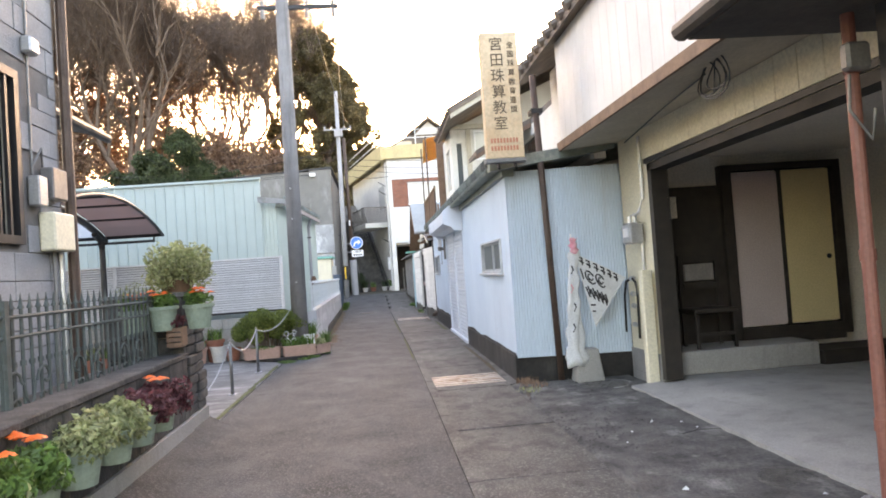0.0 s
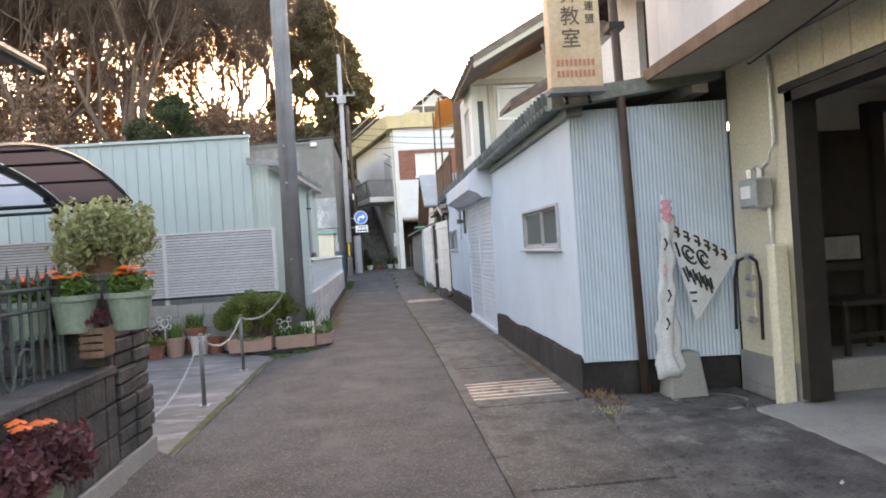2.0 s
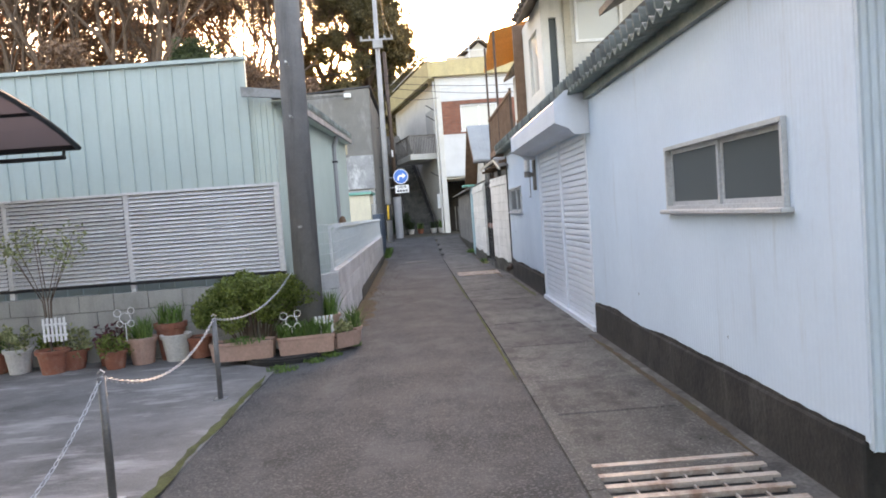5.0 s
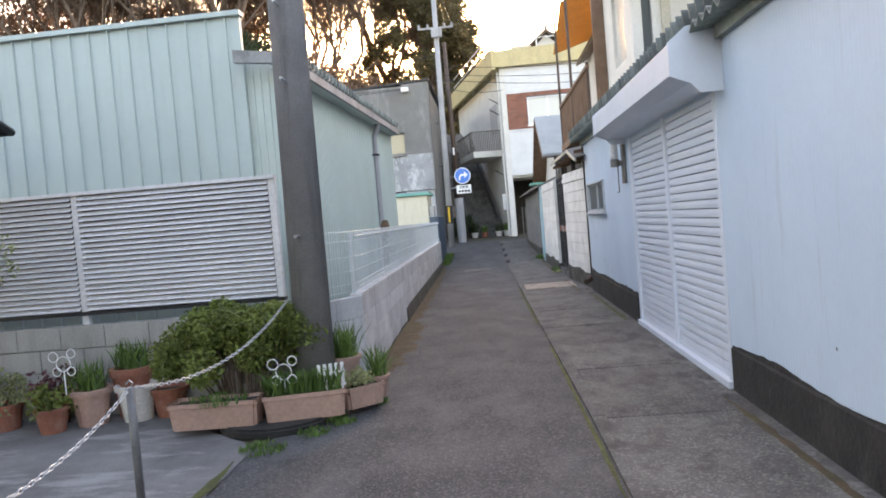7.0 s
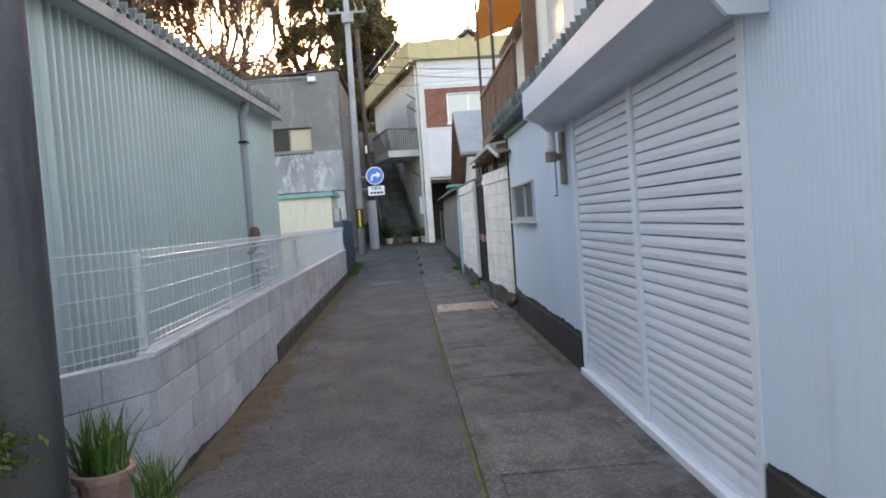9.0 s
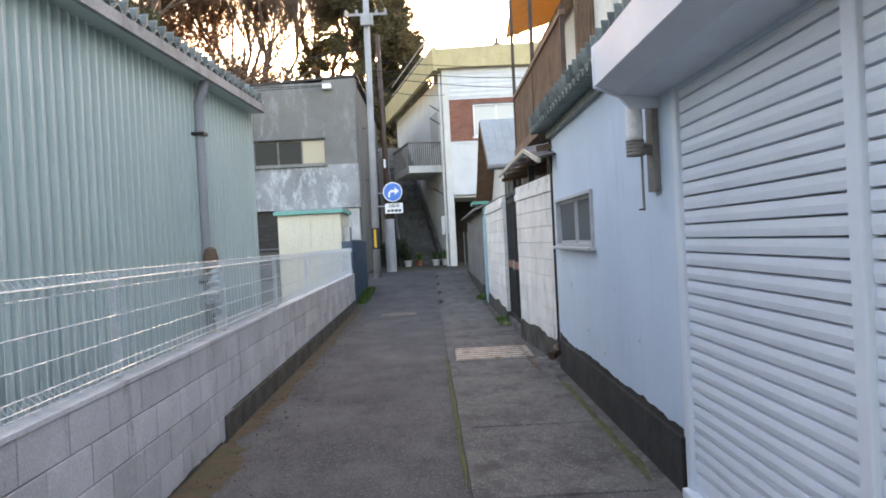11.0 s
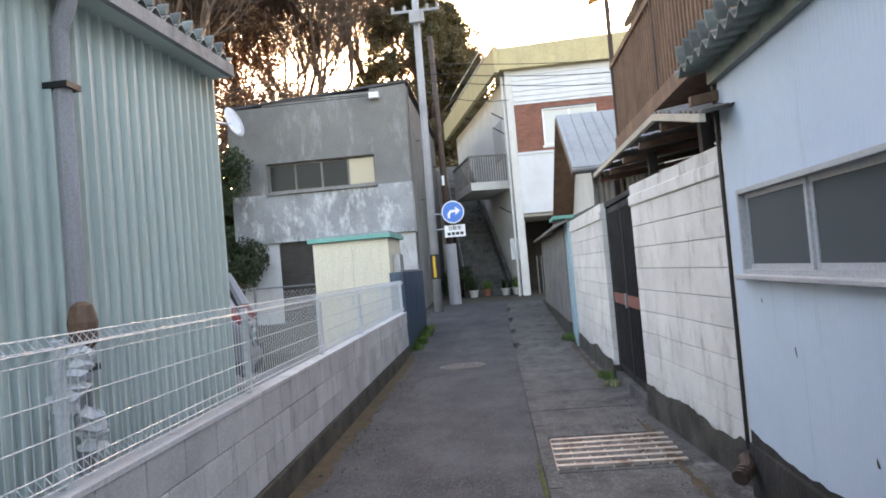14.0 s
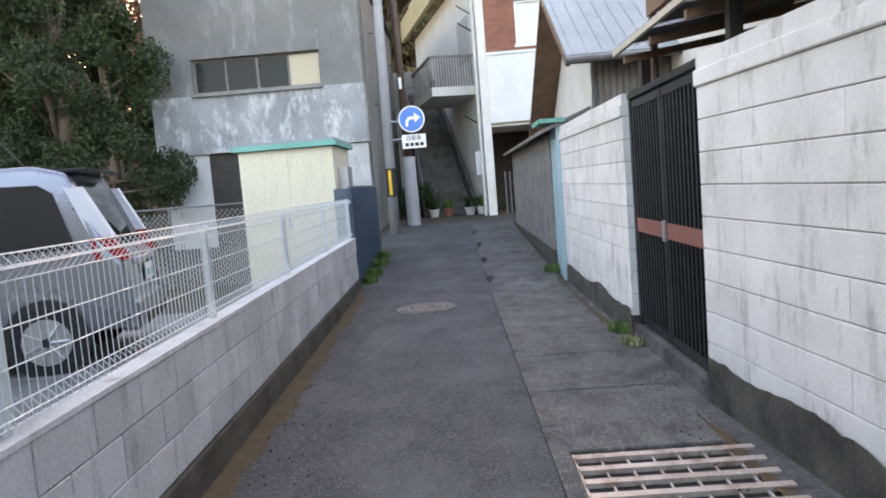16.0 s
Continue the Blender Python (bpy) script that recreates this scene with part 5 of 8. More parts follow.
# ---- carport ----
def carport():
    c = thing("carport", -5.6, 10.5, 0, "arched carport with black frame and smoked roof panels", "carport")
    ya, yb, ze, rise = 12.95, 8.05, 2.50, 0.47
    arc = [(ya + (yb - ya) * u, ze + rise * math.sin(math.pi * u) ** 0.85) for u in np.linspace(0, 1, 13)]
    xs = (-3.98, -5.05, -6.1, -7.15)
    for x in xs:
        thick = 0.06 if x == xs[1] else 0.032
        part("rib", tube(bmesh.new(), [(x, a, b - (0.05 if x == xs[1] else 0)) for a, b in arc], thick, 6), dark_metal, c)
    for k in range(0, 13, 2):
        a, b = arc[k]
        part("purlin", T([(xs[0], a, b + 0.01), (xs[-1], a, b + 0.01)], 0.02 if 0 < k < 12 else 0.036, 6), dark_metal, c)
    for j in range(3):
        for k in range(0, 12, 2):
            vs = [(x, p[0], p[1] + 0.03 + dz) for p in arc[k : k + 3] for x in (xs[j] - 0.02, xs[j + 1] + 0.02) for dz in (0, 0.004)]
            fs = []
            for q in (0, 4):
                fs += [(q, q + 2, q + 6, q + 4), (q + 1, q + 5, q + 7, q + 3)]
            # some smoked panels made clear: pale sky brightness put into their material
            raw("roof_panel", vs, fs, clear_panel if j == 1 and k in (0, 2, 4) or j == 2 and k in (0, 4, 8) else smoke_panel, c)
    part("post", tube(T([(-5.05, 12.78, 0), (-5.05, 12.78, 2.42)], 0.055, 8), [(-5.05, 12.78, 2.28), (-5.05, 12.70, 2.46), (-5.05, 12.45, 2.56)], 0.055, 8), dark_metal, c)
    part("gutter", T([(-4.12, 12.90, 2.40), (-7.1, 12.90, 2.40)], 0.025, 8), dark_metal, c)
    part("gutter_bracket", T([(-4.14, 12.90, 2.40), (-4.14, 12.93, 2.49)], 0.018, 6), dark_metal, c)


carport()


# ---- concrete building at the end ----
def concrete_building():
    h = thing("building", -4.5, 39, 0, "two-storey weathered grey concrete building with a strip window", "house")
    Y = 35.4
    part("wall", PR([(-7.52, 2.78), (-2.12, 2.74), (-2.05, 7.14), (-7.52, 6.84)], "y", Y + 0.4, Y + 0.5), grey_plaster, h)
    for (a, b, p, q), mt in (((-7.52, -6.42, 4.22, 6.84), grey_plaster), ((-3.16, -2.12, 4.22, 5.14), grey_plaster), ((-6.42, -3.16, 5.12, 6.98), grey_plaster)):
        part("wall", B(a, b, Y, Y + 0.4, p, q), mt, h, "stained grey render")
    part("wall", PR([(-3.16, 5.14), (-2.12, 5.14), (-2.08, 7.10), (-3.16, 7.05)], "y", Y, Y + 0.4), grey_plaster, h)
    part("lower_wall", B(-7.52, -2.12, Y - 0.004, Y + 0.4, 2.76, 4.22), grey_lower, h, "patchy whitened render")
    part("side_wall", B(-2.30, -2.12, Y + 0.5, Y + 9, 0.3, 7.0), grey_plaster, h)
    part("west_wall", B(-7.52, -7.37, Y + 0.5, Y + 9, 0.3, 6.8), grey_plaster, h)
    part("parapet_cap", PR([(-7.57, 6.83), (-2.0, 7.14), (-2.0, 7.20), (-7.57, 6.89)], "y", Y - 0.05, Y + 0.5), roof_dark, h, "thin dark roof edge")
    part("roof", PR([(-7.57, 6.83), (-2.0, 7.14), (-2.0, 7.18), (-7.57, 6.87)], "y", Y + 0.5, Y + 9), roof_dark, h)
    part("ground_wall", B(-7.40, -6.25, Y + 0.1, Y + 0.25, 0.3, 2.76), block_grey, h, "pale boarded ground floor")
    part("ground_wall", B(-3.3, -2.15, Y + 0.1, Y + 0.25, 0.3, 2.74), block_grey, h)
    # dark boards stand in for the shade of the open ground floor
    for k in range(5):
        part("dark_opening_board", B(-6.25, -3.3, Y + 0.14, Y + 0.2, 0.4 + 0.47 * k, 0.4 + 0.47 * k + 0.46), dark_wood, h)
    part("lamp", B(-3.15, -2.85, Y - 0.2, Y, 6.72, 6.90, bevel=0.02), white_plastic, h, "small white lamp")
    sliding_window("window_3", "y", Y + 0.14, -6.42, -3.16, 4.26, 5.12, -1, grey_wood, dark_glass, "", panes=4, parent=part("window_surround", B(-6.46, -3.12, Y - 0.10, Y + 0.0, 4.18, 4.25), post_grey, h, "dark sill under the strip window"))
    bm = T([(-14, 30, 6.0), (-9, 33, 6.2), (-2.9, 35.3, 6.82)], 0.012, 5)
    tube(bm, [(-14, 30, 6.25), (-9, 33, 6.35), (-2.9, 35.3, 6.86)], 0.012, 5)
    part("cable", bm, dark_metal, h)


concrete_building()
# the right-most pane gets its warm reflection as plain colour
_panes = sorted([o_ for o_ in bpy.data.objects if o_.parent and o_.parent.name == "window_surround" and o_.name.startswith("pane")], key=lambda o_: o_.matrix_basis.translation.x)
for o_ in _panes[-1:]:
    o_.data.materials[0] = warm_reflect_glass


def cream_store():
    s = thing("storage_shed", -2.65, 29.8, 0, "cream sheet metal storage shed with turquoise roof edge", "shed")
    for a, b in ((-3.42, -2.64), (-2.636, -1.90)):
        part("door_panel", B(a, b, 28.9, 28.93, 0.05, 2.28), cream_sheet, s)
    part("body", B(-3.42, -1.90, 28.935, 30.5, 0.02, 2.28), cream_sheet, s)
    part("handle", B(-2.70, -2.67, 28.88, 28.9, 1.0, 1.2), steel, s)
    part("roof_edge", B(-3.50, -1.82, 28.80, 30.6, 2.29, 2.37), green_trim, s, "turquoise roof edge")
    part("roof", PR([(-3.46, 2.371), (-1.86, 2.371), (-1.86, 2.42), (-3.46, 2.40)], "y", 28.82, 30.58), roof_grey, s)
    part("side_box", B(-1.90, -1.74, 29.3, 29.75, 1.5, 1.95, bevel=0.01), steel, s)


cream_store()


# ---- white house at the end ----
def white_house():
    h = thing("house", 4.5, 43, 0.5, "white three-level house with red brick band and roof terrace", "house")
    Y, G = 38.0, 0.5
    X0, X1 = 1.12, 9.0
    turn = Matrix.Translation((1.0, Y + 0.3, 0)) @ Matrix.Rotation(radians(13), 4, "Z") @ Matrix.Translation((-1.0, -Y - 0.3, 0))

    def side(name, bm, mt, label=""):
        bm.transform(turn)
        return part(name, bm, mt, h, label)
    part("corner_pillar", B(0.88, X0, Y - 0.05, Y + 0.35, G, 8.3, bevel=0.01), stucco, h, "pale corner pillar")
    part("wall", B(X0, X1, Y, Y + 0.15, 3.15, 5.06), white_paint, h, "white panel wall")
    part("band", B(X0 - 0.01, X1, Y - 0.03, Y, 5.06, 5.14), white_paint, h)
    part("band", B(X0 - 0.01, X1, Y - 0.03, Y, 6.70, 6.78), white_paint, h)
    part("wall", wall_y(Y, Y + 0.15, X0, X1, 5.06, 6.75, [(2.0, 3.75, 5.30, 6.48)]), mortar, h)
    z, row = 5.15, 0
    while z < 6.69:
        for a, b in ((X0, 2.0), (3.75, 6.4)):
            x = a - (0.12 if row % 2 else 0)
            while x < b - 0.01:
                p, q = max(x, a), min(x + 0.24, b)
                if q - p > 0.03:
                    part("brick", B(p + 0.005, q - 0.005, Y - 0.012, Y + 0.01, z + 0.005, z + 0.072), brick_red, h)
                x += 0.24
        if z < 5.27 or z > 6.47:
            x = 2.0
            while x < 3.74:
                part("brick", B(x + 0.005, min(x + 0.235, 3.745), Y - 0.012, Y + 0.01, z + 0.005, z + 0.072), brick_red, h)
                x += 0.24
        z += 0.077
        row += 1
    sliding_window("window_4", "y", Y, 2.0, 3.75, 5.30, 6.48, -1, white_plastic, curtain_glass, "", parent=part("window_trim", B(1.95, 3.80, Y - 0.05, Y - 0.035, 5.22, 5.28), white_plastic, h, "white window trim"))
    for k in range(6):
        z = 6.80 + 0.17 * k
        part("siding_board", PR([(Y - 0.01, z), (Y - 0.035, z), (Y - 0.012, z + 0.168), (Y - 0.01, z + 0.168)], "x", X0, X1), white_paint, h)
    part("wall", B(X0, X1, Y, Y + 0.15, 6.75, 7.9), white_paint, h)
    part("parapet", PR([(0.60, 7.85), (X1, 7.85), (X1, 8.75), (0.60, 8.55)], "y", Y - 0.25, Y + 0.1), ochre, h, "ochre roof parapet")
    side("parapet", B(0.45, 0.60, Y - 0.25, Y + 11, 7.75, 8.6), ochre)
    part("roof", B(0.60, X1, Y + 0.1, Y + 11, 7.8, 7.95), ochre, h)
    side("side_wall", B(X0 - 0.1, X0 + 0.05, Y + 0.35, Y + 11, G, 7.8), stucco, "dirty beige side wall")
    part("east_wall", B(X1 - 0.15, X1, Y + 0.15, Y + 11, G, 7.8), stucco, h)
    part("back_wall", B(X0, X1, Y + 10.9, Y + 11, G, 7.8), stucco, h)
    part("garage_lintel", B(X0, X1, Y + 0.15, Y + 3, 3.05, 3.15), stucco, h)
    part("garage_back", B(X0, X1, Y + 4, Y + 4.1, G, 3.15), dark_wood, h, "dark open garage")
    part("garage_pillar", B(4.5, 4.9, Y, Y + 0.4, G, 3.15), stucco, h)
    for k in range(9):
        part("gate_bar", T([(1.45 + 0.14 * k, Y + 0.5, G), (1.45 + 0.14 * k, Y + 0.5, G + 1.25)], 0.02, 6), post_grey, h)
    # roof terrace railing, chimney box and the small gabled roof
    for x, y in ((0.7, Y), (2.6, Y), (4.6, Y), (6.6, Y)):
        part("rail_post", T([(x, y, 8.5), (x, y, 9.45)], 0.03, 6), white_plastic, h)
    for z in (9.0, 9.45):
        part("rail", T([(0.7, Y, z), (X1, Y, z + 0.05)], 0.022, 6), white_plastic, h)
        side("rail", T([(0.7, Y, z), (0.7, Y + 10, z)], 0.022, 6), white_plastic)
    part("roof_box", B(1.6, 2.5, Y + 2, Y + 3, 7.95, 9.2), soffit, h)
    # balcony on the lane side
    side("balcony_slab", B(-0.35, X0 - 0.12, Y + 1.2, Y + 4.6, 4.15, 4.42), stucco, "concrete balcony slab")
    for k in range(16):
        x = -0.33 + 0.082 * k
        side("baluster", B(x, x + 0.03, Y + 1.22, Y + 1.25, 4.42, 5.28), grey_wood)
    for k in range(14):
        y = Y + 1.4 + 0.24 * k
        side("baluster", B(-0.35, -0.32, y, y + 0.03, 4.42, 5.28), grey_wood)
    side("handrail", B(-0.37, X0 - 0.12, Y + 1.20, Y + 1.27, 5.28, 5.34), grey_wood)
    side("handrail", B(-0.37, -0.30, Y + 1.27, Y + 4.6, 5.28, 5.34), grey_wood)
    side("side_window", B(0.98, 1.015, Y + 1.6, Y + 3.0, 5.3, 6.6), curtain_glass)
    for z in (3.2, 5.9, 6.4):
        side("bracket", T([(1.0, Y + 0.9, z), (0.5, Y + 0.9, z + 0.3)], 0.02, 6), dark_metal)
    part("drainpipe", T([(0.80, Y + 0.1, G), (0.80, Y + 0.1, 7.7)], 0.05, 10), stucco, h, "pale drainpipe")
    part("meter_box", B(0.62, 0.95, Y + 0.45, Y + 0.7, 1.7, 2.4, bevel=0.01), white_plastic, h, "white meter cabinet")


white_house()


def hill_house():
    h = thing("house", 5.4, 66, 7, "pale house on the slope with a brown hipped gable roof", "house")
    y0, y1 = 62.0, 70.0
    part("wall", B(2.2, 8.6, y0 + 0.6, y1 - 0.6, hill(5, 62) - 1, 12.8), stucco, h)
    part("lower_roof", PR([(1.2, 12.7), (9.6, 12.7), (7.3, 13.9), (3.5, 13.9)], "y", y0, y1), roof_tile, h, "brown tiled lower roof")
    part("gable", PR([(4.0, 13.9), (6.8, 13.9), (5.4, 15.2)], "y", y0 + 0.5, y1 - 0.5), stucco, h)
    part("upper_roof", PR([(3.3, 13.75), (5.4, 15.3), (7.5, 13.75), (7.5, 13.95), (5.4, 15.55), (3.3, 13.95)], "y", y0, y1), roof_tile, h, "brown tiled gable roof")
    part("finial", T([(5.4, y0 + 0.1, 15.5), (5.4, y0 + 0.1, 16.0)], 0.14, 6, 0.05), roof_tile, h)
    for k in range(3):
        part("window", B(3.0 + 1.9 * k, 4.2 + 1.9 * k, y0 + 0.55, y0 + 0.6, 10.6, 11.8), curtain_glass, h)


hill_house()


def steep_stairs():
    s = thing("outdoor_stair", -0.3, 41, 0.5, "steep dark concrete stair climbing between the buildings", "stairs")
    for k in range(24):
        y, z = 39.7 + 0.26 * k, 0.52 + 0.19 * k
        part("step", B(-1.0 + 0.02 * k, 0.55, y, y + 0.30, z, z + 0.19, bevel=0.01), drain_concrete, s)
        if k > 0:
            part("riser", B(-0.98 + 0.02 * k, 0.53, y + 0.02, y + 0.28, 0.45, z), block_foot, s)
    part("stringer", PR([(39.7, 0.5), (46, 5.2), (46, 6.0), (39.7, 1.0)], "x", 0.56, 0.66), rough_concrete, s, "sloping concrete cheek")
    for k in range(6):
        y, z = 39.9 + 1.15 * k, 0.8 + 0.84 * k
        part("rail_post", T([(-1.0 + 0.1 * k, y, z - 0.3), (-1.0 + 0.1 * k, y, z + 0.8)], 0.022, 6), post_grey, s)
    part("handrail", T([(-1.0, 39.8, 1.6), (-0.5, 45.7, 5.9)], 0.025, 6), post_grey, s)
    for k in range(9):
        y, z = 46.0 + 0.28 * k, 5.1 + 0.16 * k
        part("step", B(-0.55, 0.60, y, y + 0.32, z - 3, z, bevel=0.01), grey_wood, s)


steep_stairs()
_st = bpy.data.objects["outdoor_stair"]
_st.matrix_basis = Matrix.Translation((0.55, 39.7, 0)) @ Matrix.Rotation(radians(12), 4, "Z") @ Matrix.Translation((-0.62, -39.7, 0)) @ _st.matrix_basis


# ---- hut with metal roof ----
def hut():
    h = thing("hut", 3.4, 29.3, 0, "small stuccoed hut with a blue-grey metal gable roof", "house")
    x0, x1 = 2.05, 5.0
    part("wall", PR([(27.45, 0), (32.2, 0), (32.2, 2.28), (29.2, 4.22), (27.45, 3.15)], "x", x0, x0 + 0.15), stucco, h, "off-white stucco gable")
    part("front_wall", ribbed((x0, 27.45), (x1, 27.45), 0.0, 3.05, 0.09, 0.015, "wave"), grey_wood, h, "grey corrugated front")
    part("back_wall", B(x0 + 0.15, x1, 32.1, 32.2, 0, 2.25), stucco, h)
    part("east_wall", B(x1, x1 + 0.1, 27.45, 32.2, 0, 2.25), stucco, h)
    for y0, z0 in ((27.05, 3.02), (32.6, 2.20)):
        bm = bmesh.new()
        prism(bm, [(y0, z0), (29.2, 4.36), (29.2, 4.42), (y0, z0 + 0.06)], "x", 1.62, x1 + 0.3)
        part("roof_slope", bm, roof_grey, h, "blue-grey metal roof slope")
    for k in range(18):
        x = 1.7 + 0.2 * k
        part("roof_seam", PR([(27.06, 3.085), (29.18, 4.42), (29.18, 4.428), (27.06, 3.093)], "x", x, x + 0.014), roof_grey, h)
    part("bargeboard", PR([(27.05, 2.93), (29.2, 4.28), (29.2, 4.36), (27.05, 3.02)], "x", 1.60, 1.66), brown_wood, h)
    part("bargeboard", PR([(32.6, 2.08), (29.2, 4.28), (29.2, 4.36), (32.6, 2.20)], "x", 1.60, 1.66), brown_wood, h)
    part("soffit", PR([(27.1, 2.98), (29.2, 4.30), (32.5, 2.16), (32.5, 2.14), (29.2, 4.28), (27.1, 2.96)], "x", 1.66, x0), brown_wood, h)
    part("gutter", T([(1.6, 27.0, 3.0), (x1 + 0.3, 27.0, 3.0)], 0.045, 8), post_grey, h)
    part("downpipe", tube(bmesh.new(), [(1.95, 27.02, 2.98), (2.0, 27.3, 2.8), (2.0, 27.38, 2.4), (2.0, 27.38, 0)], 0.035, 8), post_grey, h)


hut()


def low_fence_shed():
    s = thing("lean_to", 1.6, 31.5, 0, "low grey weathered lean-to with a patched roof edge", "shed")
    xa = lambda y: 1.50 - 0.012 * (y - 27.7)
    part("post", B(1.50, 1.60, 27.64, 27.74, 0, 2.26), pale_blue, s, "pale turquoise corner post")
    part("panel", B(1.52, 1.56, 27.74, 28.45, 0.02, 2.2), pale_blue, s, "pale turquoise metal sheet")
    part("wall", ribbed((xa(28.45), 35.8), (xa(28.45), 28.45), 0.35, 2.15, 0.14, 0.012, "rib"), grey_wood, s, "grey upright boards")
    part("footing", B(xa(28.5) - 0.03, xa(28.5) + 0.1, 28.45, 35.8, -0.05, 0.38), block_foot, s)
    part("roof", PR([(1.28, 2.12), (1.28, 2.17), (2.0, 2.45), (2.0, 2.40)], "y", 27.6, 35.9), grey_wood, s, "rusty patched roof edge")
    part("roof_trim", B(1.26, 1.62, 27.55, 28.5, 2.26, 2.32), green_trim, s, "faded turquoise flashing")


low_fence_shed()


# ---- two-storey house behind the shed ----
def rear_house():
    h = thing("house", 5.2, 21.5, 0, "two-storey house with cream walls and a brown tiled gable", "house")
    X, Y = 2.20, 17.2
    part("bay_wall", wall_x(X, X + 0.12, Y + 0.15, 19.4, 2.6, 5.1, [(17.7, 18.6, 3.6, 4.7)]), stucco, h, "cream stucco wall")
    part("bay_pane", B(X + 0.05, X + 0.06, 17.7, 18.6, 3.6, 4.7), curtain_glass, h)
    part("west_wall", wall_x(3.10, 3.25, 19.4, 27.5, 2.6, 5.6, [(20.2, 21.9, 3.0, 4.8)]), stucco, h, "cream stucco wall")
    part("balcony_pane", B(3.16, 3.17, 20.2, 21.9, 3.0, 4.8), curtain_glass, h)
    part("south_wall", wall_y(Y, Y + 0.15, X, 8.0, 2.6, 5.1, [(2.34, 2.48, 3.2, 4.75), (2.80, 3.65, 4.28, 5.06), (4.6, 5.6, 3.3, 4.7)]), stucco, h, "cream stucco gable wall")
    part("gable", PR([(2.2, 5.1), (8.0, 5.1), (5.4, 6.5)], "y", Y, Y + 0.15), stucco, h)
    part("north_wall", B(3.25, 8, 27.35, 27.5, 0, 5.6), stucco, h)
    part("east_wall", B(8, 8.15, Y, 27.5, 0, 5.2), stucco, h)
    part("slot_pane", B(2.34, 2.48, Y + 0.08, Y + 0.09, 3.2, 4.75), frosted, h, "narrow frosted window")
    for a, b, z0, z1 in ((2.80, 3.65, 4.28, 5.06), (4.6, 5.6, 3.3, 4.7)):
        f = part("window_frame", box(box(box(B(a, b, Y - 0.03, Y + 0.05, z1 - 0.05, z1), a, b, Y - 0.03, Y + 0.05, z0, z0 + 0.05), a, a + 0.05, Y - 0.03, Y + 0.05, z0 + 0.05, z1 - 0.05), b - 0.05, b, Y - 0.03, Y + 0.05, z0 + 0.05, z1 - 0.05), white_plastic, h, "white window frame")
        part("pane", B(a + 0.05, b - 0.05, Y + 0.02, Y + 0.03, z0 + 0.05, z1 - 0.05), curtain_glass, f)
    part("post", B(2.60, 2.72, Y - 0.06, Y - 0.003, 2.6, 5.1), soffit, h, "beige corner post")
    part("cornice", B(X - 0.02, 3.9, Y - 0.10, Y - 0.003, 5.10, 5.22), soffit, h, "beige cornice")
    part("roof", PR([(1.95, 4.98), (1.95, 5.08), (5.4, 6.98), (9.0, 5.08), (9.0, 4.98), (5.4, 6.85)], "y", 14.7, 18.5), roof_tile, h, "brown tiled gable roof")
    part("bargeboard", PR([(1.95, 4.88), (1.95, 4.98), (5.4, 6.85), (5.4, 6.72)], "y", 14.72, 14.80), soffit, h, "beige bargeboard")
    part("rear_roof", PR([(2.85, 5.58), (2.85, 5.68), (5.6, 7.1), (8.6, 5.68), (8.6, 5.58), (5.6, 7.0)], "y", 18.6, 27.9), roof_tile, h, "brown tiled rear roof")
    for k in range(13):
        y = 14.8 + 0.3 * k
        part("roof_tile", T([(1.88, y, 5.06), (5.3, y, 6.95)], 0.055, 6), roof_tile, h)
    for k in range(15):
        part("panel_board", B(2.00 + 0.04 * k, 2.036 + 0.04 * k, 19.30, 19.38, 2.7, 5.2), brown_wood, h, "brown upright boards" if k == 0 else "")
    # lower wing between the houses
    part("wing_wall", wall_x(3.05, 3.2, 9.4, 17.1, 2.6, 4.0, [(11.0, 12.6, 3.0, 3.8)]), stucco, h, "pale lower wing wall")
    part("wing_pane", B(3.12, 3.13, 11.0, 12.6, 3.0, 3.8), dark_glass, h)
    part("wing_top", B(3.05, 8.0, 9.4, 17.1, 4.0, 4.1), roof_dark, h)
    part("porch_roof", PR([(2.0, 3.50), (2.0, 3.58), (3.6, 4.42), (3.6, 4.32)], "y", 11.6, 12.6), roof_tile, h, "small tiled porch roof")
    part("porch_verge", PR([(2.0, 3.42), (2.0, 3.50), (3.6, 4.32), (3.6, 4.24)], "y", 11.58, 11.64), brown_wood, h)


rear_house()


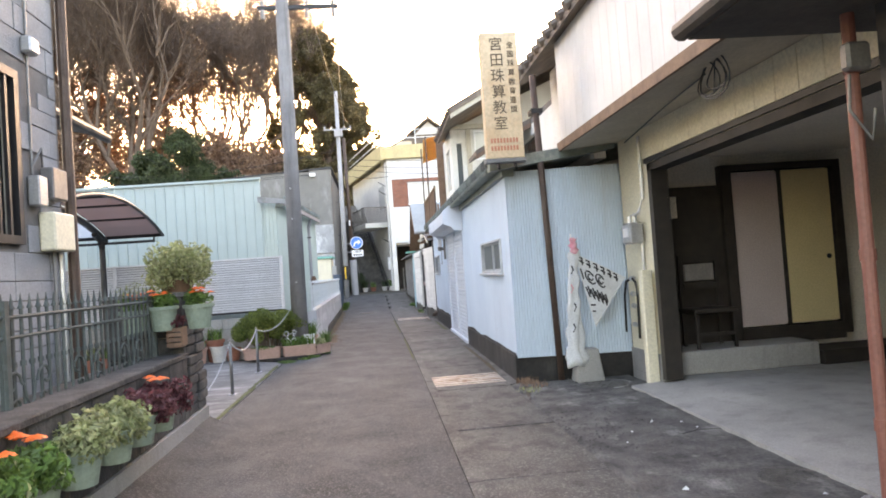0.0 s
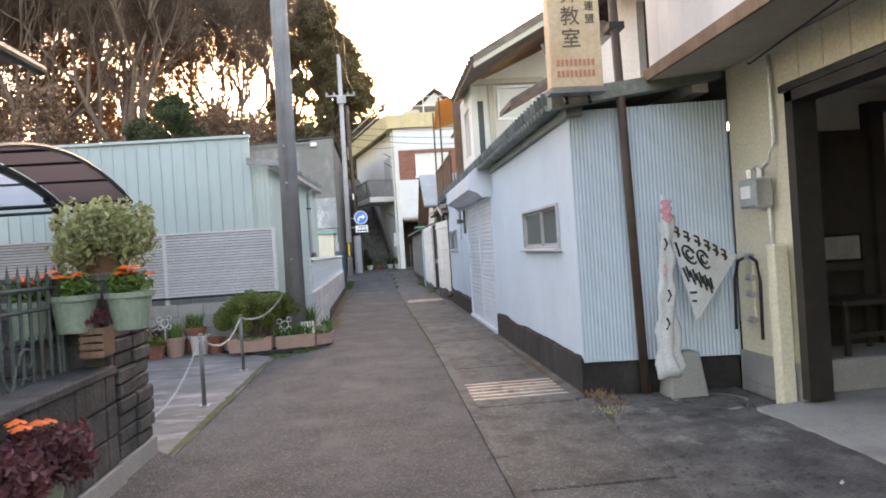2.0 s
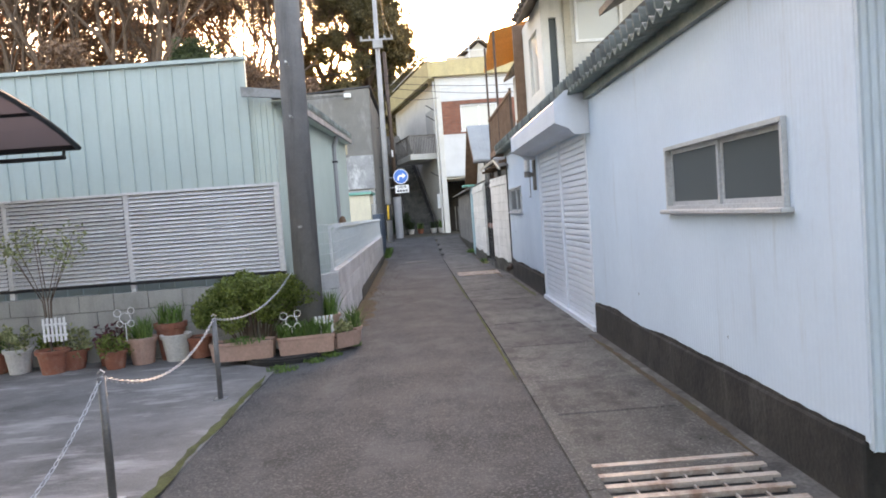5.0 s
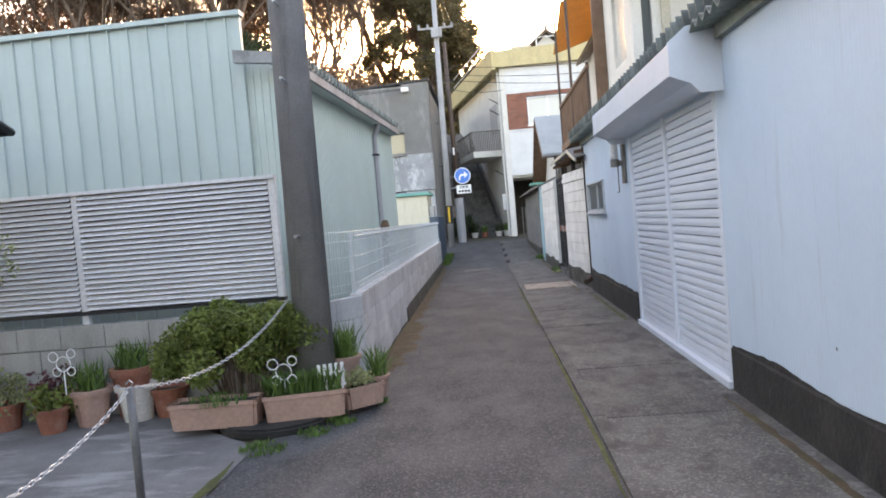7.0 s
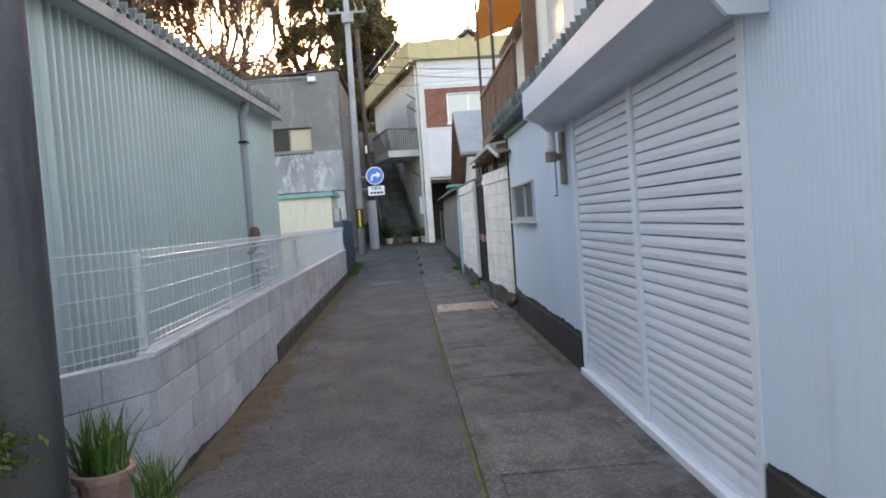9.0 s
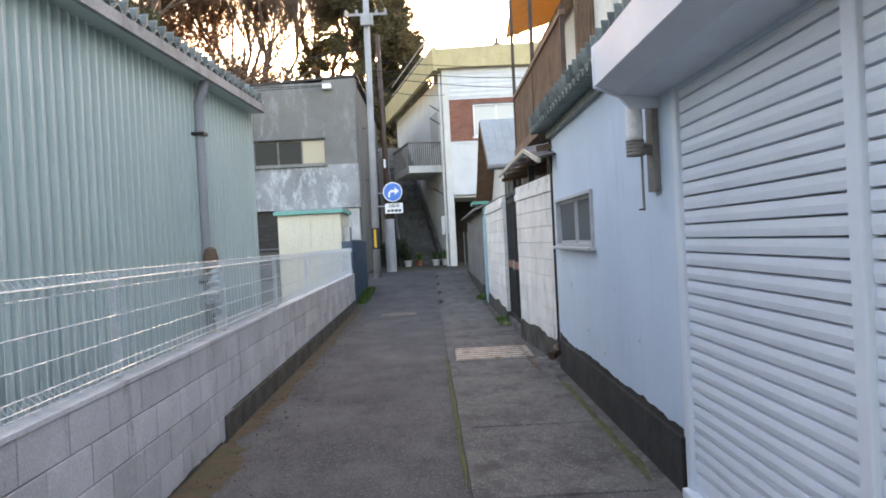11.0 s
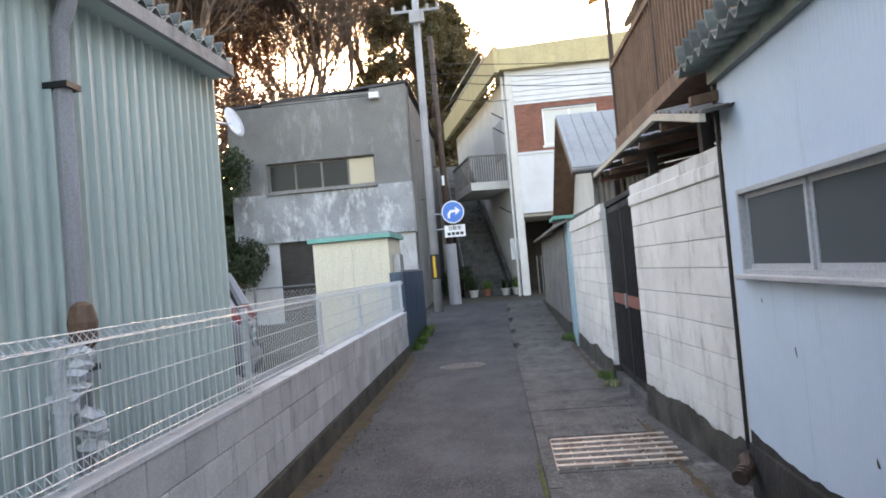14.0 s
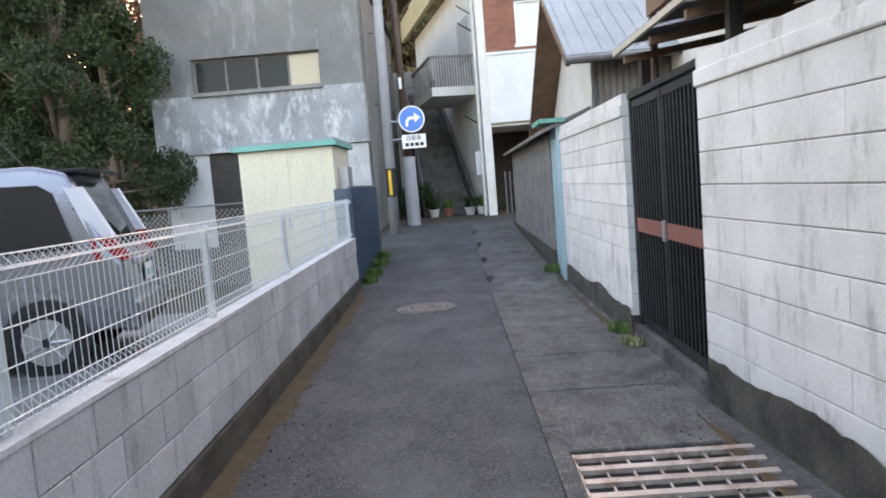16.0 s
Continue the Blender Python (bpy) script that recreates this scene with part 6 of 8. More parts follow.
def balcony():
    b = thing("balcony", 2.4, 21.9, 2.62, "rust-brown timber balcony with a slatted rail and orange awning", "balcony")
    x, y0, y1 = 1.88, 19.4, 24.0
    part("floor", B(x, 3.09, y0, y1, 2.88, 2.96), brown_wood, b)
    part("edge_beam", B(x - 0.04, x, y0, y1, 2.84, 2.98), brown_wood, b)
    n = 44
    for k in range(n):
        y = y0 + (y1 - y0) * (k + 0.5) / n
        part("slat", B(x - 0.01, x + 0.01, y - 0.02, y + 0.02, 2.98, 3.84), brown_wood, b)
    for k in range(12):
        xx = x + 0.08 + 0.1 * k
        part("slat", B(xx - 0.03, xx + 0.03, y1 - 0.02, y1, 2.98, 3.84), brown_wood, b)
    part("handrail", B(x - 0.03, x + 0.03, y0, y1, 3.84, 3.90), brown_wood, b)
    for y in (19.45, 21.7, 23.95):
        part("post", B(x - 0.025, x + 0.025, y - 0.025, y + 0.025, 2.84, 3.95 if y < 21 else 5.84), brown_metal, b)
    part("leg", T([(x, 23.95, 0.0), (x, 23.95, 2.86)], 0.035, 8), brown_metal, b)
    vs, fs = [], []
    m = 30
    for i in range(m * 4 + 1):
        y = 22.4 + (27.3 - 22.4) * i / (m * 4)
        hh = 0.02 * math.cos(2 * math.pi * i / 4)
        for xx, z in ((1.86 + 0.06 * (y - 22.4), 5.86), (3.3, 6.2)):
            vs += [(xx, y, z + hh), (xx, y, z + hh - 0.008)]
    for i in range(m * 4):
        a = 4 * i
        fs += [(a, a + 2, a + 6, a + 4), (a + 1, a + 5, a + 7, a + 3), (a, a + 4, a + 5, a + 1)]
    raw("awning", vs, fs, awning_orange, b, "sunlit orange corrugated awning")


balcony()


def gate_canopy():
    c = thing("gate_canopy", 1.9, 22.0, 2.2, "patched corrugated lean-to roof over the gate", "canopy")
    def drop(y):
        return 0.09 - 0.26 * max(0.0, min(1.0, (20.6 - y) / 1.2))
    y = 19.42
    for k in range(6):
        for wd, mt, nm in ((0.60, grey_wood, "sheet"), (0.17, clear_panel, "translucent_strip")):
            n = int(wd / 0.0285)
            vs, fs = [], []
            for i in range(n + 1):
                yy = y + wd * i / n
                hh = 0.012 * math.cos(math.pi * i / 2)
                for xx, z in ((1.56, 2.50), (2.9, 2.68)):
                    z += drop(yy)
                    vs += [(xx, yy, z + hh), (xx, yy, z + hh - 0.006)]
            for i in range(n):
                a = 4 * i
                fs += [(a, a + 2, a + 6, a + 4), (a + 1, a + 5, a + 7, a + 3), (a, a + 4, a + 5, a + 1)]
            raw(nm, vs, fs, mt, c, "grey corrugated sheet" if nm == "sheet" else "pale translucent corrugated strip")
            y += wd
    for a, b in ((19.42, 20.6), (20.6, 24.05)):
        bm = B(1.54, 1.575, a, b, 2.44, 2.488)
        for v in bm.verts:
            v.co.z += drop(v.co.y)
        part("edge_board", bm, soffit, c, "yellowed edge board")
    for k in range(6):
        y = 19.7 + 0.82 * k
        part("rafter", PR([(1.58, 2.43), (2.9, 2.61), (2.9, 2.67), (1.58, 2.49)], "y", y, y + 0.05), brown_wood, c)
    for y in (20.3, 22.05, 24.1):
        part("post", B(1.80, 1.88, y, y + 0.08, 0.0, 2.50), dark_wood, c)


gate_canopy()


# ---- plants ----
def leaves(centres, n, size, rnd, flat=0.0):
    """Small bent leaves scattered in clumps (x, y, z, radius)."""
    vs, fs = [], []
    tot = sum(c[3] ** 2 for c in centres)
    for cx, cy, cz, r in centres:
        for _ in range(max(3, int(n * r * r / tot))):
            u = Vector((rnd.gauss(0, 1), rnd.gauss(0, 1), rnd.gauss(0, 1))).normalized()
            p = Vector((cx, cy, cz)) + u * r * (0.55 + 0.5 * rnd.random())
            a = Vector((rnd.gauss(0, 1), rnd.gauss(0, 1), rnd.gauss(0, 1) * (1 - flat))).normalized()
            b = a.cross(Vector((rnd.gauss(0, 1), rnd.gauss(0, 1), rnd.gauss(0, 1)))).normalized()
            s = size * rnd.uniform(0.6, 1.3)
            c = a.cross(b) * s * 0.18
            k = len(vs)
            vs += [p - a * s * 0.5, p + b * s * 0.28 + c, p + a * s * 0.5, p - b * s * 0.28 + c]
            fs += [(k, k + 1, k + 2), (k, k + 2, k + 3)]
    return vs, fs


def branch(bm, p, d, length, r, depth, rnd, tips, spread, up=0.12):
    pts = [p]
    q, dd = Vector(p), Vector(d)
    n = 4
    for _ in range(n):
        dd = (dd + Vector((rnd.uniform(-1, 1), rnd.uniform(-1, 1), rnd.uniform(-0.5, 1))) * 0.16 + Vector((0, 0, up))).normalized()
        q = q + dd * length / n
        pts.append(q.copy())
    tube(bm, pts, r, 6 if depth > 2 else 4 if depth > 0 else 3, r * 0.55, caps=False)
    if depth == 0:
        tips.append(pts[-1])
        tips.append(pts[2])
        return
    k = rnd.choice((3, 4)) if depth > 1 else 4
    for i in range(k):
        a = 2 * math.pi * (i + rnd.random()) / k
        side = dd.cross(Vector((math.cos(a), math.sin(a), 0.3))).normalized()
        nd = (dd + side * spread * rnd.uniform(0.7, 1.3)).normalized()
        branch(bm, pts[-1] if i < 2 else pts[rnd.choice((2, 3))], nd, length * rnd.uniform(0.62, 0.82), r * 0.56, depth - 1, rnd, tips, spread, up)


def bare_tree(x, y, height, seed, lean=(0, 0), leafy=900, leaf=leaf_brown, depth=5):
    rnd = random.Random(seed)
    z = hill(x, y) - 0.3
    t = thing("tree", x, y, z, "tall bare deciduous tree with a few dry brown leaves", "tree", "trees on the slope")
    bm, tips = bmesh.new(), []
    trunk = height * 0.28
    tube(bm, [(x, y, z), (x + lean[0] * 0.4, y, z + trunk * 0.5), (x + lean[0], y + lean[1], z + trunk)], height * 0.020, 8, height * 0.015)
    for i in range(4):
        a = 2 * math.pi * i / 4 + rnd.random()
        branch(bm, Vector((x + lean[0], y + lean[1], z + trunk * rnd.uniform(0.8, 1))), Vector((math.cos(a) * 0.5, math.sin(a) * 0.5, 1)).normalized(), height * 0.27, height * 0.010, depth - 1, rnd, tips, 0.62)
    part("trunk", bm, bark, t, "dark bare trunk and branches", smooth=True)
    # fine twigs
    tw = bmesh.new()
    for p in tips:
        for _ in range(6):
            d = Vector((rnd.gauss(0, 0.8), rnd.gauss(0, 0.8), rnd.uniform(0, 1.2))).normalized()
            m = p + d * rnd.uniform(0.5, 1.0) + Vector((0, 0, 0.1))
            tube(tw, [p, m, m + (d + Vector((rnd.gauss(0, 0.5), 0, 0.4))) * 0.7], 0.014, 3, 0.006, caps=False)
    part("twig", tw, bark, t)
    if leafy:
        vs, fs = leaves([(*p, 1.0) for p in rnd.sample(tips, min(len(tips), leafy // 4))], int(leafy * 3.2), 0.13, rnd)
        raw("crown", vs, fs, leaf, t, "sparse dry foliage")
    return t


def evergreen(x, y, z, clumps, trunk, n, size, label, seed, leaf=leaf_dark):
    rnd = random.Random(seed)
    t = thing("tree", x, y, z, label, "tree", "trees on the slope")
    bm = bmesh.new()
    top = max(c[2] for c in clumps)
    tube(bm, [(x, y, z - 0.3), (x + 0.2, y, z + (top - z) * 0.5), (x, y, top)], trunk, 8, trunk * 0.2)
    for cx, cy, cz, r in clumps:
        h = z + (cz - z) * 0.62
        tube(bm, [(x, y, h), ((x + cx) / 2, (y + cy) / 2, (h + cz) / 2 + 0.3), (cx, cy, cz)], trunk * 0.3, 5, trunk * 0.06)
    part("trunk", bm, bark, t, smooth=True)
    sub = []
    for cx, cy, cz, r in clumps:
        for _ in range(9):
            u = Vector((rnd.gauss(0, 1), rnd.gauss(0, 1), rnd.gauss(0, 1))).normalized() * r * rnd.uniform(0.2, 0.85)
            sub.append((cx + u.x, cy + u.y, cz + u.z * 0.8, r * rnd.uniform(0.25, 0.45)))
    vs, fs = leaves(sub, n, size, rnd)
    raw("crown", vs, fs, leaf, t, "dense dark evergreen foliage")
    return t


def cloud(cx, cy, z0, z1, rx, n, seed, r=(1.2, 2.2), shape=0.6):
    rnd = random.Random(seed)
    out = []
    for i in range(n):
        u = (i + 0.5) / n
        w = rx * math.sin(math.pi * (0.12 + 0.85 * u) ** shape)
        a = rnd.uniform(0, 6.28)
        q = w * math.sqrt(rnd.random())
        out.append((cx + q * math.cos(a), cy + q * math.sin(a), z0 + (z1 - z0) * u, rnd.uniform(*r)))
    return out


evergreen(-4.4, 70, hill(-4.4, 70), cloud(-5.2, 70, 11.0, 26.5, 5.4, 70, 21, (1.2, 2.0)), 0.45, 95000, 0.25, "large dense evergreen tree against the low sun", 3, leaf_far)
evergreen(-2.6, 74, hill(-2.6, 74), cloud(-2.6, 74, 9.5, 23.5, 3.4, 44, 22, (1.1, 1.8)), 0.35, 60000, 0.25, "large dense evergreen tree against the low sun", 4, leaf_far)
evergreen(-14.5, 47, hill(-14.5, 47), cloud(-14.5, 47, 3.5, 10.0, 4.2, 26, 23, (1.0, 1.7)), 0.3, 16000, 0.30, "broad dark evergreen behind the sheds", 5)
evergreen(-10.5, 50, hill(-10.5, 50), cloud(-10.8, 50, 3.5, 9.0, 3.0, 18, 24, (0.9, 1.5)), 0.25, 10000, 0.30, "broad dark evergreen behind the sheds", 6)
evergreen(-8.9, 33.5, 0, cloud(-8.9, 33.5, 1.6, 8.8, 2.4, 46, 25, (0.7, 1.1)), 0.22, 62000, 0.11, "tall dark evergreen hedge tree beside the parked car", 7)
evergreen(-22.5, 50, hill(-22.5, 50), cloud(-22.5, 50, 3.0, 13.5, 5.0, 26, 26, (1.1, 1.9)), 0.3, 9000, 0.32, "russet tree with dense dry foliage", 8, leaf_brown)
# added understorey: closes the gap under the crowns against the low sun
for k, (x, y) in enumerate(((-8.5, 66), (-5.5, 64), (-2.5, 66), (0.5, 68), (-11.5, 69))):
    evergreen(x, y, hill(x, y), cloud(x, y, hill(x, y) + 0.8, 12.6, 2.4, 18, 60 + k, (1.0, 1.5)), 0.2, 9000, 0.36, "dense understorey tree added on the slope to block the low sun", 70 + k, leaf_far)
evergreen(4.5, 84, hill(4.5, 84), cloud(4.5, 84, 7, 12.5, 6.0, 20, 27, (1.6, 2.4)), 0.35, 9000, 0.5, "far tree on the ridge", 9)
for x, y, hgt, sd, ln, lf in ((-18.5, 54, 27, 31, (0.4, 0), 500), (-25.5, 55, 25, 32, (-0.5, 0), 1100), (-11.5, 64, 22, 33, (-0.6, 0), 1200), (-9.0, 72, 25, 34, (0.8, 0), 1600), (-31, 60, 24, 35, (0.3, 0), 1000), (-16.0, 70, 21, 36, (0.2, 0), 1200), (-21, 66, 22, 37, (0.4, 0), 1000)):
    bare_tree(x, y, hgt, sd, ln, lf)


def far_woods():
    rnd = random.Random(88)
    cs = []
    for _ in range(900):
        x, y = rnd.uniform(-46, -9), rnd.uniform(58, 74)
        u = x / y
        top = 27 if u < -0.30 else 23 if u < -0.235 else 14
        z = 7 + (top - 7) * rnd.random() ** 1.1
        cs.append((x, y, z, rnd.uniform(0.6, 1.5)))
    vs, fs = leaves(cs, 170000, 0.32, rnd)
    tagged(raw("woods", vs, fs, leaf_brown), "hazy russet woodland on the far slope", "woods", kind="stuff")
    bm = bmesh.new()
    for _ in range(70):
        x, y = rnd.uniform(-60, -8), rnd.uniform(72, 90)
        hh = rnd.uniform(9, 17)
        p = Vector((x, y, hill(x, y) - 0.3))
        tube(bm, [p, p + Vector((rnd.gauss(0, 0.4), 0, hh * 0.5)), p + Vector((rnd.gauss(0, 1), 0, hh))], 0.16, 5, 0.03, caps=False)
        for _ in range(7):
            q = p + Vector((0, 0, hh * rnd.uniform(0.4, 0.9)))
            d = Vector((rnd.gauss(0, 1), rnd.gauss(0, 1), rnd.uniform(0.6, 1.6))).normalized() * rnd.uniform(2, 4.5)
            tube(bm, [q, q + d * 0.5 + Vector((0, 0, 0.2)), q + d], 0.05, 4, 0.012, caps=False)
    tagged(part("far_trunks", bm, bark), "thin bare trunks on the far slope", "woods", kind="stuff")


far_woods()


def plant(parent, x, y, z, r, n, size, leaf, seed, name="foliage", squash=0.7, label=""):
    rnd = random.Random(seed)
    cs = []
    for _ in range(18):
        a, q = rnd.uniform(0, 6.28), r * 0.75 * math.sqrt(rnd.random())
        cs.append((x + q * math.cos(a), y + q * math.sin(a), z + r * rnd.uniform(0, 0.8) * squash, r * rnd.uniform(0.25, 0.42)))
    vs, fs = leaves(cs, n, size, rnd)
    return raw(name, vs, fs, leaf, parent, label)


def blades(parent, x, y, z, r, h, n, leaf, seed, name="foliage", wide=0.012):
    rnd = random.Random(seed)
    vs, fs = [], []
    for _ in range(n):
        a, q = rnd.uniform(0, 6.28), r * math.sqrt(rnd.random())
        p = Vector((x + q * math.cos(a), y + q * math.sin(a), z))
        d = Vector((rnd.gauss(0, 0.25), rnd.gauss(0, 0.25), 1)).normalized()
        s = Vector((math.cos(a + 1), math.sin(a + 1), 0)) * wide * 0.5
        hh = h * rnd.uniform(0.6, 1.1)
        m = p + d * hh * 0.6
        e = p + d * hh + Vector((d.x, d.y, 0)) * hh * 0.4
        k = len(vs)
        vs += [p - s, p + s, m + s, m - s, e]
        fs += [(k, k + 1, k + 2, k + 3), (k + 3, k + 2, k + 4)]
    return raw(name, vs, fs, leaf, parent)


def flowers(parent, x, y, z, r, n, seed):
    rnd = random.Random(seed)
    for i in range(n):
        bm = bmesh.new()
        cx, cy, cz = x + rnd.gauss(0, r), y + rnd.gauss(0, r), z + rnd.uniform(0, 0.05)
        for k in range(16):
            a = k * 2.4
            q = 0.006 + 0.0022 * k
            m = Matrix.Translation((cx + q * math.cos(a), cy + q * math.sin(a), cz + 0.022 - q * 0.4)) @ Matrix.Rotation(a, 4, "Z") @ Matrix.Rotation(0.5, 4, "Y")
            vs = [bm.verts.new(m @ Vector(p)) for p in ((-0.012, -0.010, 0), (0.014, -0.012, 0.004), (0.014, 0.012, 0.004), (-0.012, 0.010, 0))]
            bm.faces.new(vs)
        part("blossom", bm, petal_orange, parent, "bright orange blossom")


# ---- poles and wires ----
def utility_pole():
    p = thing("utility_pole", -1.45, 12.72, 0, "thick dark grey concrete utility pole", "pole")
    part("shaft", T([(-1.47, 12.72, -0.1), (-1.41, 12.72, 9.2)], 0.155, 20, 0.115), pole_concrete, p, smooth=True)
    part("cross_arm", B(-1.9, -0.35, 12.68, 12.76, 6.72, 6.79), dark_metal, p)
    for x in (-1.8, -0.95, -0.45):
        part("insulator", T([(x, 12.72, 6.55), (x, 12.72, 6.95)], 0.04, 8), post_grey, p)
    for z in (1.42, 2.62, 3.2):
        part("step_bolt", T([(-1.46, 12.55, z), (-1.46, 12.42, z)], 0.012, 8), steel, p)


utility_pole()


def far_pole():
    z = gz(35)
    p = thing("utility_pole", -1.60, 35, z, "pale slim concrete pole with a black and yellow band", "pole")
    part("shaft", T([(-1.60, 35.0, z - 0.1), (-1.52, 35, 11.0)], 0.13, 16, 0.09), pole_light, p, smooth=True)
    b = part("warning_band", T([(-1.60, 35, z + 0.95), (-1.593, 35, z + 1.65)], 0.134, 16), black_plastic, p, "black and yellow warning band")
    part("stripe", B(-1.64, -1.57, 34.858, 34.872, z + 1.0, z + 1.6), yellow_paint, b)
    part("cross_arm", B(-2.25, -0.85, 34.95, 35.03, 9.0, 9.07), pole_light, p)
    for x in (-2.2, -1.85, -1.2, -0.9):
        part("insulator", T([(x, 34.99, 9.0), (x, 34.99, 9.2)], 0.045, 8), pole_light, p)
    part("switch_box", B(-1.72, -1.30, 34.74, 34.88, 8.62, 8.98, bevel=0.02), pole_light, p, "grey switch box")
    for k, zz in enumerate((2.6, 3.6, 4.5, 5.3, 6.1, 6.9, 7.6)):
        part("step_bolt", T([(-1.73 if k % 2 else -1.42, 35, zz), (-1.85 if k % 2 else -1.30, 35, zz)], 0.012, 6), dark_metal, p)
    p2 = thing("utility_pole", -1.28, 37.2, gz(37), "dark brown older pole with a pale foot", "pole")
    part("shaft", T([(-1.28, 37.2, gz(37) + 1.9), (-1.36, 37.2, 9.0)], 0.11, 14, 0.08), brown_metal, p2, smooth=True)
    part("foot", T([(-1.26, 37.2, gz(37) - 0.1), (-1.28, 37.2, gz(37) + 1.9)], 0.19, 14), pole_light, p2, "pale concrete foot")
    part("tag", B(-1.36, -1.28, 37.0, 37.03, 4.2, 4.5), white_plastic, p2, "small white tag")
    w = thing("overhead_wire", -1.5, 24, 6.7, "black overhead power wires", "wire")
    def sag(a, b, s, r=0.012):
        a, b = Vector(a), Vector(b)
        return T([a.lerp(b, k / 12) - Vector((0, 0, s * math.sin(math.pi * k / 12))) for k in range(13)], r, 5)
    for a, b, s in (((-0.95, 12.72, 6.95), (-0.9, 34.99, 9.15), 0.5), ((-0.45, 12.72, 6.95), (-1.2, 34.99, 9.15), 0.5), ((-0.95, 12.72, 6.95), (-0.5, -14, 7.2), 0.5), ((-1.52, 35, 7.2), (9, 37.5, 7.5), 0.35), ((-1.52, 35, 7.0), (9, 37.4, 7.1), 0.4), ((-1.52, 35, 7.5), (9, 37.6, 7.9), 0.3), ((-1.52, 35, 8.0), (-14, 33, 7.0), 0.5), ((-1.52, 35, 6.7), (1.0, 38.0, 6.9), 0.15)):
        part("wire", sag(a, b, s), dark_metal, w)


far_pole()


def text_mesh(body, size, mt, m, parent, name="lettering", extrude=0.003, label=""):
    cu = bpy.data.curves.new(name, "FONT")
    cu.body, cu.size, cu.extrude, cu.align_x, cu.align_y = body, size, extrude, "CENTER", "CENTER"
    cu.materials.append(mt)
    ob = new(name, cu)
    ob.parent = parent
    ob.matrix_parent_inverse = world_of(parent).inverted()
    ob.matrix_basis = m
    return tagged(ob, label)


def road_sign():
    y = 34.75
    s = thing("road_sign", -0.95, y, 2.6, "round blue arrow sign with a white plate below", "road sign")
    disc = part("disc", T([(-0.95, y, 3.15), (-0.95, y + 0.012, 3.15)], 0.32, 32), sign_blue, s, "blue disc with white rim")
    part("rim", PR([(-0.95 + r * math.cos(a), 3.15 + r * math.sin(a)) for r, aa in ((0.318, np.linspace(0, 6.2832, 33)), (0.29, np.linspace(6.2832, 0, 33))) for a in aa], "y", y - 0.006, y - 0.001), white_plastic, disc)
    arrow = [(-1.10, 2.98), (-1.04, 2.98), (-1.04, 3.08), (-1.0, 3.14), (-0.88, 3.14), (-0.88, 3.06), (-0.74, 3.18), (-0.88, 3.30), (-0.88, 3.21), (-1.02, 3.21), (-1.10, 3.11)]
    part("arrow", PR(arrow, "y", y - 0.006, y - 0.001), white_plastic, disc, "white bent arrow")
    pl = part("plate", B(-1.22, -0.64, y, y + 0.01, 2.45, 2.78), white_plastic, s, "white rectangular plate")
    text_mesh("自動車", 0.13, ink, Matrix.Translation((-0.93, y - 0.004, 2.69)) @ Matrix.Rotation(radians(90), 4, "X"), pl)
    for k in range(4):
        part("print_bar", B(-1.15 + 0.12 * k, -1.06 + 0.12 * k, y - 0.004, y - 0.001, 2.50, 2.58), ink, pl)
    part("bracket", T([(-0.95, y + 0.02, 3.1), (-1.55, 35.0, 3.15)], 0.02, 6), steel, s)
    part("bracket", T([(-0.95, y + 0.02, 2.7), (-1.55, 35.0, 2.7)], 0.02, 6), steel, s)


road_sign()


def signboard():
    s = thing("signboard", 1.67, 7.15, 2.7, "tall yellowed sign board with black lettering on the shed roof", "sign")
    part("board", B(1.45, 1.89, 7.08, 7.24, 2.70, 4.18, bevel=0.01), sign_board, s)
    part("frame", B(1.43, 1.91, 7.07, 7.25, 2.66, 2.70), post_grey, s)
    part("bracket", T([(1.6, 7.2, 2.6), (1.6, 7.9, 3.3)], 0.02, 6), dark_metal, s)
    part("bracket", T([(1.8, 7.2, 2.6), (1.8, 7.9, 3.3)], 0.02, 6), dark_metal, s)
    rot = Matrix.Rotation(radians(90), 4, "X")
    for k, ch in enumerate("宮田珠算教室"):
        text_mesh(ch, 0.17, sign_ink, Matrix.Translation((1.635, 7.076, 4.03 - 0.186 * k)) @ rot, s)
    for k, ch in enumerate("全国珠算教育連盟"):
        text_mesh(ch, 0.085, sign_ink, Matrix.Translation((1.80, 7.076, 4.02 - 0.108 * k)) @ rot, s)
    for z in (2.88, 2.79):
        for k in range(9):
            part("print_bar", B(1.50 + 0.037 * k, 1.525 + 0.037 * k, 7.076, 7.08, z, z + 0.055), red_print, s)


signboard()


# ---- things by the shed front ----
def front_pole():
    p = thing("pipe_post", 2.2, 7.46, 0, "rust-brown steel post in front of the shed", "post")
    part("shaft", T([(2.22, 7.44, -0.02), (2.13, 7.44, 3.75)], 0.04, 12), brown_metal, p, smooth=True)
    part("clamp", B(2.08, 2.22, 7.40, 7.60, 3.28, 3.34), dark_metal, p)


front_pole()


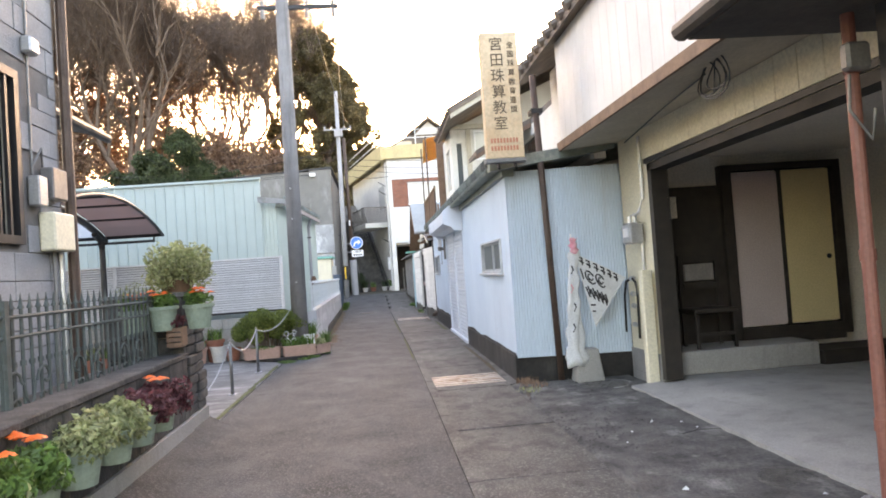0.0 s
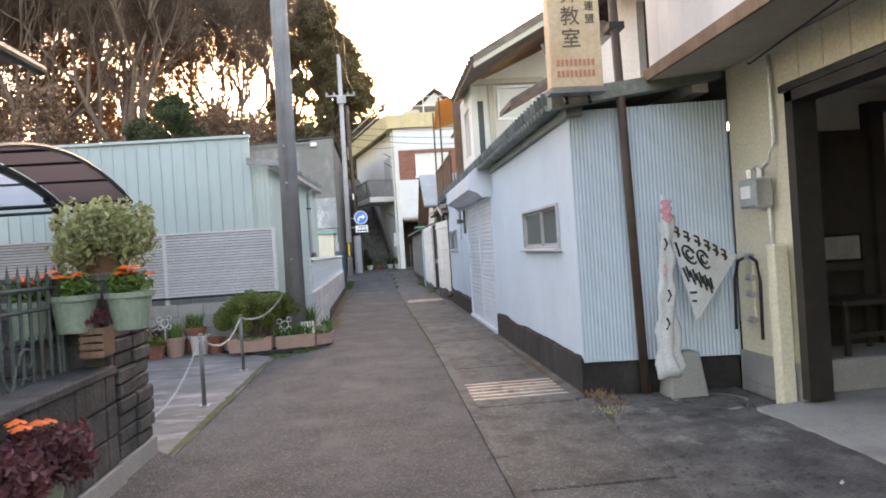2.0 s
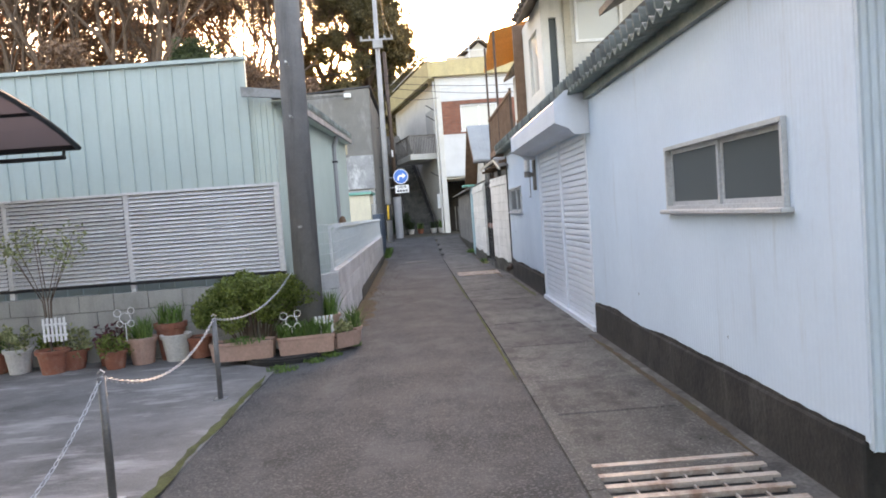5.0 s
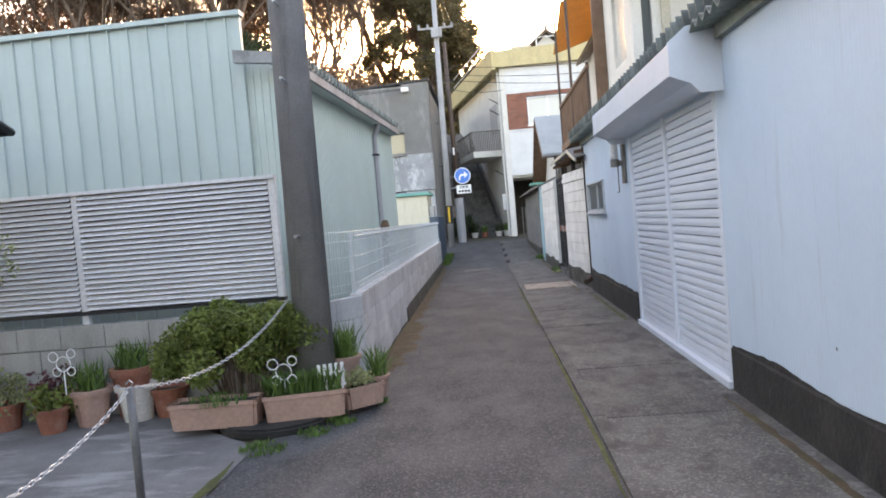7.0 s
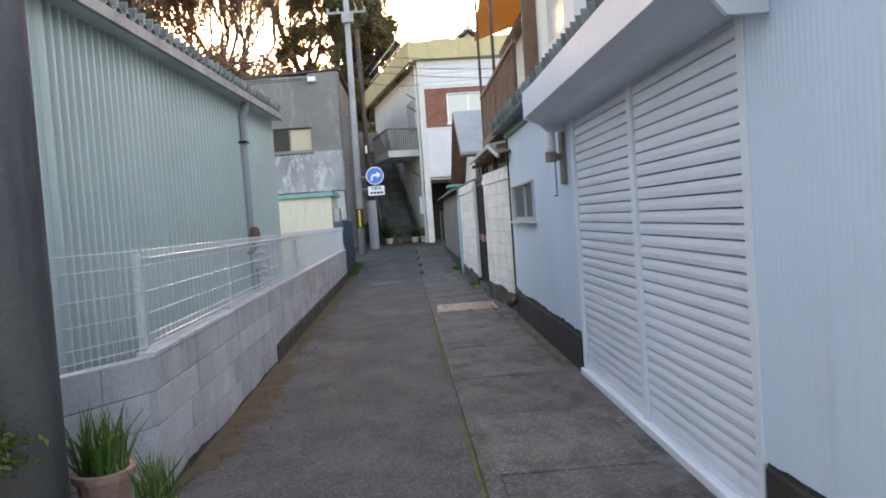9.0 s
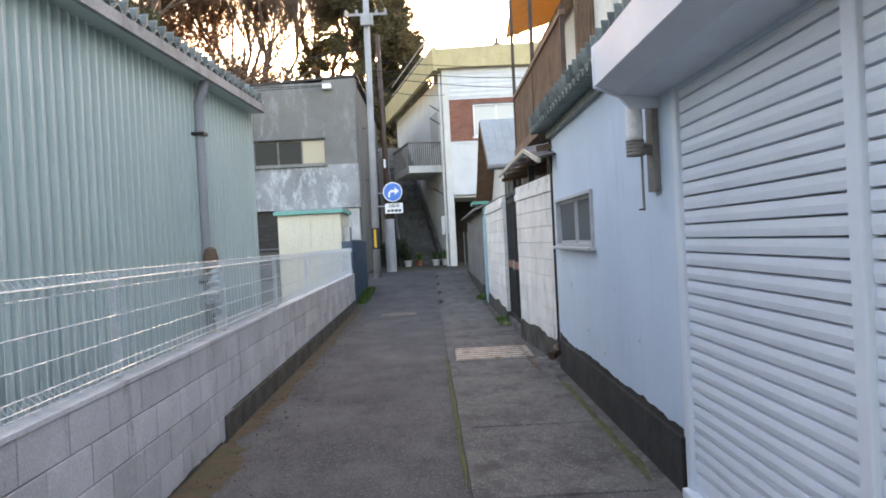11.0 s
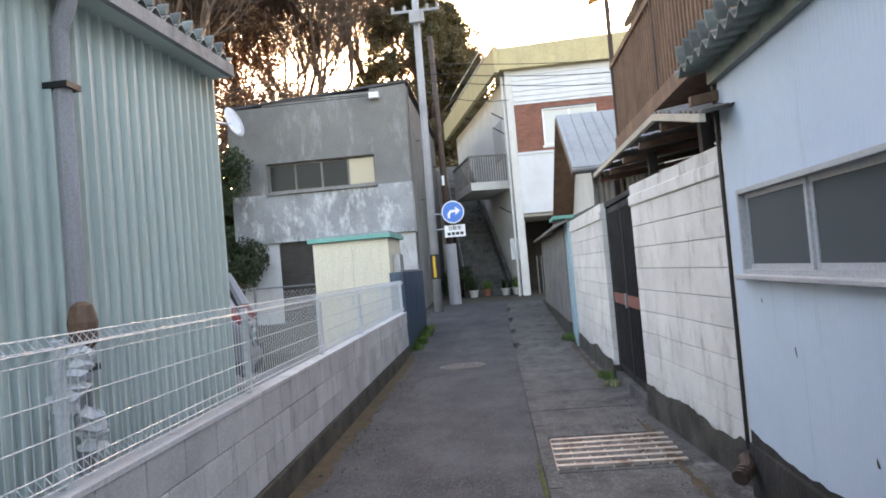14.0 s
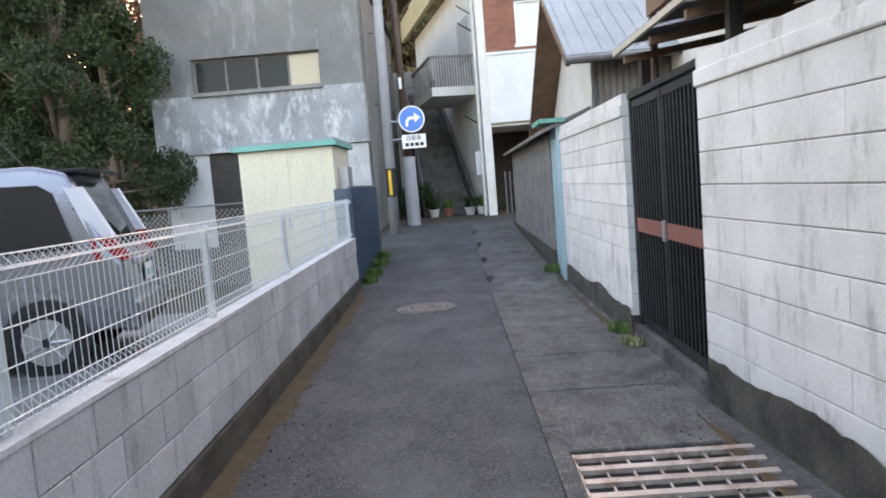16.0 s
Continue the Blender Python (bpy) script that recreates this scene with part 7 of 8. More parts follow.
def flag_stand():
    f = thing("flag", 2.5, 7.3, 0, "faded rolled banner flag in a concrete base", "flag")
    bm = bmesh.new()
    prism(bm, [(2.34, 7.18), (2.68, 7.18), (2.68, 7.46), (2.34, 7.46)], "z", 0.016, 0.40)
    for v in bm.verts:
        if v.co.z > 0.3:
            v.co.x = 2.51 + (v.co.x - 2.51) * 0.72
            v.co.y = 7.32 + (v.co.y - 7.32) * 0.72
    bmesh.ops.bevel(bm, geom=list(bm.edges), offset=0.012, segments=1, affect="EDGES")
    part("base", bm, garage_concrete, f, "tapered concrete base")
    part("rod", T([(2.36, 7.3, 0.3), (2.42, 7.3, 1.78)], 0.012, 8), white_plastic, f)
    bm = bmesh.new()
    rings = []
    for k in range(22):
        u = k / 21
        z = 0.22 + 1.34 * u
        w = 0.046 + 0.055 * (1 - u) ** 1.1 + 0.012 * math.sin(k * 1.3)
        c = Vector((2.36 + 0.07 * u - 0.02 * math.sin(3 * u) + 0.008 * math.sin(k * 1.7), 7.20 + 0.05 * u, z))
        ring = []
        for a in np.linspace(0, 6.2832, 25)[:-1]:
            f_ = 1 + 0.30 * math.sin(4 * a + 2.2 * math.sin(k * 0.35)) + 0.22 * noise.noise(Vector((a * 1.5, k * 0.45, 3)))
            ring.append(bm.verts.new(c + Vector((w * f_ * math.cos(a), 0.40 * w * f_ * math.sin(a), 0.02 * math.sin(3 * a + k)))))
        rings.append(ring)
    for a, b in zip(rings, rings[1:]):
        for k in range(24):
            bm.faces.new((a[k], a[(k + 1) % 24], b[(k + 1) % 24], b[k]))
    bm.faces.new(rings[0][::-1])
    bm.faces.new(rings[-1])
    roll = part("rolled_cloth", bm, flag_cloth, f, "crumpled rolled cloth with faded print", smooth=True)
    bm = bmesh.new()
    rings = []
    for k in range(9):
        r = 0.030 + 0.012 * (k % 3) - 0.001 * k
        rings.append([bm.verts.new((2.43 + r * (1 + 0.35 * math.sin(3 * a + k)) * math.cos(a), 7.25 + 0.8 * r * math.sin(a), 1.53 + 0.024 * k + 0.012 * math.sin(4 * a + k))) for a in np.linspace(0, 6.2832, 17)[:-1]])
    for a, b in zip(rings, rings[1:]):
        for k in range(16):
            bm.faces.new((a[k], a[(k + 1) % 16], b[(k + 1) % 16], b[k]))
    bm.faces.new(rings[0][::-1])
    bm.faces.new(rings[-1])
    part("knotted_top", bm, pink_cloth, roll, "faded pink knotted cloth top", smooth=True)
    for z, dx in ((0.62, -0.03), (0.86, 0.0), (1.08, -0.02), (1.30, 0.0)):
        part("print_patch", tube(bmesh.new(), [(2.36 + dx, 7.155 + 0.02 * z, z), (2.39 + dx, 7.15 + 0.02 * z, z + 0.05), (2.37 + dx, 7.155 + 0.02 * z, z + 0.10)], 0.010, 5), ink if z != 1.08 else pink_cloth, roll)
    # hanging triangle of cloth, gently folded
    A_, B_, C_ = Vector((2.44, 7.26, 1.55)), Vector((3.02, 7.20, 1.22)), Vector((2.62, 7.24, 0.66))
    vs, fs = [], []
    n = 12
    idx = {}
    for i in range(n + 1):
        for j in range(n + 1 - i):
            u, v = i / n, j / n
            p = A_ * (1 - u - v) + B_ * u + C_ * v
            idx[i, j] = len(vs)
            o = 0.02 * math.sin(9 * u + 5 * v)
            vs += [p + Vector((0, o, 0)), p + Vector((0, o + 0.004, 0))]
    for i in range(n):
        for j in range(n - i):
            a, b, c = idx[i, j], idx[i + 1, j], idx[i, j + 1]
            fs += [(a, c, b), (a + 1, b + 1, c + 1)]
            if i + j < n - 1:
                d = idx[i + 1, j + 1]
                fs += [(b, c, d), (b + 1, d + 1, c + 1)]
    tri = raw("banner", [tuple(v) for v in vs], fs, flag_cloth, f, "faded white cloth with bold black strokes", smooth=True)
    def on(u, v):
        p = A_ * (1 - u - v) + B_ * u + C_ * v
        return p + Vector((0, 0.02 * math.sin(9 * u + 5 * v) - 0.006, 0))
    strokes = []
    for k in range(6):
        u = 0.08 + 0.135 * k
        strokes += [[on(u, 0.03), on(u + 0.06, 0.03), on(u + 0.03, 0.13)], [on(u - 0.01, 0.08), on(u + 0.07, 0.09)]]
    for cu, cv in ((0.20, 0.27), (0.40, 0.25)):
        strokes.append([on(cu + 0.085 * math.cos(a), cv + 0.085 * math.sin(a)) for a in np.linspace(0.5, 5.8, 14)])
        strokes.append([on(cu + 0.04 * math.cos(a), cv + 0.04 * math.sin(a)) for a in np.linspace(0, 5, 10)])
    strokes.append([on(0.04, 0.20), on(0.05, 0.34)])
    for k in range(5):
        u = 0.04 + 0.085 * k
        strokes += [[on(u, 0.45), on(u + 0.03, 0.58)], [on(u + 0.05, 0.42), on(u + 0.06, 0.53)]]
    strokes += [[on(0.03, 0.70), on(0.14, 0.66)], [on(0.03, 0.78), on(0.10, 0.76)]]
    for st in strokes:
        part("print", tube(bmesh.new(), st, 0.010, 5), ink, tri)
    part("edge", T([on(1, 0), on(0, 1)], 0.008, 5), flag_cloth, tri)


flag_stand()


def gas_meter():
    g = thing("gas_meter", 3.0, 6.85, 1.6, "grey gas meter with pipes on the cream wall", "meter")
    part("body", B(2.94, 3.10, 6.72, 6.98, 1.60, 1.84, bevel=0.02), steel, g)
    part("dial", B(2.93, 2.94, 6.78, 6.92, 1.68, 1.78), white_plastic, g)
    for y in (6.77, 6.93):
        part("union", T([(3.02, y, 1.84), (3.02, y, 1.92)], 0.025, 8), steel, g)
    part("pipe", tube(bmesh.new(), [(3.02, 6.77, 1.90), (3.05, 6.70, 1.95), (3.10, 6.68, 2.1), (3.10, 6.68, 2.8)], 0.018, 8), steel, g)
    part("pipe", tube(bmesh.new(), [(3.02, 6.93, 1.90), (3.08, 6.93, 1.95), (3.10, 6.80, 1.6), (3.10, 6.80, 1.15)], 0.018, 8), steel, g)
    h = thing("wall_tap", 3.08, 7.1, 0.5, "wall taps with two black rubber hoses", "tap")
    part("hose", tube(bmesh.new(), [(3.02, 7.30, 0.56), (3.03, 7.30, 1.0), (3.04, 7.24, 1.16), (3.05, 7.12, 1.20)], 0.014, 8), rubber, h, smooth=True)
    part("hose", tube(bmesh.new(), [(3.02, 6.88, 0.52), (3.03, 6.88, 1.0), (3.04, 6.94, 1.16), (3.05, 7.06, 1.20)], 0.014, 8), rubber, h, smooth=True)
    part("pipe", T([(3.09, 7.09, 0.6), (3.09, 7.09, 1.22)], 0.014, 8), cream_sheet, h)
    for z in (0.66, 0.88, 1.02, 1.2):
        part("valve", T([(3.06, 7.05, z), (3.06, 7.13, z)], 0.028, 8), steel, h)
    c = part("cover_board", B(2.98, 3.10, 6.57, 6.68, 0.02, 1.30, bevel=0.01), cream, None)
    tagged(c, "cream timber cover board leaning on the garage post", "board")


gas_meter()


def manhole(x, y, r, label, ring=iron_lid):
    z = gz(y) + 0.015
    m = thing("manhole_cover", x, y, z, label, "manhole cover")
    part("ring", lathe(bmesh.new(), x, y, z - 0.05, [(r + 0.04, 0.0), (r + 0.04, 0.053), (r, 0.053), (r, 0.045)], 32), ring, m)
    lid = part("lid", lathe(bmesh.new(), x, y, z - 0.03, [(r - 0.005, 0), (r - 0.005, 0.036), (r - 0.02, 0.038)], 32), iron_lid, m, "iron lid with raised studs")
    for q in range(3):
        for k in range(6 * (q + 1)):
            a = 2 * math.pi * k / (6 * (q + 1))
            rr = r * 0.27 * (q + 1)
            part("stud", T([(x + rr * math.cos(a), y + rr * math.sin(a), z + 0.006), (x + rr * math.cos(a), y + rr * math.sin(a), z + 0.013)], r * 0.07, 6), iron_lid, lid)


manhole(-0.44, 26.25, 0.33, "round patterned manhole cover in the asphalt")
manhole(2.62, 7.02, 0.27, "round dark manhole cover with a pale ring", garage_concrete)
manhole(2.95, 6.72, 0.17, "small worn manhole cover by the garage")
manhole(2.55, 3.3, 0.20, "worn iron manhole cover in the forecourt")


def grate(x0, x1, y0, y1, bars):
    g = thing("drain_grate", (x0 + x1) / 2, (y0 + y1) / 2, 0, "rust-stained steel drain grate", "grate")
    # no real depth: a black plate close under the bars gives the pit's shade
    part("pit_shade_plate", B(x0 - 0.02, x1 + 0.02, y0 - 0.005, y1 + 0.005, -0.06, -0.010), black_plastic, g, "black plate standing in for the shaded drain pit")
    n = bars
    for k in range(n):
        y = y0 + (y1 - y0) * (k + 0.5) / n
        part("bar", B(x0, x1, y - (y1 - y0) / n * 0.17, y + (y1 - y0) / n * 0.17, -0.008, 0.020), grate_steel, g)
    m = max(6, int((x1 - x0) / 0.13))
    for k in range(m + 1):
        x = x0 + (x1 - x0) * k / m
        part("cross_bar", B(x - 0.006, x + 0.006, y0 + 0.005, y1 - 0.005, -0.009, 0.004), grate_steel, g)


grate(0.715, 1.60, 7.74, 8.60, 6)
grate(0.60, 1.55, 20.47, 21.40, 6)


# ---- chain posts and flower pots ----
def chain_links(bm, pts):
    for k, (a, b) in enumerate(zip(pts, pts[1:])):
        a, b = Vector(a), Vector(b)
        d = (b - a).normalized()
        u = d.cross(Vector((0, 0, 1))).normalized()
        if k % 2:
            u = d.cross(u)
        c, h = (a + b) / 2, (b - a).length * 0.62
        loop = [c + d * h * math.cos(t) + u * 0.010 * math.sin(t) for t in np.linspace(0, 2 * math.pi, 9)]
        tube(bm, loop, 0.0032, 4, caps=False)


def chain_fence():
    posts = ((-1.92, 8.62), (-1.95, 10.76))
    for x, y in posts:
        p = thing("bollard", x, y, 0, "slim grey steel chain post with a foot plate", "bollard", "chain posts")
        part("shaft", T([(x, y, 0.0), (x, y, 0.70)], 0.022, 12), post_grey, p, smooth=True)
        part("foot_plate", B(x - 0.05, x + 0.05, y - 0.05, y + 0.05, 0.006, 0.014), steel, p)
        part("hook", tube(bmesh.new(), [(x, y, 0.70), (x + 0.02, y, 0.725), (x, y, 0.74), (x - 0.02, y, 0.72)], 0.005, 5), steel, p)
    ends = [(-2.3, 6.55, 0.62), (-1.92, 8.62, 0.70), (-1.95, 10.76, 0.70), (-1.62, 12.58, 0.92)]
    for (a, b), s in zip(zip(ends, ends[1:]), (0.52, 0.20, 0.16)):
        a, b = Vector(a), Vector(b)
        n = int((b - a).length / 0.034)
        pts = [a.lerp(b, k / n) - Vector((0, 0, s * 4 * (k / n) * (1 - k / n))) for k in range(n + 1)]
        bm = bmesh.new()
        chain_links(bm, pts)
        tagged(part("chain", bm, steel), "pale steel link chain hung between the posts", "chain", "chains")


chain_fence()


def pot(x, y, z, r, h, mt, label, name="flower_pot", flare=1.25):
    p = thing(name, x, y, z, label, "pot")
    part("vessel", lathe(bmesh.new(), x, y, z, [(r * 0.72, 0), (r * 0.95, h * 0.85), (r * flare * 0.86, h * 0.86), (r * flare * 0.88, h), (r * 0.86, h), (r * 0.82, h * 0.88)], 18), mt, p, smooth=False)
    part("soil", lathe(bmesh.new(), x, y, z + h * 0.8, [(r * 0.8, 0), (r * 0.8, h * 0.09)], 14), soil, p)
    return p


def trough(x, y, z, ln, wd, h, ang, label):
    p = thing("planter", x, y, z, label, "planter", "pink planters")
    m = Matrix.Translation((x, y, z)) @ Matrix.Rotation(radians(ang), 4, "Z")
    bm = bmesh.new()
    a, b = ln / 2, wd / 2
    rings = []
    for s, zz in ((0.86, 0.0), (0.98, h * 0.82), (1.06, h * 0.84), (1.06, h), (0.95, h), (0.93, h * 0.75)):
        rings.append([bm.verts.new(m @ Vector((qx * (a - (1 - s) * b), qy * b * s, zz))) for qx, qy in ((-1, -1), (1, -1), (1, 1), (-1, 1))])
    for r, q in zip(rings, rings[1:]):
        for k in range(4):
            bm.faces.new((r[k], r[(k + 1) % 4], q[(k + 1) % 4], q[k]))
    bm.faces.new(rings[0][::-1])
    bm.faces.new(rings[-1])
    bmesh.ops.bevel(bm, geom=[e for e in bm.edges if abs(e.verts[0].co.z - e.verts[1].co.z) > 0.02], offset=0.02, segments=2, affect="EDGES")
    part("vessel", bm, planter_pink, p)
    bm = B(-a * 0.93, a * 0.93, -b * 0.86, b * 0.86, h * 0.7, h * 0.88)
    bm.transform(m)
    part("soil", bm, soil, p)
    return p


t1 = trough(-2.12, 12.24, 0.06, 0.66, 0.22, 0.20, 2, "long faded pink planter with low weeds")
blades(t1, -2.1, 12.24, 0.24, 0.22, 0.06, 120, leaf_fresh, 1)
t2 = trough(-1.47, 12.34, 0.06, 0.60, 0.22, 0.20, 12, "long faded pink planter full of green shoots")
for k in range(5):
    blades(t2, -1.67 + 0.1 * k, 12.30 + 0.02 * k, 0.24, 0.08, 0.20, 90, leaf_fresh, 10 + k)
t3 = trough(-1.10, 12.62, 0.05, 0.34, 0.20, 0.17, 40, "short faded pink planter with trailing leaves")
plant(t3, -1.10, 12.62, 0.22, 0.14, 260, 0.05, leaf_varieg, 3)
t4 = pot(-1.02, 12.95, 0.03, 0.10, 0.18, planter_pink, "small pink pot by the block wall")
blades(t4, -1.02, 12.95, 0.18, 0.09, 0.30, 70, leaf_fresh, 5)
t5 = pot(-1.32, 13.1, 0.10, 0.14, 0.26, planter_pink, "pink pot of tall green shoots beside the pole")
blades(t5, -1.32, 13.1, 0.34, 0.12, 0.34, 130, leaf_fresh, 6)

bush = thing("bush", -2.08, 12.62, 0, "rounded glossy green azalea bush", "bush")
bm = bmesh.new()
rnd = random.Random(9)
bc = []
for k in range(36):
    a, q = rnd.uniform(0, 6.28), math.sqrt(rnd.random())
    px, py = -2.06 + 0.66 * q * math.cos(a), 12.60 + 0.30 * q * math.sin(a)
    pz = 0.31 + 0.62 * math.sqrt(max(0, 1 - (q * 0.9) ** 2)) * rnd.uniform(0.45, 1.0)
    bc.append((px, py, pz, rnd.uniform(0.11, 0.18)))
    tube(bm, [(-2.08 + 0.1 * math.cos(a), 12.62, 0), ((px - 2.08) / 2, (py + 12.62) / 2, pz * 0.6), (px, py, pz)], 0.012, 5, 0.004)
part("stem", bm, bark, bush)
vs, fs = leaves(bc, 26000, 0.04, rnd)
raw("foliage", vs, fs, leaf_bush, bush)

specs = [(-4.15, 12.72, 0.15, 0.22, terracotta, leaf_varieg, "plant"), (-3.62, 12.55, 0.13, 0.20, terracotta, leaf_bush, "plant"), (-3.38, 12.72, 0.16, 0.30, planter_pink, leaf_fresh, "blades"), (-3.02, 12.78, 0.16, 0.30, pot_white, leaf_fresh, "none"), (-3.12, 12.92, 0.17, 0.42, terracotta, leaf_fresh, "blades"), (-3.78, 12.82, 0.15, 0.24, terracotta, leaf_purple, "plant"), (-4.45, 12.80, 0.14, 0.24, terracotta, leaf_bush, "plant"), (-4.75, 12.70, 0.15, 0.28, pot_white, leaf_varieg, "plant"), (-5.05, 12.78, 0.14, 0.24, terracotta, leaf_fresh, "blades"), (-5.4, 12.7, 0.15, 0.24, terracotta, leaf_varieg, "plant"), (-2.78, 12.86, 0.15, 0.24, terracotta, leaf_bush, "none"), (-5.75, 12.75, 0.14, 0.26, planter_pink, leaf_fresh, "blades")]
for k, (x, y, r, h, mt, lf, kd) in enumerate(specs):
    words = {"plant": "with a leafy plant", "blades": "with tall green shoots", "none": "standing by the wall"}[kd]
    base = "white glazed pot" if mt is pot_white else "faded pink plastic pot" if mt is planter_pink else "terracotta flower pot"
    p = pot(x, y, 0.008, r, h, mt, base + " " + words)
    if kd == "plant":
        plant(p, x, y, h, r * 1.5, 300, 0.055, lf, 40 + k, squash=1.2)
    elif kd == "blades":
        blades(p, x, y, h, r * 0.8, 0.26, 110, lf, 40 + k)
# slender shrub in a pot
sp = pot(-4.30, 12.55, 0.008, 0.16, 0.26, terracotta, "terracotta pot with a slender wispy shrub")
bm = bmesh.new()
rnd = random.Random(77)
tipz = []
for k in range(9):
    a = k * 0.7
    e = (-4.30 + 0.35 * math.cos(a), 12.55 + 0.2 * math.sin(a), 1.25 + 0.35 * rnd.random())
    tube(bm, [(-4.30, 12.55, 0.2), (-4.30 + 0.05 * math.cos(a), 12.55, 0.8), e], 0.009, 5, 0.003)
    tipz.append((*e, 0.16))
part("stem", bm, bark, sp)
vs, fs = leaves(tipz, 420, 0.05, rnd)
raw("foliage", vs, fs, leaf_varieg, sp)

# white garden ornaments
o = thing("picket_ornament", -4.2, 12.6, 0.4, "small white plastic picket panel", "ornament")
for k in range(6):
    part("slat", B(-4.34 + 0.045 * k, -4.315 + 0.045 * k, 12.48, 12.49, 0.36 + 0.008 * (k % 2), 0.62 + 0.008 * (k % 2)), white_plastic, o)
for z in (0.42, 0.54):
    part("rail", B(-4.35, -4.08, 12.49, 12.496, z, z + 0.025), white_plastic, o)
o2 = thing("picket_ornament", -1.25, 12.35, 0.2, "small white plastic picket panel", "ornament")
for k in range(5):
    part("slat", B(-1.36 + 0.04 * k, -1.335 + 0.04 * k, 12.33 + 0.02 * k, 12.338 + 0.02 * k, 0.20, 0.44), white_plastic, o2)
part("rail", T([(-1.36, 12.345, 0.27), (-1.17, 12.43, 0.27)], 0.008, 5), white_plastic, o2)
part("rail", T([(-1.36, 12.345, 0.37), (-1.17, 12.43, 0.37)], 0.008, 5), white_plastic, o2)
for cx, cy, cz in ((-1.60, 12.28, 0.42), (-3.45, 12.5, 0.56)):
    w = thing("wire_ornament", cx, cy, cz - 0.2, "white wire animal-shaped garden ornament", "ornament")
    bm = bmesh.new()
    for dx, dz, r in ((-0.08, 0.06, 0.04), (0.07, 0.08, 0.035), (0, 0, 0.06), (-0.06, -0.06, 0.035), (0.06, -0.06, 0.035)):
        tube(bm, [(cx + dx + r * math.cos(a), cy, cz + dz + r * math.sin(a)) for a in np.linspace(0, 6.2832, 13)], 0.004, 5, caps=False)
    part("wire", bm, white_plastic, w)
    part("stake", T([(cx, cy, cz - 0.25), (cx, cy, cz - 0.06)], 0.005, 5), white_plastic, w)

tyre = thing("kerb_stone", -1.72, 12.05, 0, "dark curved rubber kerb under the planters", "kerb")
bm = bmesh.new()
pts = [(-1.72 + 0.42 * math.cos(a), 12.36 + 0.34 * math.sin(a)) for a in np.linspace(3.3, 6.1, 14)]
prism(bm, pts + [(-1.35, 12.5), (-2.1, 12.5)], "z", 0.0, 0.065)
bmesh.ops.bevel(bm, geom=[e for e in bm.edges if abs(e.verts[0].co.z - e.verts[1].co.z) < 0.001 and e.verts[0].co.z > 0.03], offset=0.02, segments=2, affect="EDGES")
part("body", bm, dark_base, tyre)

# hanging pots on the pillar and along the low wall
for x, z in ((-2.12, 1.10), (-1.87, 1.12), (-1.55, 1.12)):
    p = pot(x, 5.70, z - 0.04, 0.13, 0.22, pot_green, "sage green hanging pot with orange marigolds", "hanging_pot")
    plant(p, x, 5.72, z + 0.2, 0.14, 320, 0.05, leaf_fresh, int(-x * 100))
    flowers(p, x - 0.02, 5.70, z + 0.27, 0.06, 7, int(-x * 10))
bk = thing("basket", -1.77, 5.74, 0.92, "rusty red-brown slatted hanging basket", "basket")
for k in range(4):
    part("slat", B(-1.84, -1.70, 5.66, 5.675, 0.93 + 0.045 * k, 0.963 + 0.045 * k), brown_wood, bk)
part("side", B(-1.84, -1.825, 5.675, 5.83, 0.93, 1.10), brown_wood, bk)
part("side", B(-1.715, -1.70, 5.675, 5.83, 0.93, 1.10), brown_wood, bk)
part("bottom", B(-1.825, -1.715, 5.675, 5.83, 0.92, 0.935), brown_wood, bk)
plant(bk, -1.77, 5.74, 1.12, 0.12, 160, 0.05, leaf_purple, 91)
vp = pot(-1.85, 6.15, 1.42, 0.17, 0.12, brown_wood, "wide brown pot of variegated leaves on the pillar")
plant(vp, -1.80, 6.08, 1.54, 0.35, 2400, 0.055, leaf_varieg, 92, squash=0.9, label="cream and green variegated leaves")
for k, (y, lf, fl) in enumerate(((2.2, leaf_fresh, 4), (2.7, leaf_fresh, 5), (3.2, leaf_varieg, 0), (3.7, leaf_varieg, 0), (4.15, leaf_purple, 0), (4.6, leaf_purple, 4))):
    p = pot(-1.61, y, 0.40, 0.13, 0.20, pot_green, "sage green pot hung on the low wall", "hanging_pot")
    plant(p, -1.61, y, 0.58, 0.24, 1500, 0.05, lf, 60 + k, squash=0.6)
    if fl:
        flowers(p, -1.61, y, 0.76, 0.06, fl, 80 + k)
    part("hook", T([(-1.68, y, 0.56), (-1.735, y, 0.64)], 0.006, 5), iron_green, p)


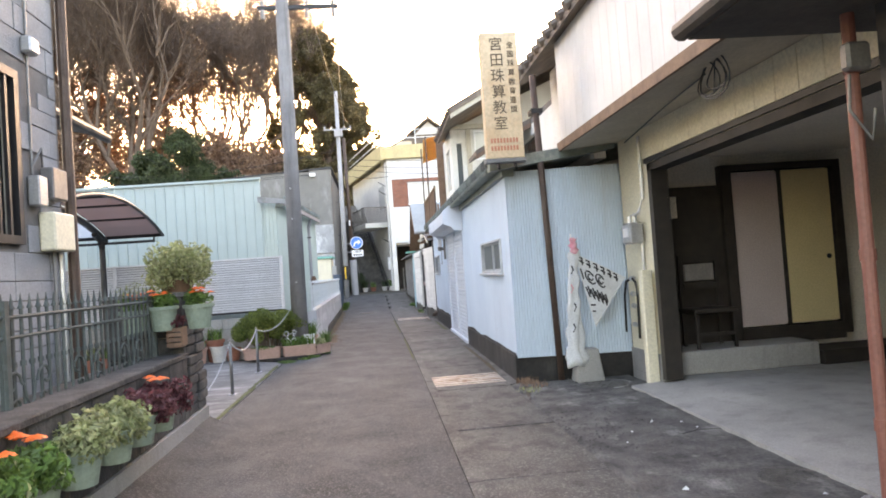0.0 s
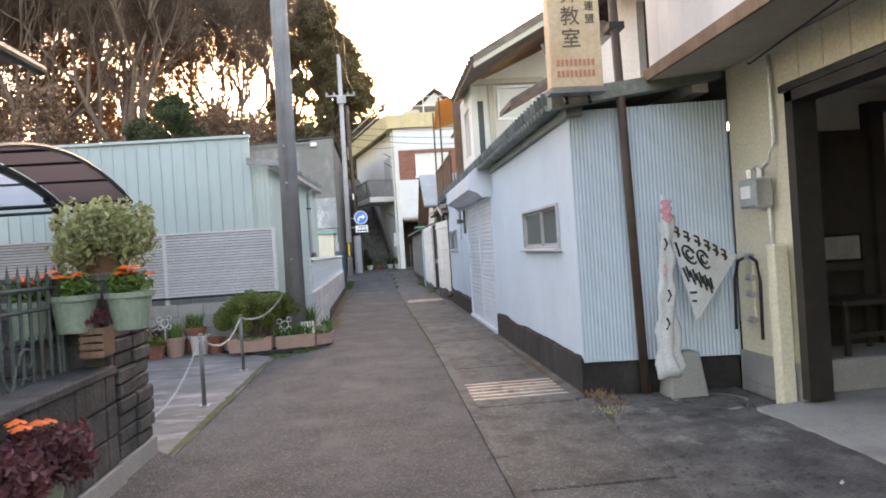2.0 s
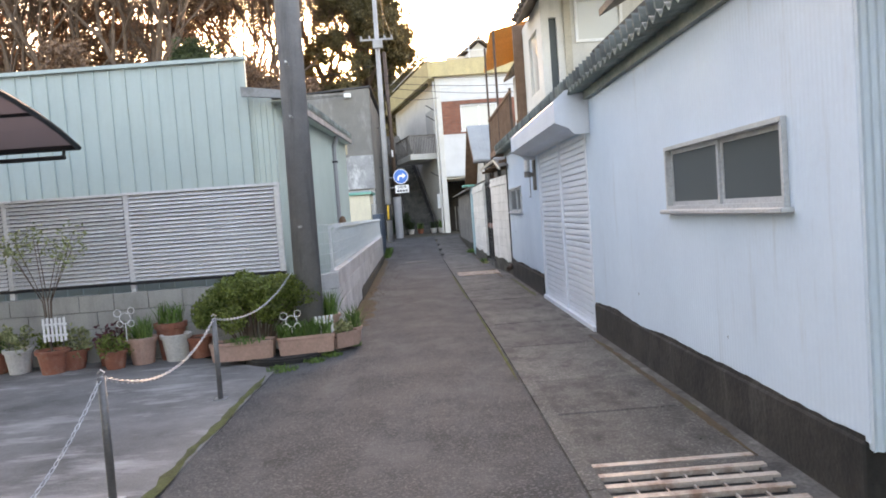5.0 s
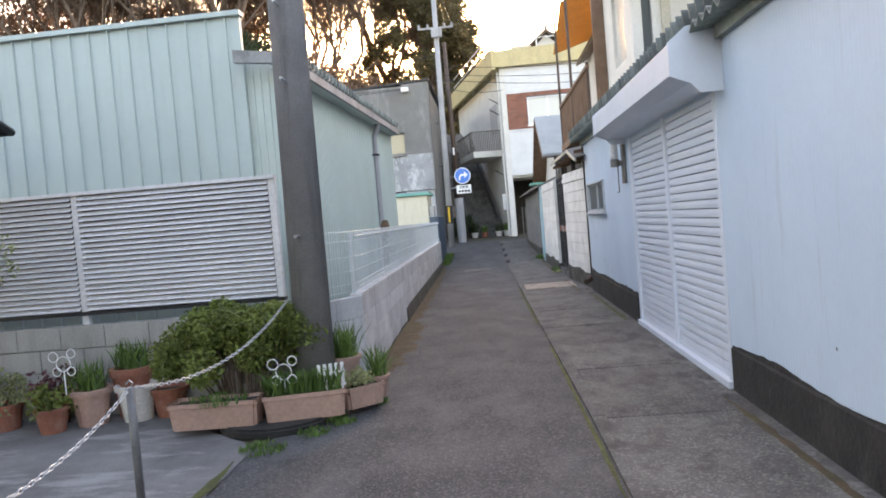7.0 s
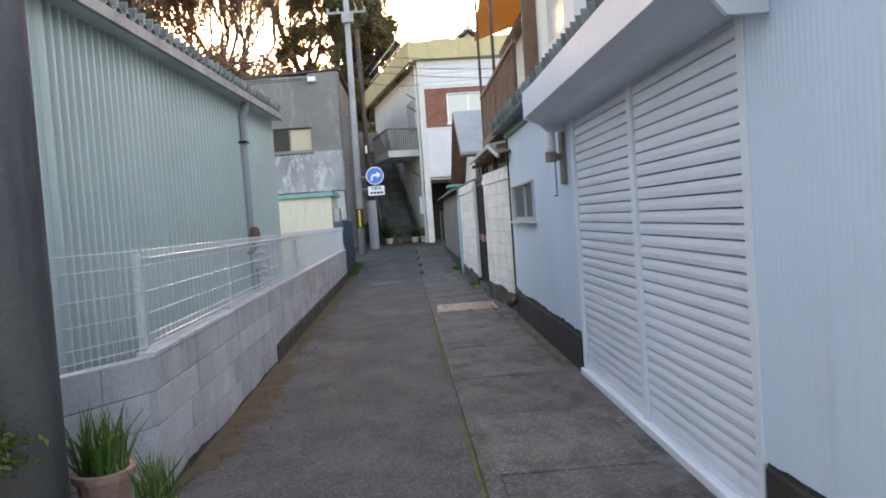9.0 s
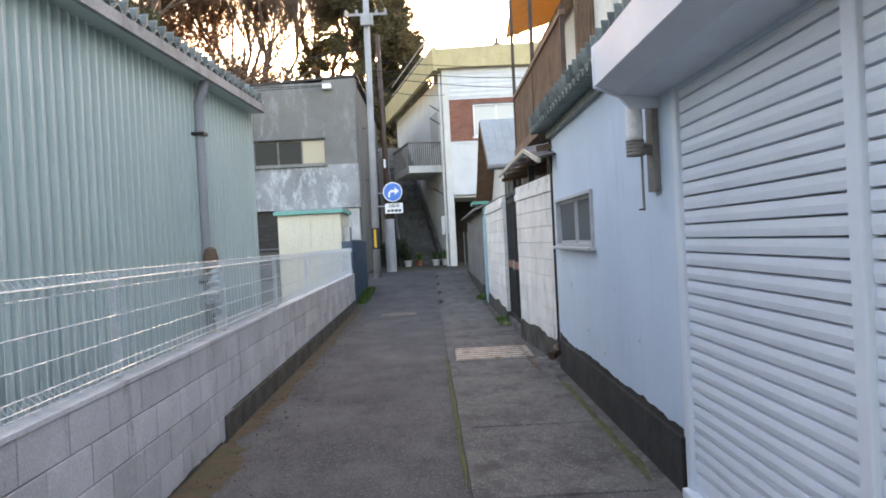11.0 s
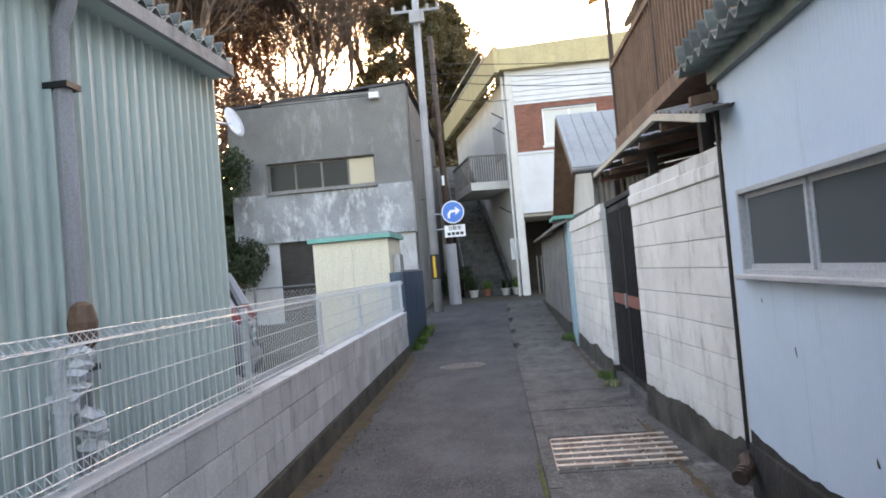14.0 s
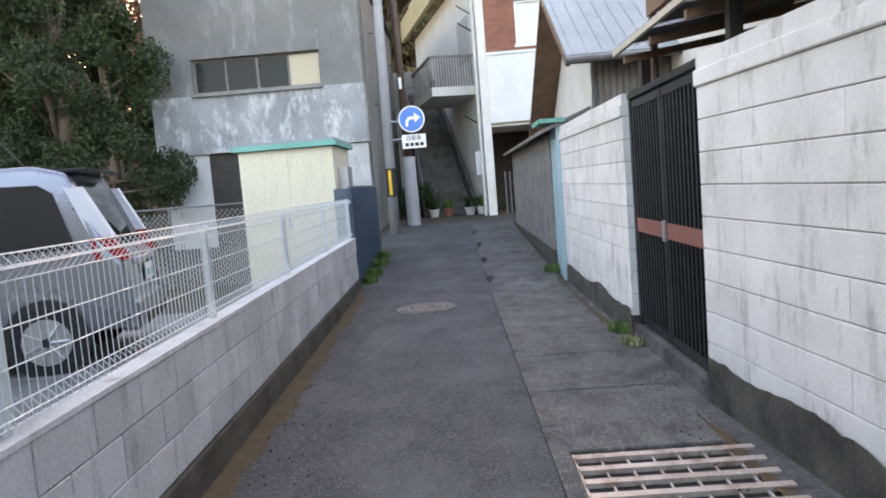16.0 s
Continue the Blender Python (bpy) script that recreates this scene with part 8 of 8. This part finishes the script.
# ---- lamp on the shed ----
def wall_lamp():
    l = thing("wall_lamp", 1.68, 15.98, 1.75, "grey ribbed wall lamp on a wooden board", "lamp")
    part("board", B(1.71, 1.748, 16.0, 16.13, 1.72, 2.22, bevel=0.004), grey_wood, l, "grey wooden back board")
    part("arm", T([(1.72, 16.05, 1.97), (1.65, 16.05, 1.98)], 0.035, 10), grey_wood, l)
    part("socket", lathe(bmesh.new(), 1.615, 16.03, 1.93, [(0.052, 0), (0.056, 0.01), (0.05, 0.02), (0.056, 0.03), (0.05, 0.04), (0.056, 0.05), (0.05, 0.06), (0.056, 0.07), (0.05, 0.08), (0.056, 0.09)], 18), grey_wood, l, "ribbed grey socket")
    part("globe", lathe(bmesh.new(), 1.615, 16.03, 2.02, [(0.045, 0), (0.05, 0.04), (0.048, 0.14), (0.045, 0.22), (0.02, 0.25)], 16), white_plastic, l, "milky glass cover", smooth=True)
    part("switch_rod", B(1.64, 1.65, 16.0, 16.02, 1.62, 1.93), grey_wood, l)
    part("switch_foot", B(1.615, 1.65, 16.0, 16.02, 1.61, 1.62), dark_metal, l)


wall_lamp()


# ---- parked car ----
def car():
    c = thing("car", -5.9, 25.1, 0, "parked silver-grey minivan with dark windows", "car")
    y0, y1 = 24.30, 25.95
    xr = -3.72
    prof = [(0, 0.36), (0.03, 0.62), (-0.02, 0.98), (-0.14, 1.10), (-0.30, 1.50), (-0.46, 1.84), (-0.75, 1.92), (-2.5, 1.90), (-3.1, 1.62), (-3.45, 1.18), (-4.1, 1.05), (-4.3, 0.80), (-4.3, 0.35), (-2.0, 0.28)]
    bm = bmesh.new()
    prism(bm, [(xr + a, b) for a, b in prof], "y", y0, y1)
    for v in bm.verts:
        if v.co.z > 1.05:
            k = 0.13 * (v.co.z - 1.05) / 0.85
            v.co.y += k if v.co.y < 25.1 else -k
    bmesh.ops.bevel(bm, geom=list(bm.edges), offset=0.055, segments=3, affect="EDGES", profile=0.6)
    body = part("body", bm, silver_paint, c, "silver-grey metallic body", smooth=True)
    yy = lambda z: y0 + 0.13 * (z - 1.05) / 0.85

    def side_glass(poly):
        vs = [(xr + a, yy(z) - 0.006 + d, z) for d in (0, 0.02) for a, z in poly]
        n = len(poly)
        fs = [tuple(range(n)), tuple(range(2 * n - 1, n - 1, -1))] + [(i, (i + 1) % n, n + (i + 1) % n, n + i) for i in range(n)]
        raw("side_window", vs, fs, tint_glass, c)
    side_glass([(-0.42, 1.14), (-0.58, 1.66), (-0.70, 1.74), (-1.20, 1.75), (-1.20, 1.12)])
    side_glass([(-1.28, 1.12), (-1.28, 1.75), (-2.05, 1.74), (-2.05, 1.10)])
    side_glass([(-2.12, 1.10), (-2.12, 1.74), (-2.55, 1.72), (-3.05, 1.42), (-3.15, 1.12)])
    vs = []
    for d in (0.012, -0.01):
        for y, z in ((y0 + 0.20, 1.12), (y1 - 0.20, 1.12), (y1 - 0.24, 1.76), (y0 + 0.24, 1.76)):
            x = xr + (-0.15 - 0.32 * (z - 1.12) / 0.72)
            vs.append((x + d + 0.012, y, z))
    raw("rear_window", vs, [(0, 1, 2, 3), (7, 6, 5, 4), (0, 4, 5, 1), (1, 5, 6, 2), (2, 6, 7, 3), (3, 7, 4, 0)], tint_glass, c, "dark rear window")
    part("spoiler", B(xr - 0.62, xr - 0.28, y0 + 0.18, y1 - 0.18, 1.84, 1.88, bevel=0.012), tint_glass, c, "black roof spoiler")
    for y in (y0 + 0.02, y1 - 0.18):
        part("tail_light", PR([(xr - 0.26, 1.00), (xr + 0.012, 1.00), (xr - 0.10, 1.22), (xr - 0.30, 1.22)], "y", y, y + 0.16), tail_red, c, "red tail light")
        part("tail_lens", PR([(xr - 0.29, 1.225), (xr - 0.095, 1.225), (xr - 0.33, 1.70), (xr - 0.47, 1.70)], "y", y + 0.03, y + 0.16), clear_lens, c, "clear upper light strip")
    part("bumper", B(xr - 0.12, xr + 0.07, y0 + 0.02, y1 - 0.02, 0.32, 0.62, bevel=0.04), silver_paint, c)
    part("bumper_insert", B(xr + 0.02, xr + 0.078, y0 + 0.3, y1 - 0.3, 0.34, 0.44), black_plastic, c)
    pl = part("number_plate", B(xr + 0.03, xr + 0.045, 24.95, 25.29, 0.74, 0.90), white_plastic, c)
    for k in range(4):
        part("print_bar", B(xr + 0.045, xr + 0.048, 24.99 + 0.07 * k, 25.03 + 0.07 * k, 0.77, 0.84), green_trim, pl)
    part("garnish", B(xr - 0.02, xr + 0.035, 24.70, 25.55, 0.93, 0.99, bevel=0.01), steel, c, "chrome tailgate strip")
    part("wiper", T([(xr - 0.11, 25.13, 1.10), (xr - 0.22, 24.75, 1.36)], 0.014, 6), black_plastic, c)
    part("antenna", T([(xr - 0.9, 24.85, 1.9), (xr - 1.15, 24.83, 2.25)], 0.006, 5), black_plastic, c)
    part("door_gap", B(xr - 1.255, xr - 1.245, y0 - 0.004, y0 + 0.01, 0.5, 1.06), black_plastic, c)
    part("door_handle", B(xr - 1.62, xr - 1.42, y0 - 0.02, y0 + 0.01, 0.98, 1.02, bevel=0.006), silver_paint, c)
    for xw in (xr - 0.75, xr - 3.45):
        for y, s in ((y0 - 0.015, 1), (y1 + 0.015, -1)):
            part("wheel_arch", T([(xw, y + 0.008 * s, 0.33), (xw, y + 0.05 * s, 0.33)], 0.37, 24), black_plastic, c)
            w = part("tyre", T([(xw, y - 0.012 * s, 0.31), (xw, y + 0.2 * s, 0.31)], 0.31, 24), rubber, c)
            part("rim", T([(xw, y - 0.018 * s, 0.31), (xw, y + 0.1 * s, 0.31)], 0.215, 24), steel, w)
            for k in range(7):
                a = 2 * math.pi * k / 7
                part("spoke", T([(xw + 0.04 * math.cos(a), y - 0.024 * s, 0.31 + 0.04 * math.sin(a)), (xw + 0.2 * math.cos(a), y - 0.022 * s, 0.31 + 0.2 * math.sin(a))], 0.018, 5), steel, w)
            part("hub", T([(xw, y - 0.03 * s, 0.31), (xw, y, 0.31)], 0.05, 10), dark_metal, w)


car()
_car = bpy.data.objects["car"]
_car.matrix_basis = Matrix.Translation((-3.20, 24.35, 0)) @ Matrix.Rotation(radians(14), 4, "Z") @ Matrix.Diagonal((1.04, 1.04, 1.05, 1)) @ Matrix.Translation((3.72, -24.30, 0)) @ _car.matrix_basis


# ---- yard edge by the poles ----
def navy_screen():
    n = thing("screen_fence", -1.6, 30, 0, "dark blue corrugated screen beside the lane", "fence")
    part("sheet", ribbed((-1.56, 28.16), (-1.66, 32.2), 0.05, 1.58, 0.09, 0.02, "wave"), navy, n)
    part("end_sheet", B(-1.80, -1.58, 28.14, 28.18, 0.05, 1.58), navy, n)
    part("cap", T([(-1.57, 28.15, 1.60), (-1.67, 32.2, 1.60)], 0.02, 6), post_grey, n)
    m = thing("wire_fence", -4.2, 29.5, 0, "grey chain-link fence behind the car", "fence")
    for x in (-3.5, -4.9, -6.3, -7.7):
        part("post", T([(x, 29.5, 0), (x, 29.5, 1.5)], 0.025, 8), post_grey, m)
    bm = bmesh.new()
    for k in range(60):
        x = -7.7 + 0.09 * k
        tube(bm, [(x, 29.5, 0.1), (min(x + 1.3, -3.5), 29.5, 0.1 + min(1.3, -3.5 - x))], 0.004, 3)
        tube(bm, [(x, 29.5, 1.4), (min(x + 1.3, -3.5), 29.5, 1.4 - min(1.3, -3.5 - x))], 0.004, 3)
    part("mesh", bm, steel, m)
    part("rail", T([(-7.7, 29.5, 1.48), (-3.5, 29.5, 1.48)], 0.018, 6), post_grey, m)
    d = thing("satellite_dish", -2.45, 22.0, 3.1, "pale satellite dish behind the shed corner", "dish")
    m = Matrix.Translation((-2.45, 22.5, 3.3)) @ Matrix.Rotation(radians(70), 4, "Y") @ Matrix.Rotation(radians(20), 4, "X")
    part("dish", lathe(bmesh.new(), 0, 0, 0, [(0.02, 0), (0.11, 0.02), (0.17, 0.05), (0.175, 0.06), (0.11, 0.03), (0.02, 0.015)], 20, sy=0.7, m=m), white_plastic, d, smooth=True)
    part("arm", T([(-2.45, 22.5, 3.3), (-2.5, 21.1, 3.1)], 0.015, 6), steel, d)


navy_screen()

br = thing("brush", -1.72, 18.45, 1.0, "worn brown broom head tied to the downpipe", "broom")
part("bristles", lathe(bmesh.new(), -1.68, 18.42, 1.28, [(0.03, 0), (0.06, 0.06), (0.07, 0.16), (0.05, 0.24), (0.02, 0.26)], 9), brown_wood, br)
part("handle", T([(-1.68, 18.42, 0.3), (-1.68, 18.42, 1.3)], 0.012, 6), grey_wood, br)
# rags hung on the fence by the downpipe
rg = thing("rag", -1.62, 18.2, 0.9, "white rags tied to the mesh fence", "rag")
rnd = random.Random(6)
for k in range(5):
    bm = lathe(bmesh.new(), -1.60 + rnd.uniform(-0.05, 0.05), 18.2 + rnd.uniform(-0.1, 0.1), 0.86 + 0.09 * k, [(0.02, 0), (0.06, 0.03), (0.04, 0.06), (0.07, 0.09), (0.02, 0.12)], 9)
    for v in bm.verts:
        v.co += Vector((rnd.uniform(-1, 1), rnd.uniform(-1, 1), rnd.uniform(-1, 1))) * 0.014
    part("cloth", bm, flag_cloth, rg)

# weeds along the walls and pots by the stair
for k, (x, y, r, h, lf, n) in enumerate(((-1.46, 29.2, 0.16, 0.16, leaf_fresh, 200), (-1.48, 30.2, 0.18, 0.16, leaf_fresh, 200), (-1.50, 31.2, 0.16, 0.14, leaf_fresh, 160), (-1.44, 28.5, 0.12, 0.14, leaf_fresh, 120), (1.42, 28.3, 0.16, 0.14, leaf_fresh, 160), (1.52, 24.2, 0.12, 0.12, leaf_fresh, 140), (1.50, 23.7, 0.10, 0.08, leaf_varieg, 90), (1.80, 7.50, 0.14, 0.09, leaf_brown, 90), (1.85, 7.25, 0.18, 0.07, leaf_brown, 90), (1.72, 7.0, 0.15, 0.05, leaf_varieg, 70), (-1.62, 11.75, 0.16, 0.04, leaf_fresh, 160), (-1.35, 12.05, 0.12, 0.04, leaf_fresh, 120), (-1.2, 12.3, 0.12, 0.05, leaf_fresh, 110), (-1.0, 12.8, 0.08, 0.05, leaf_fresh, 90))):
    g = blades(None, x, y, gz(y) + 0.01, r, h, n, lf, 300 + k, name="weeds")
    tagged(g, "tuft of green and dry weeds at the wall foot", "weeds", kind="stuff")
for k, (x, y, hgt, lf, mt) in enumerate(((-0.75, 39.2, 0.55, leaf_dark, pot_white), (-0.3, 39.3, 0.35, leaf_fresh, terracotta), (0.35, 39.0, 0.40, leaf_dark, pot_white), (0.72, 38.9, 0.45, leaf_fresh, pot_white))):
    p = pot(x, y, 0.525, 0.16, 0.24, mt, "flower pot with a green plant at the stair foot")
    blades(p, x, y, 0.75, 0.14, hgt, 60, lf, 500 + k, wide=0.03)
sb = thing("bush", -1.35, 39.8, 0.5, "dark bushy shrub beside the stair", "bush")
part("stem", T([(-1.35, 39.8, 0.45), (-1.3, 39.8, 1.2)], 0.04, 6, 0.015), bark, sb)
vs, fs = leaves([(-1.35 + 0.35 * math.cos(k), 39.8 + 0.25 * math.sin(k * 2), 0.75 + 0.05 * k, 0.28) for k in range(14)], 2500, 0.10, random.Random(8))
raw("foliage", vs, fs, leaf_dark, sb)
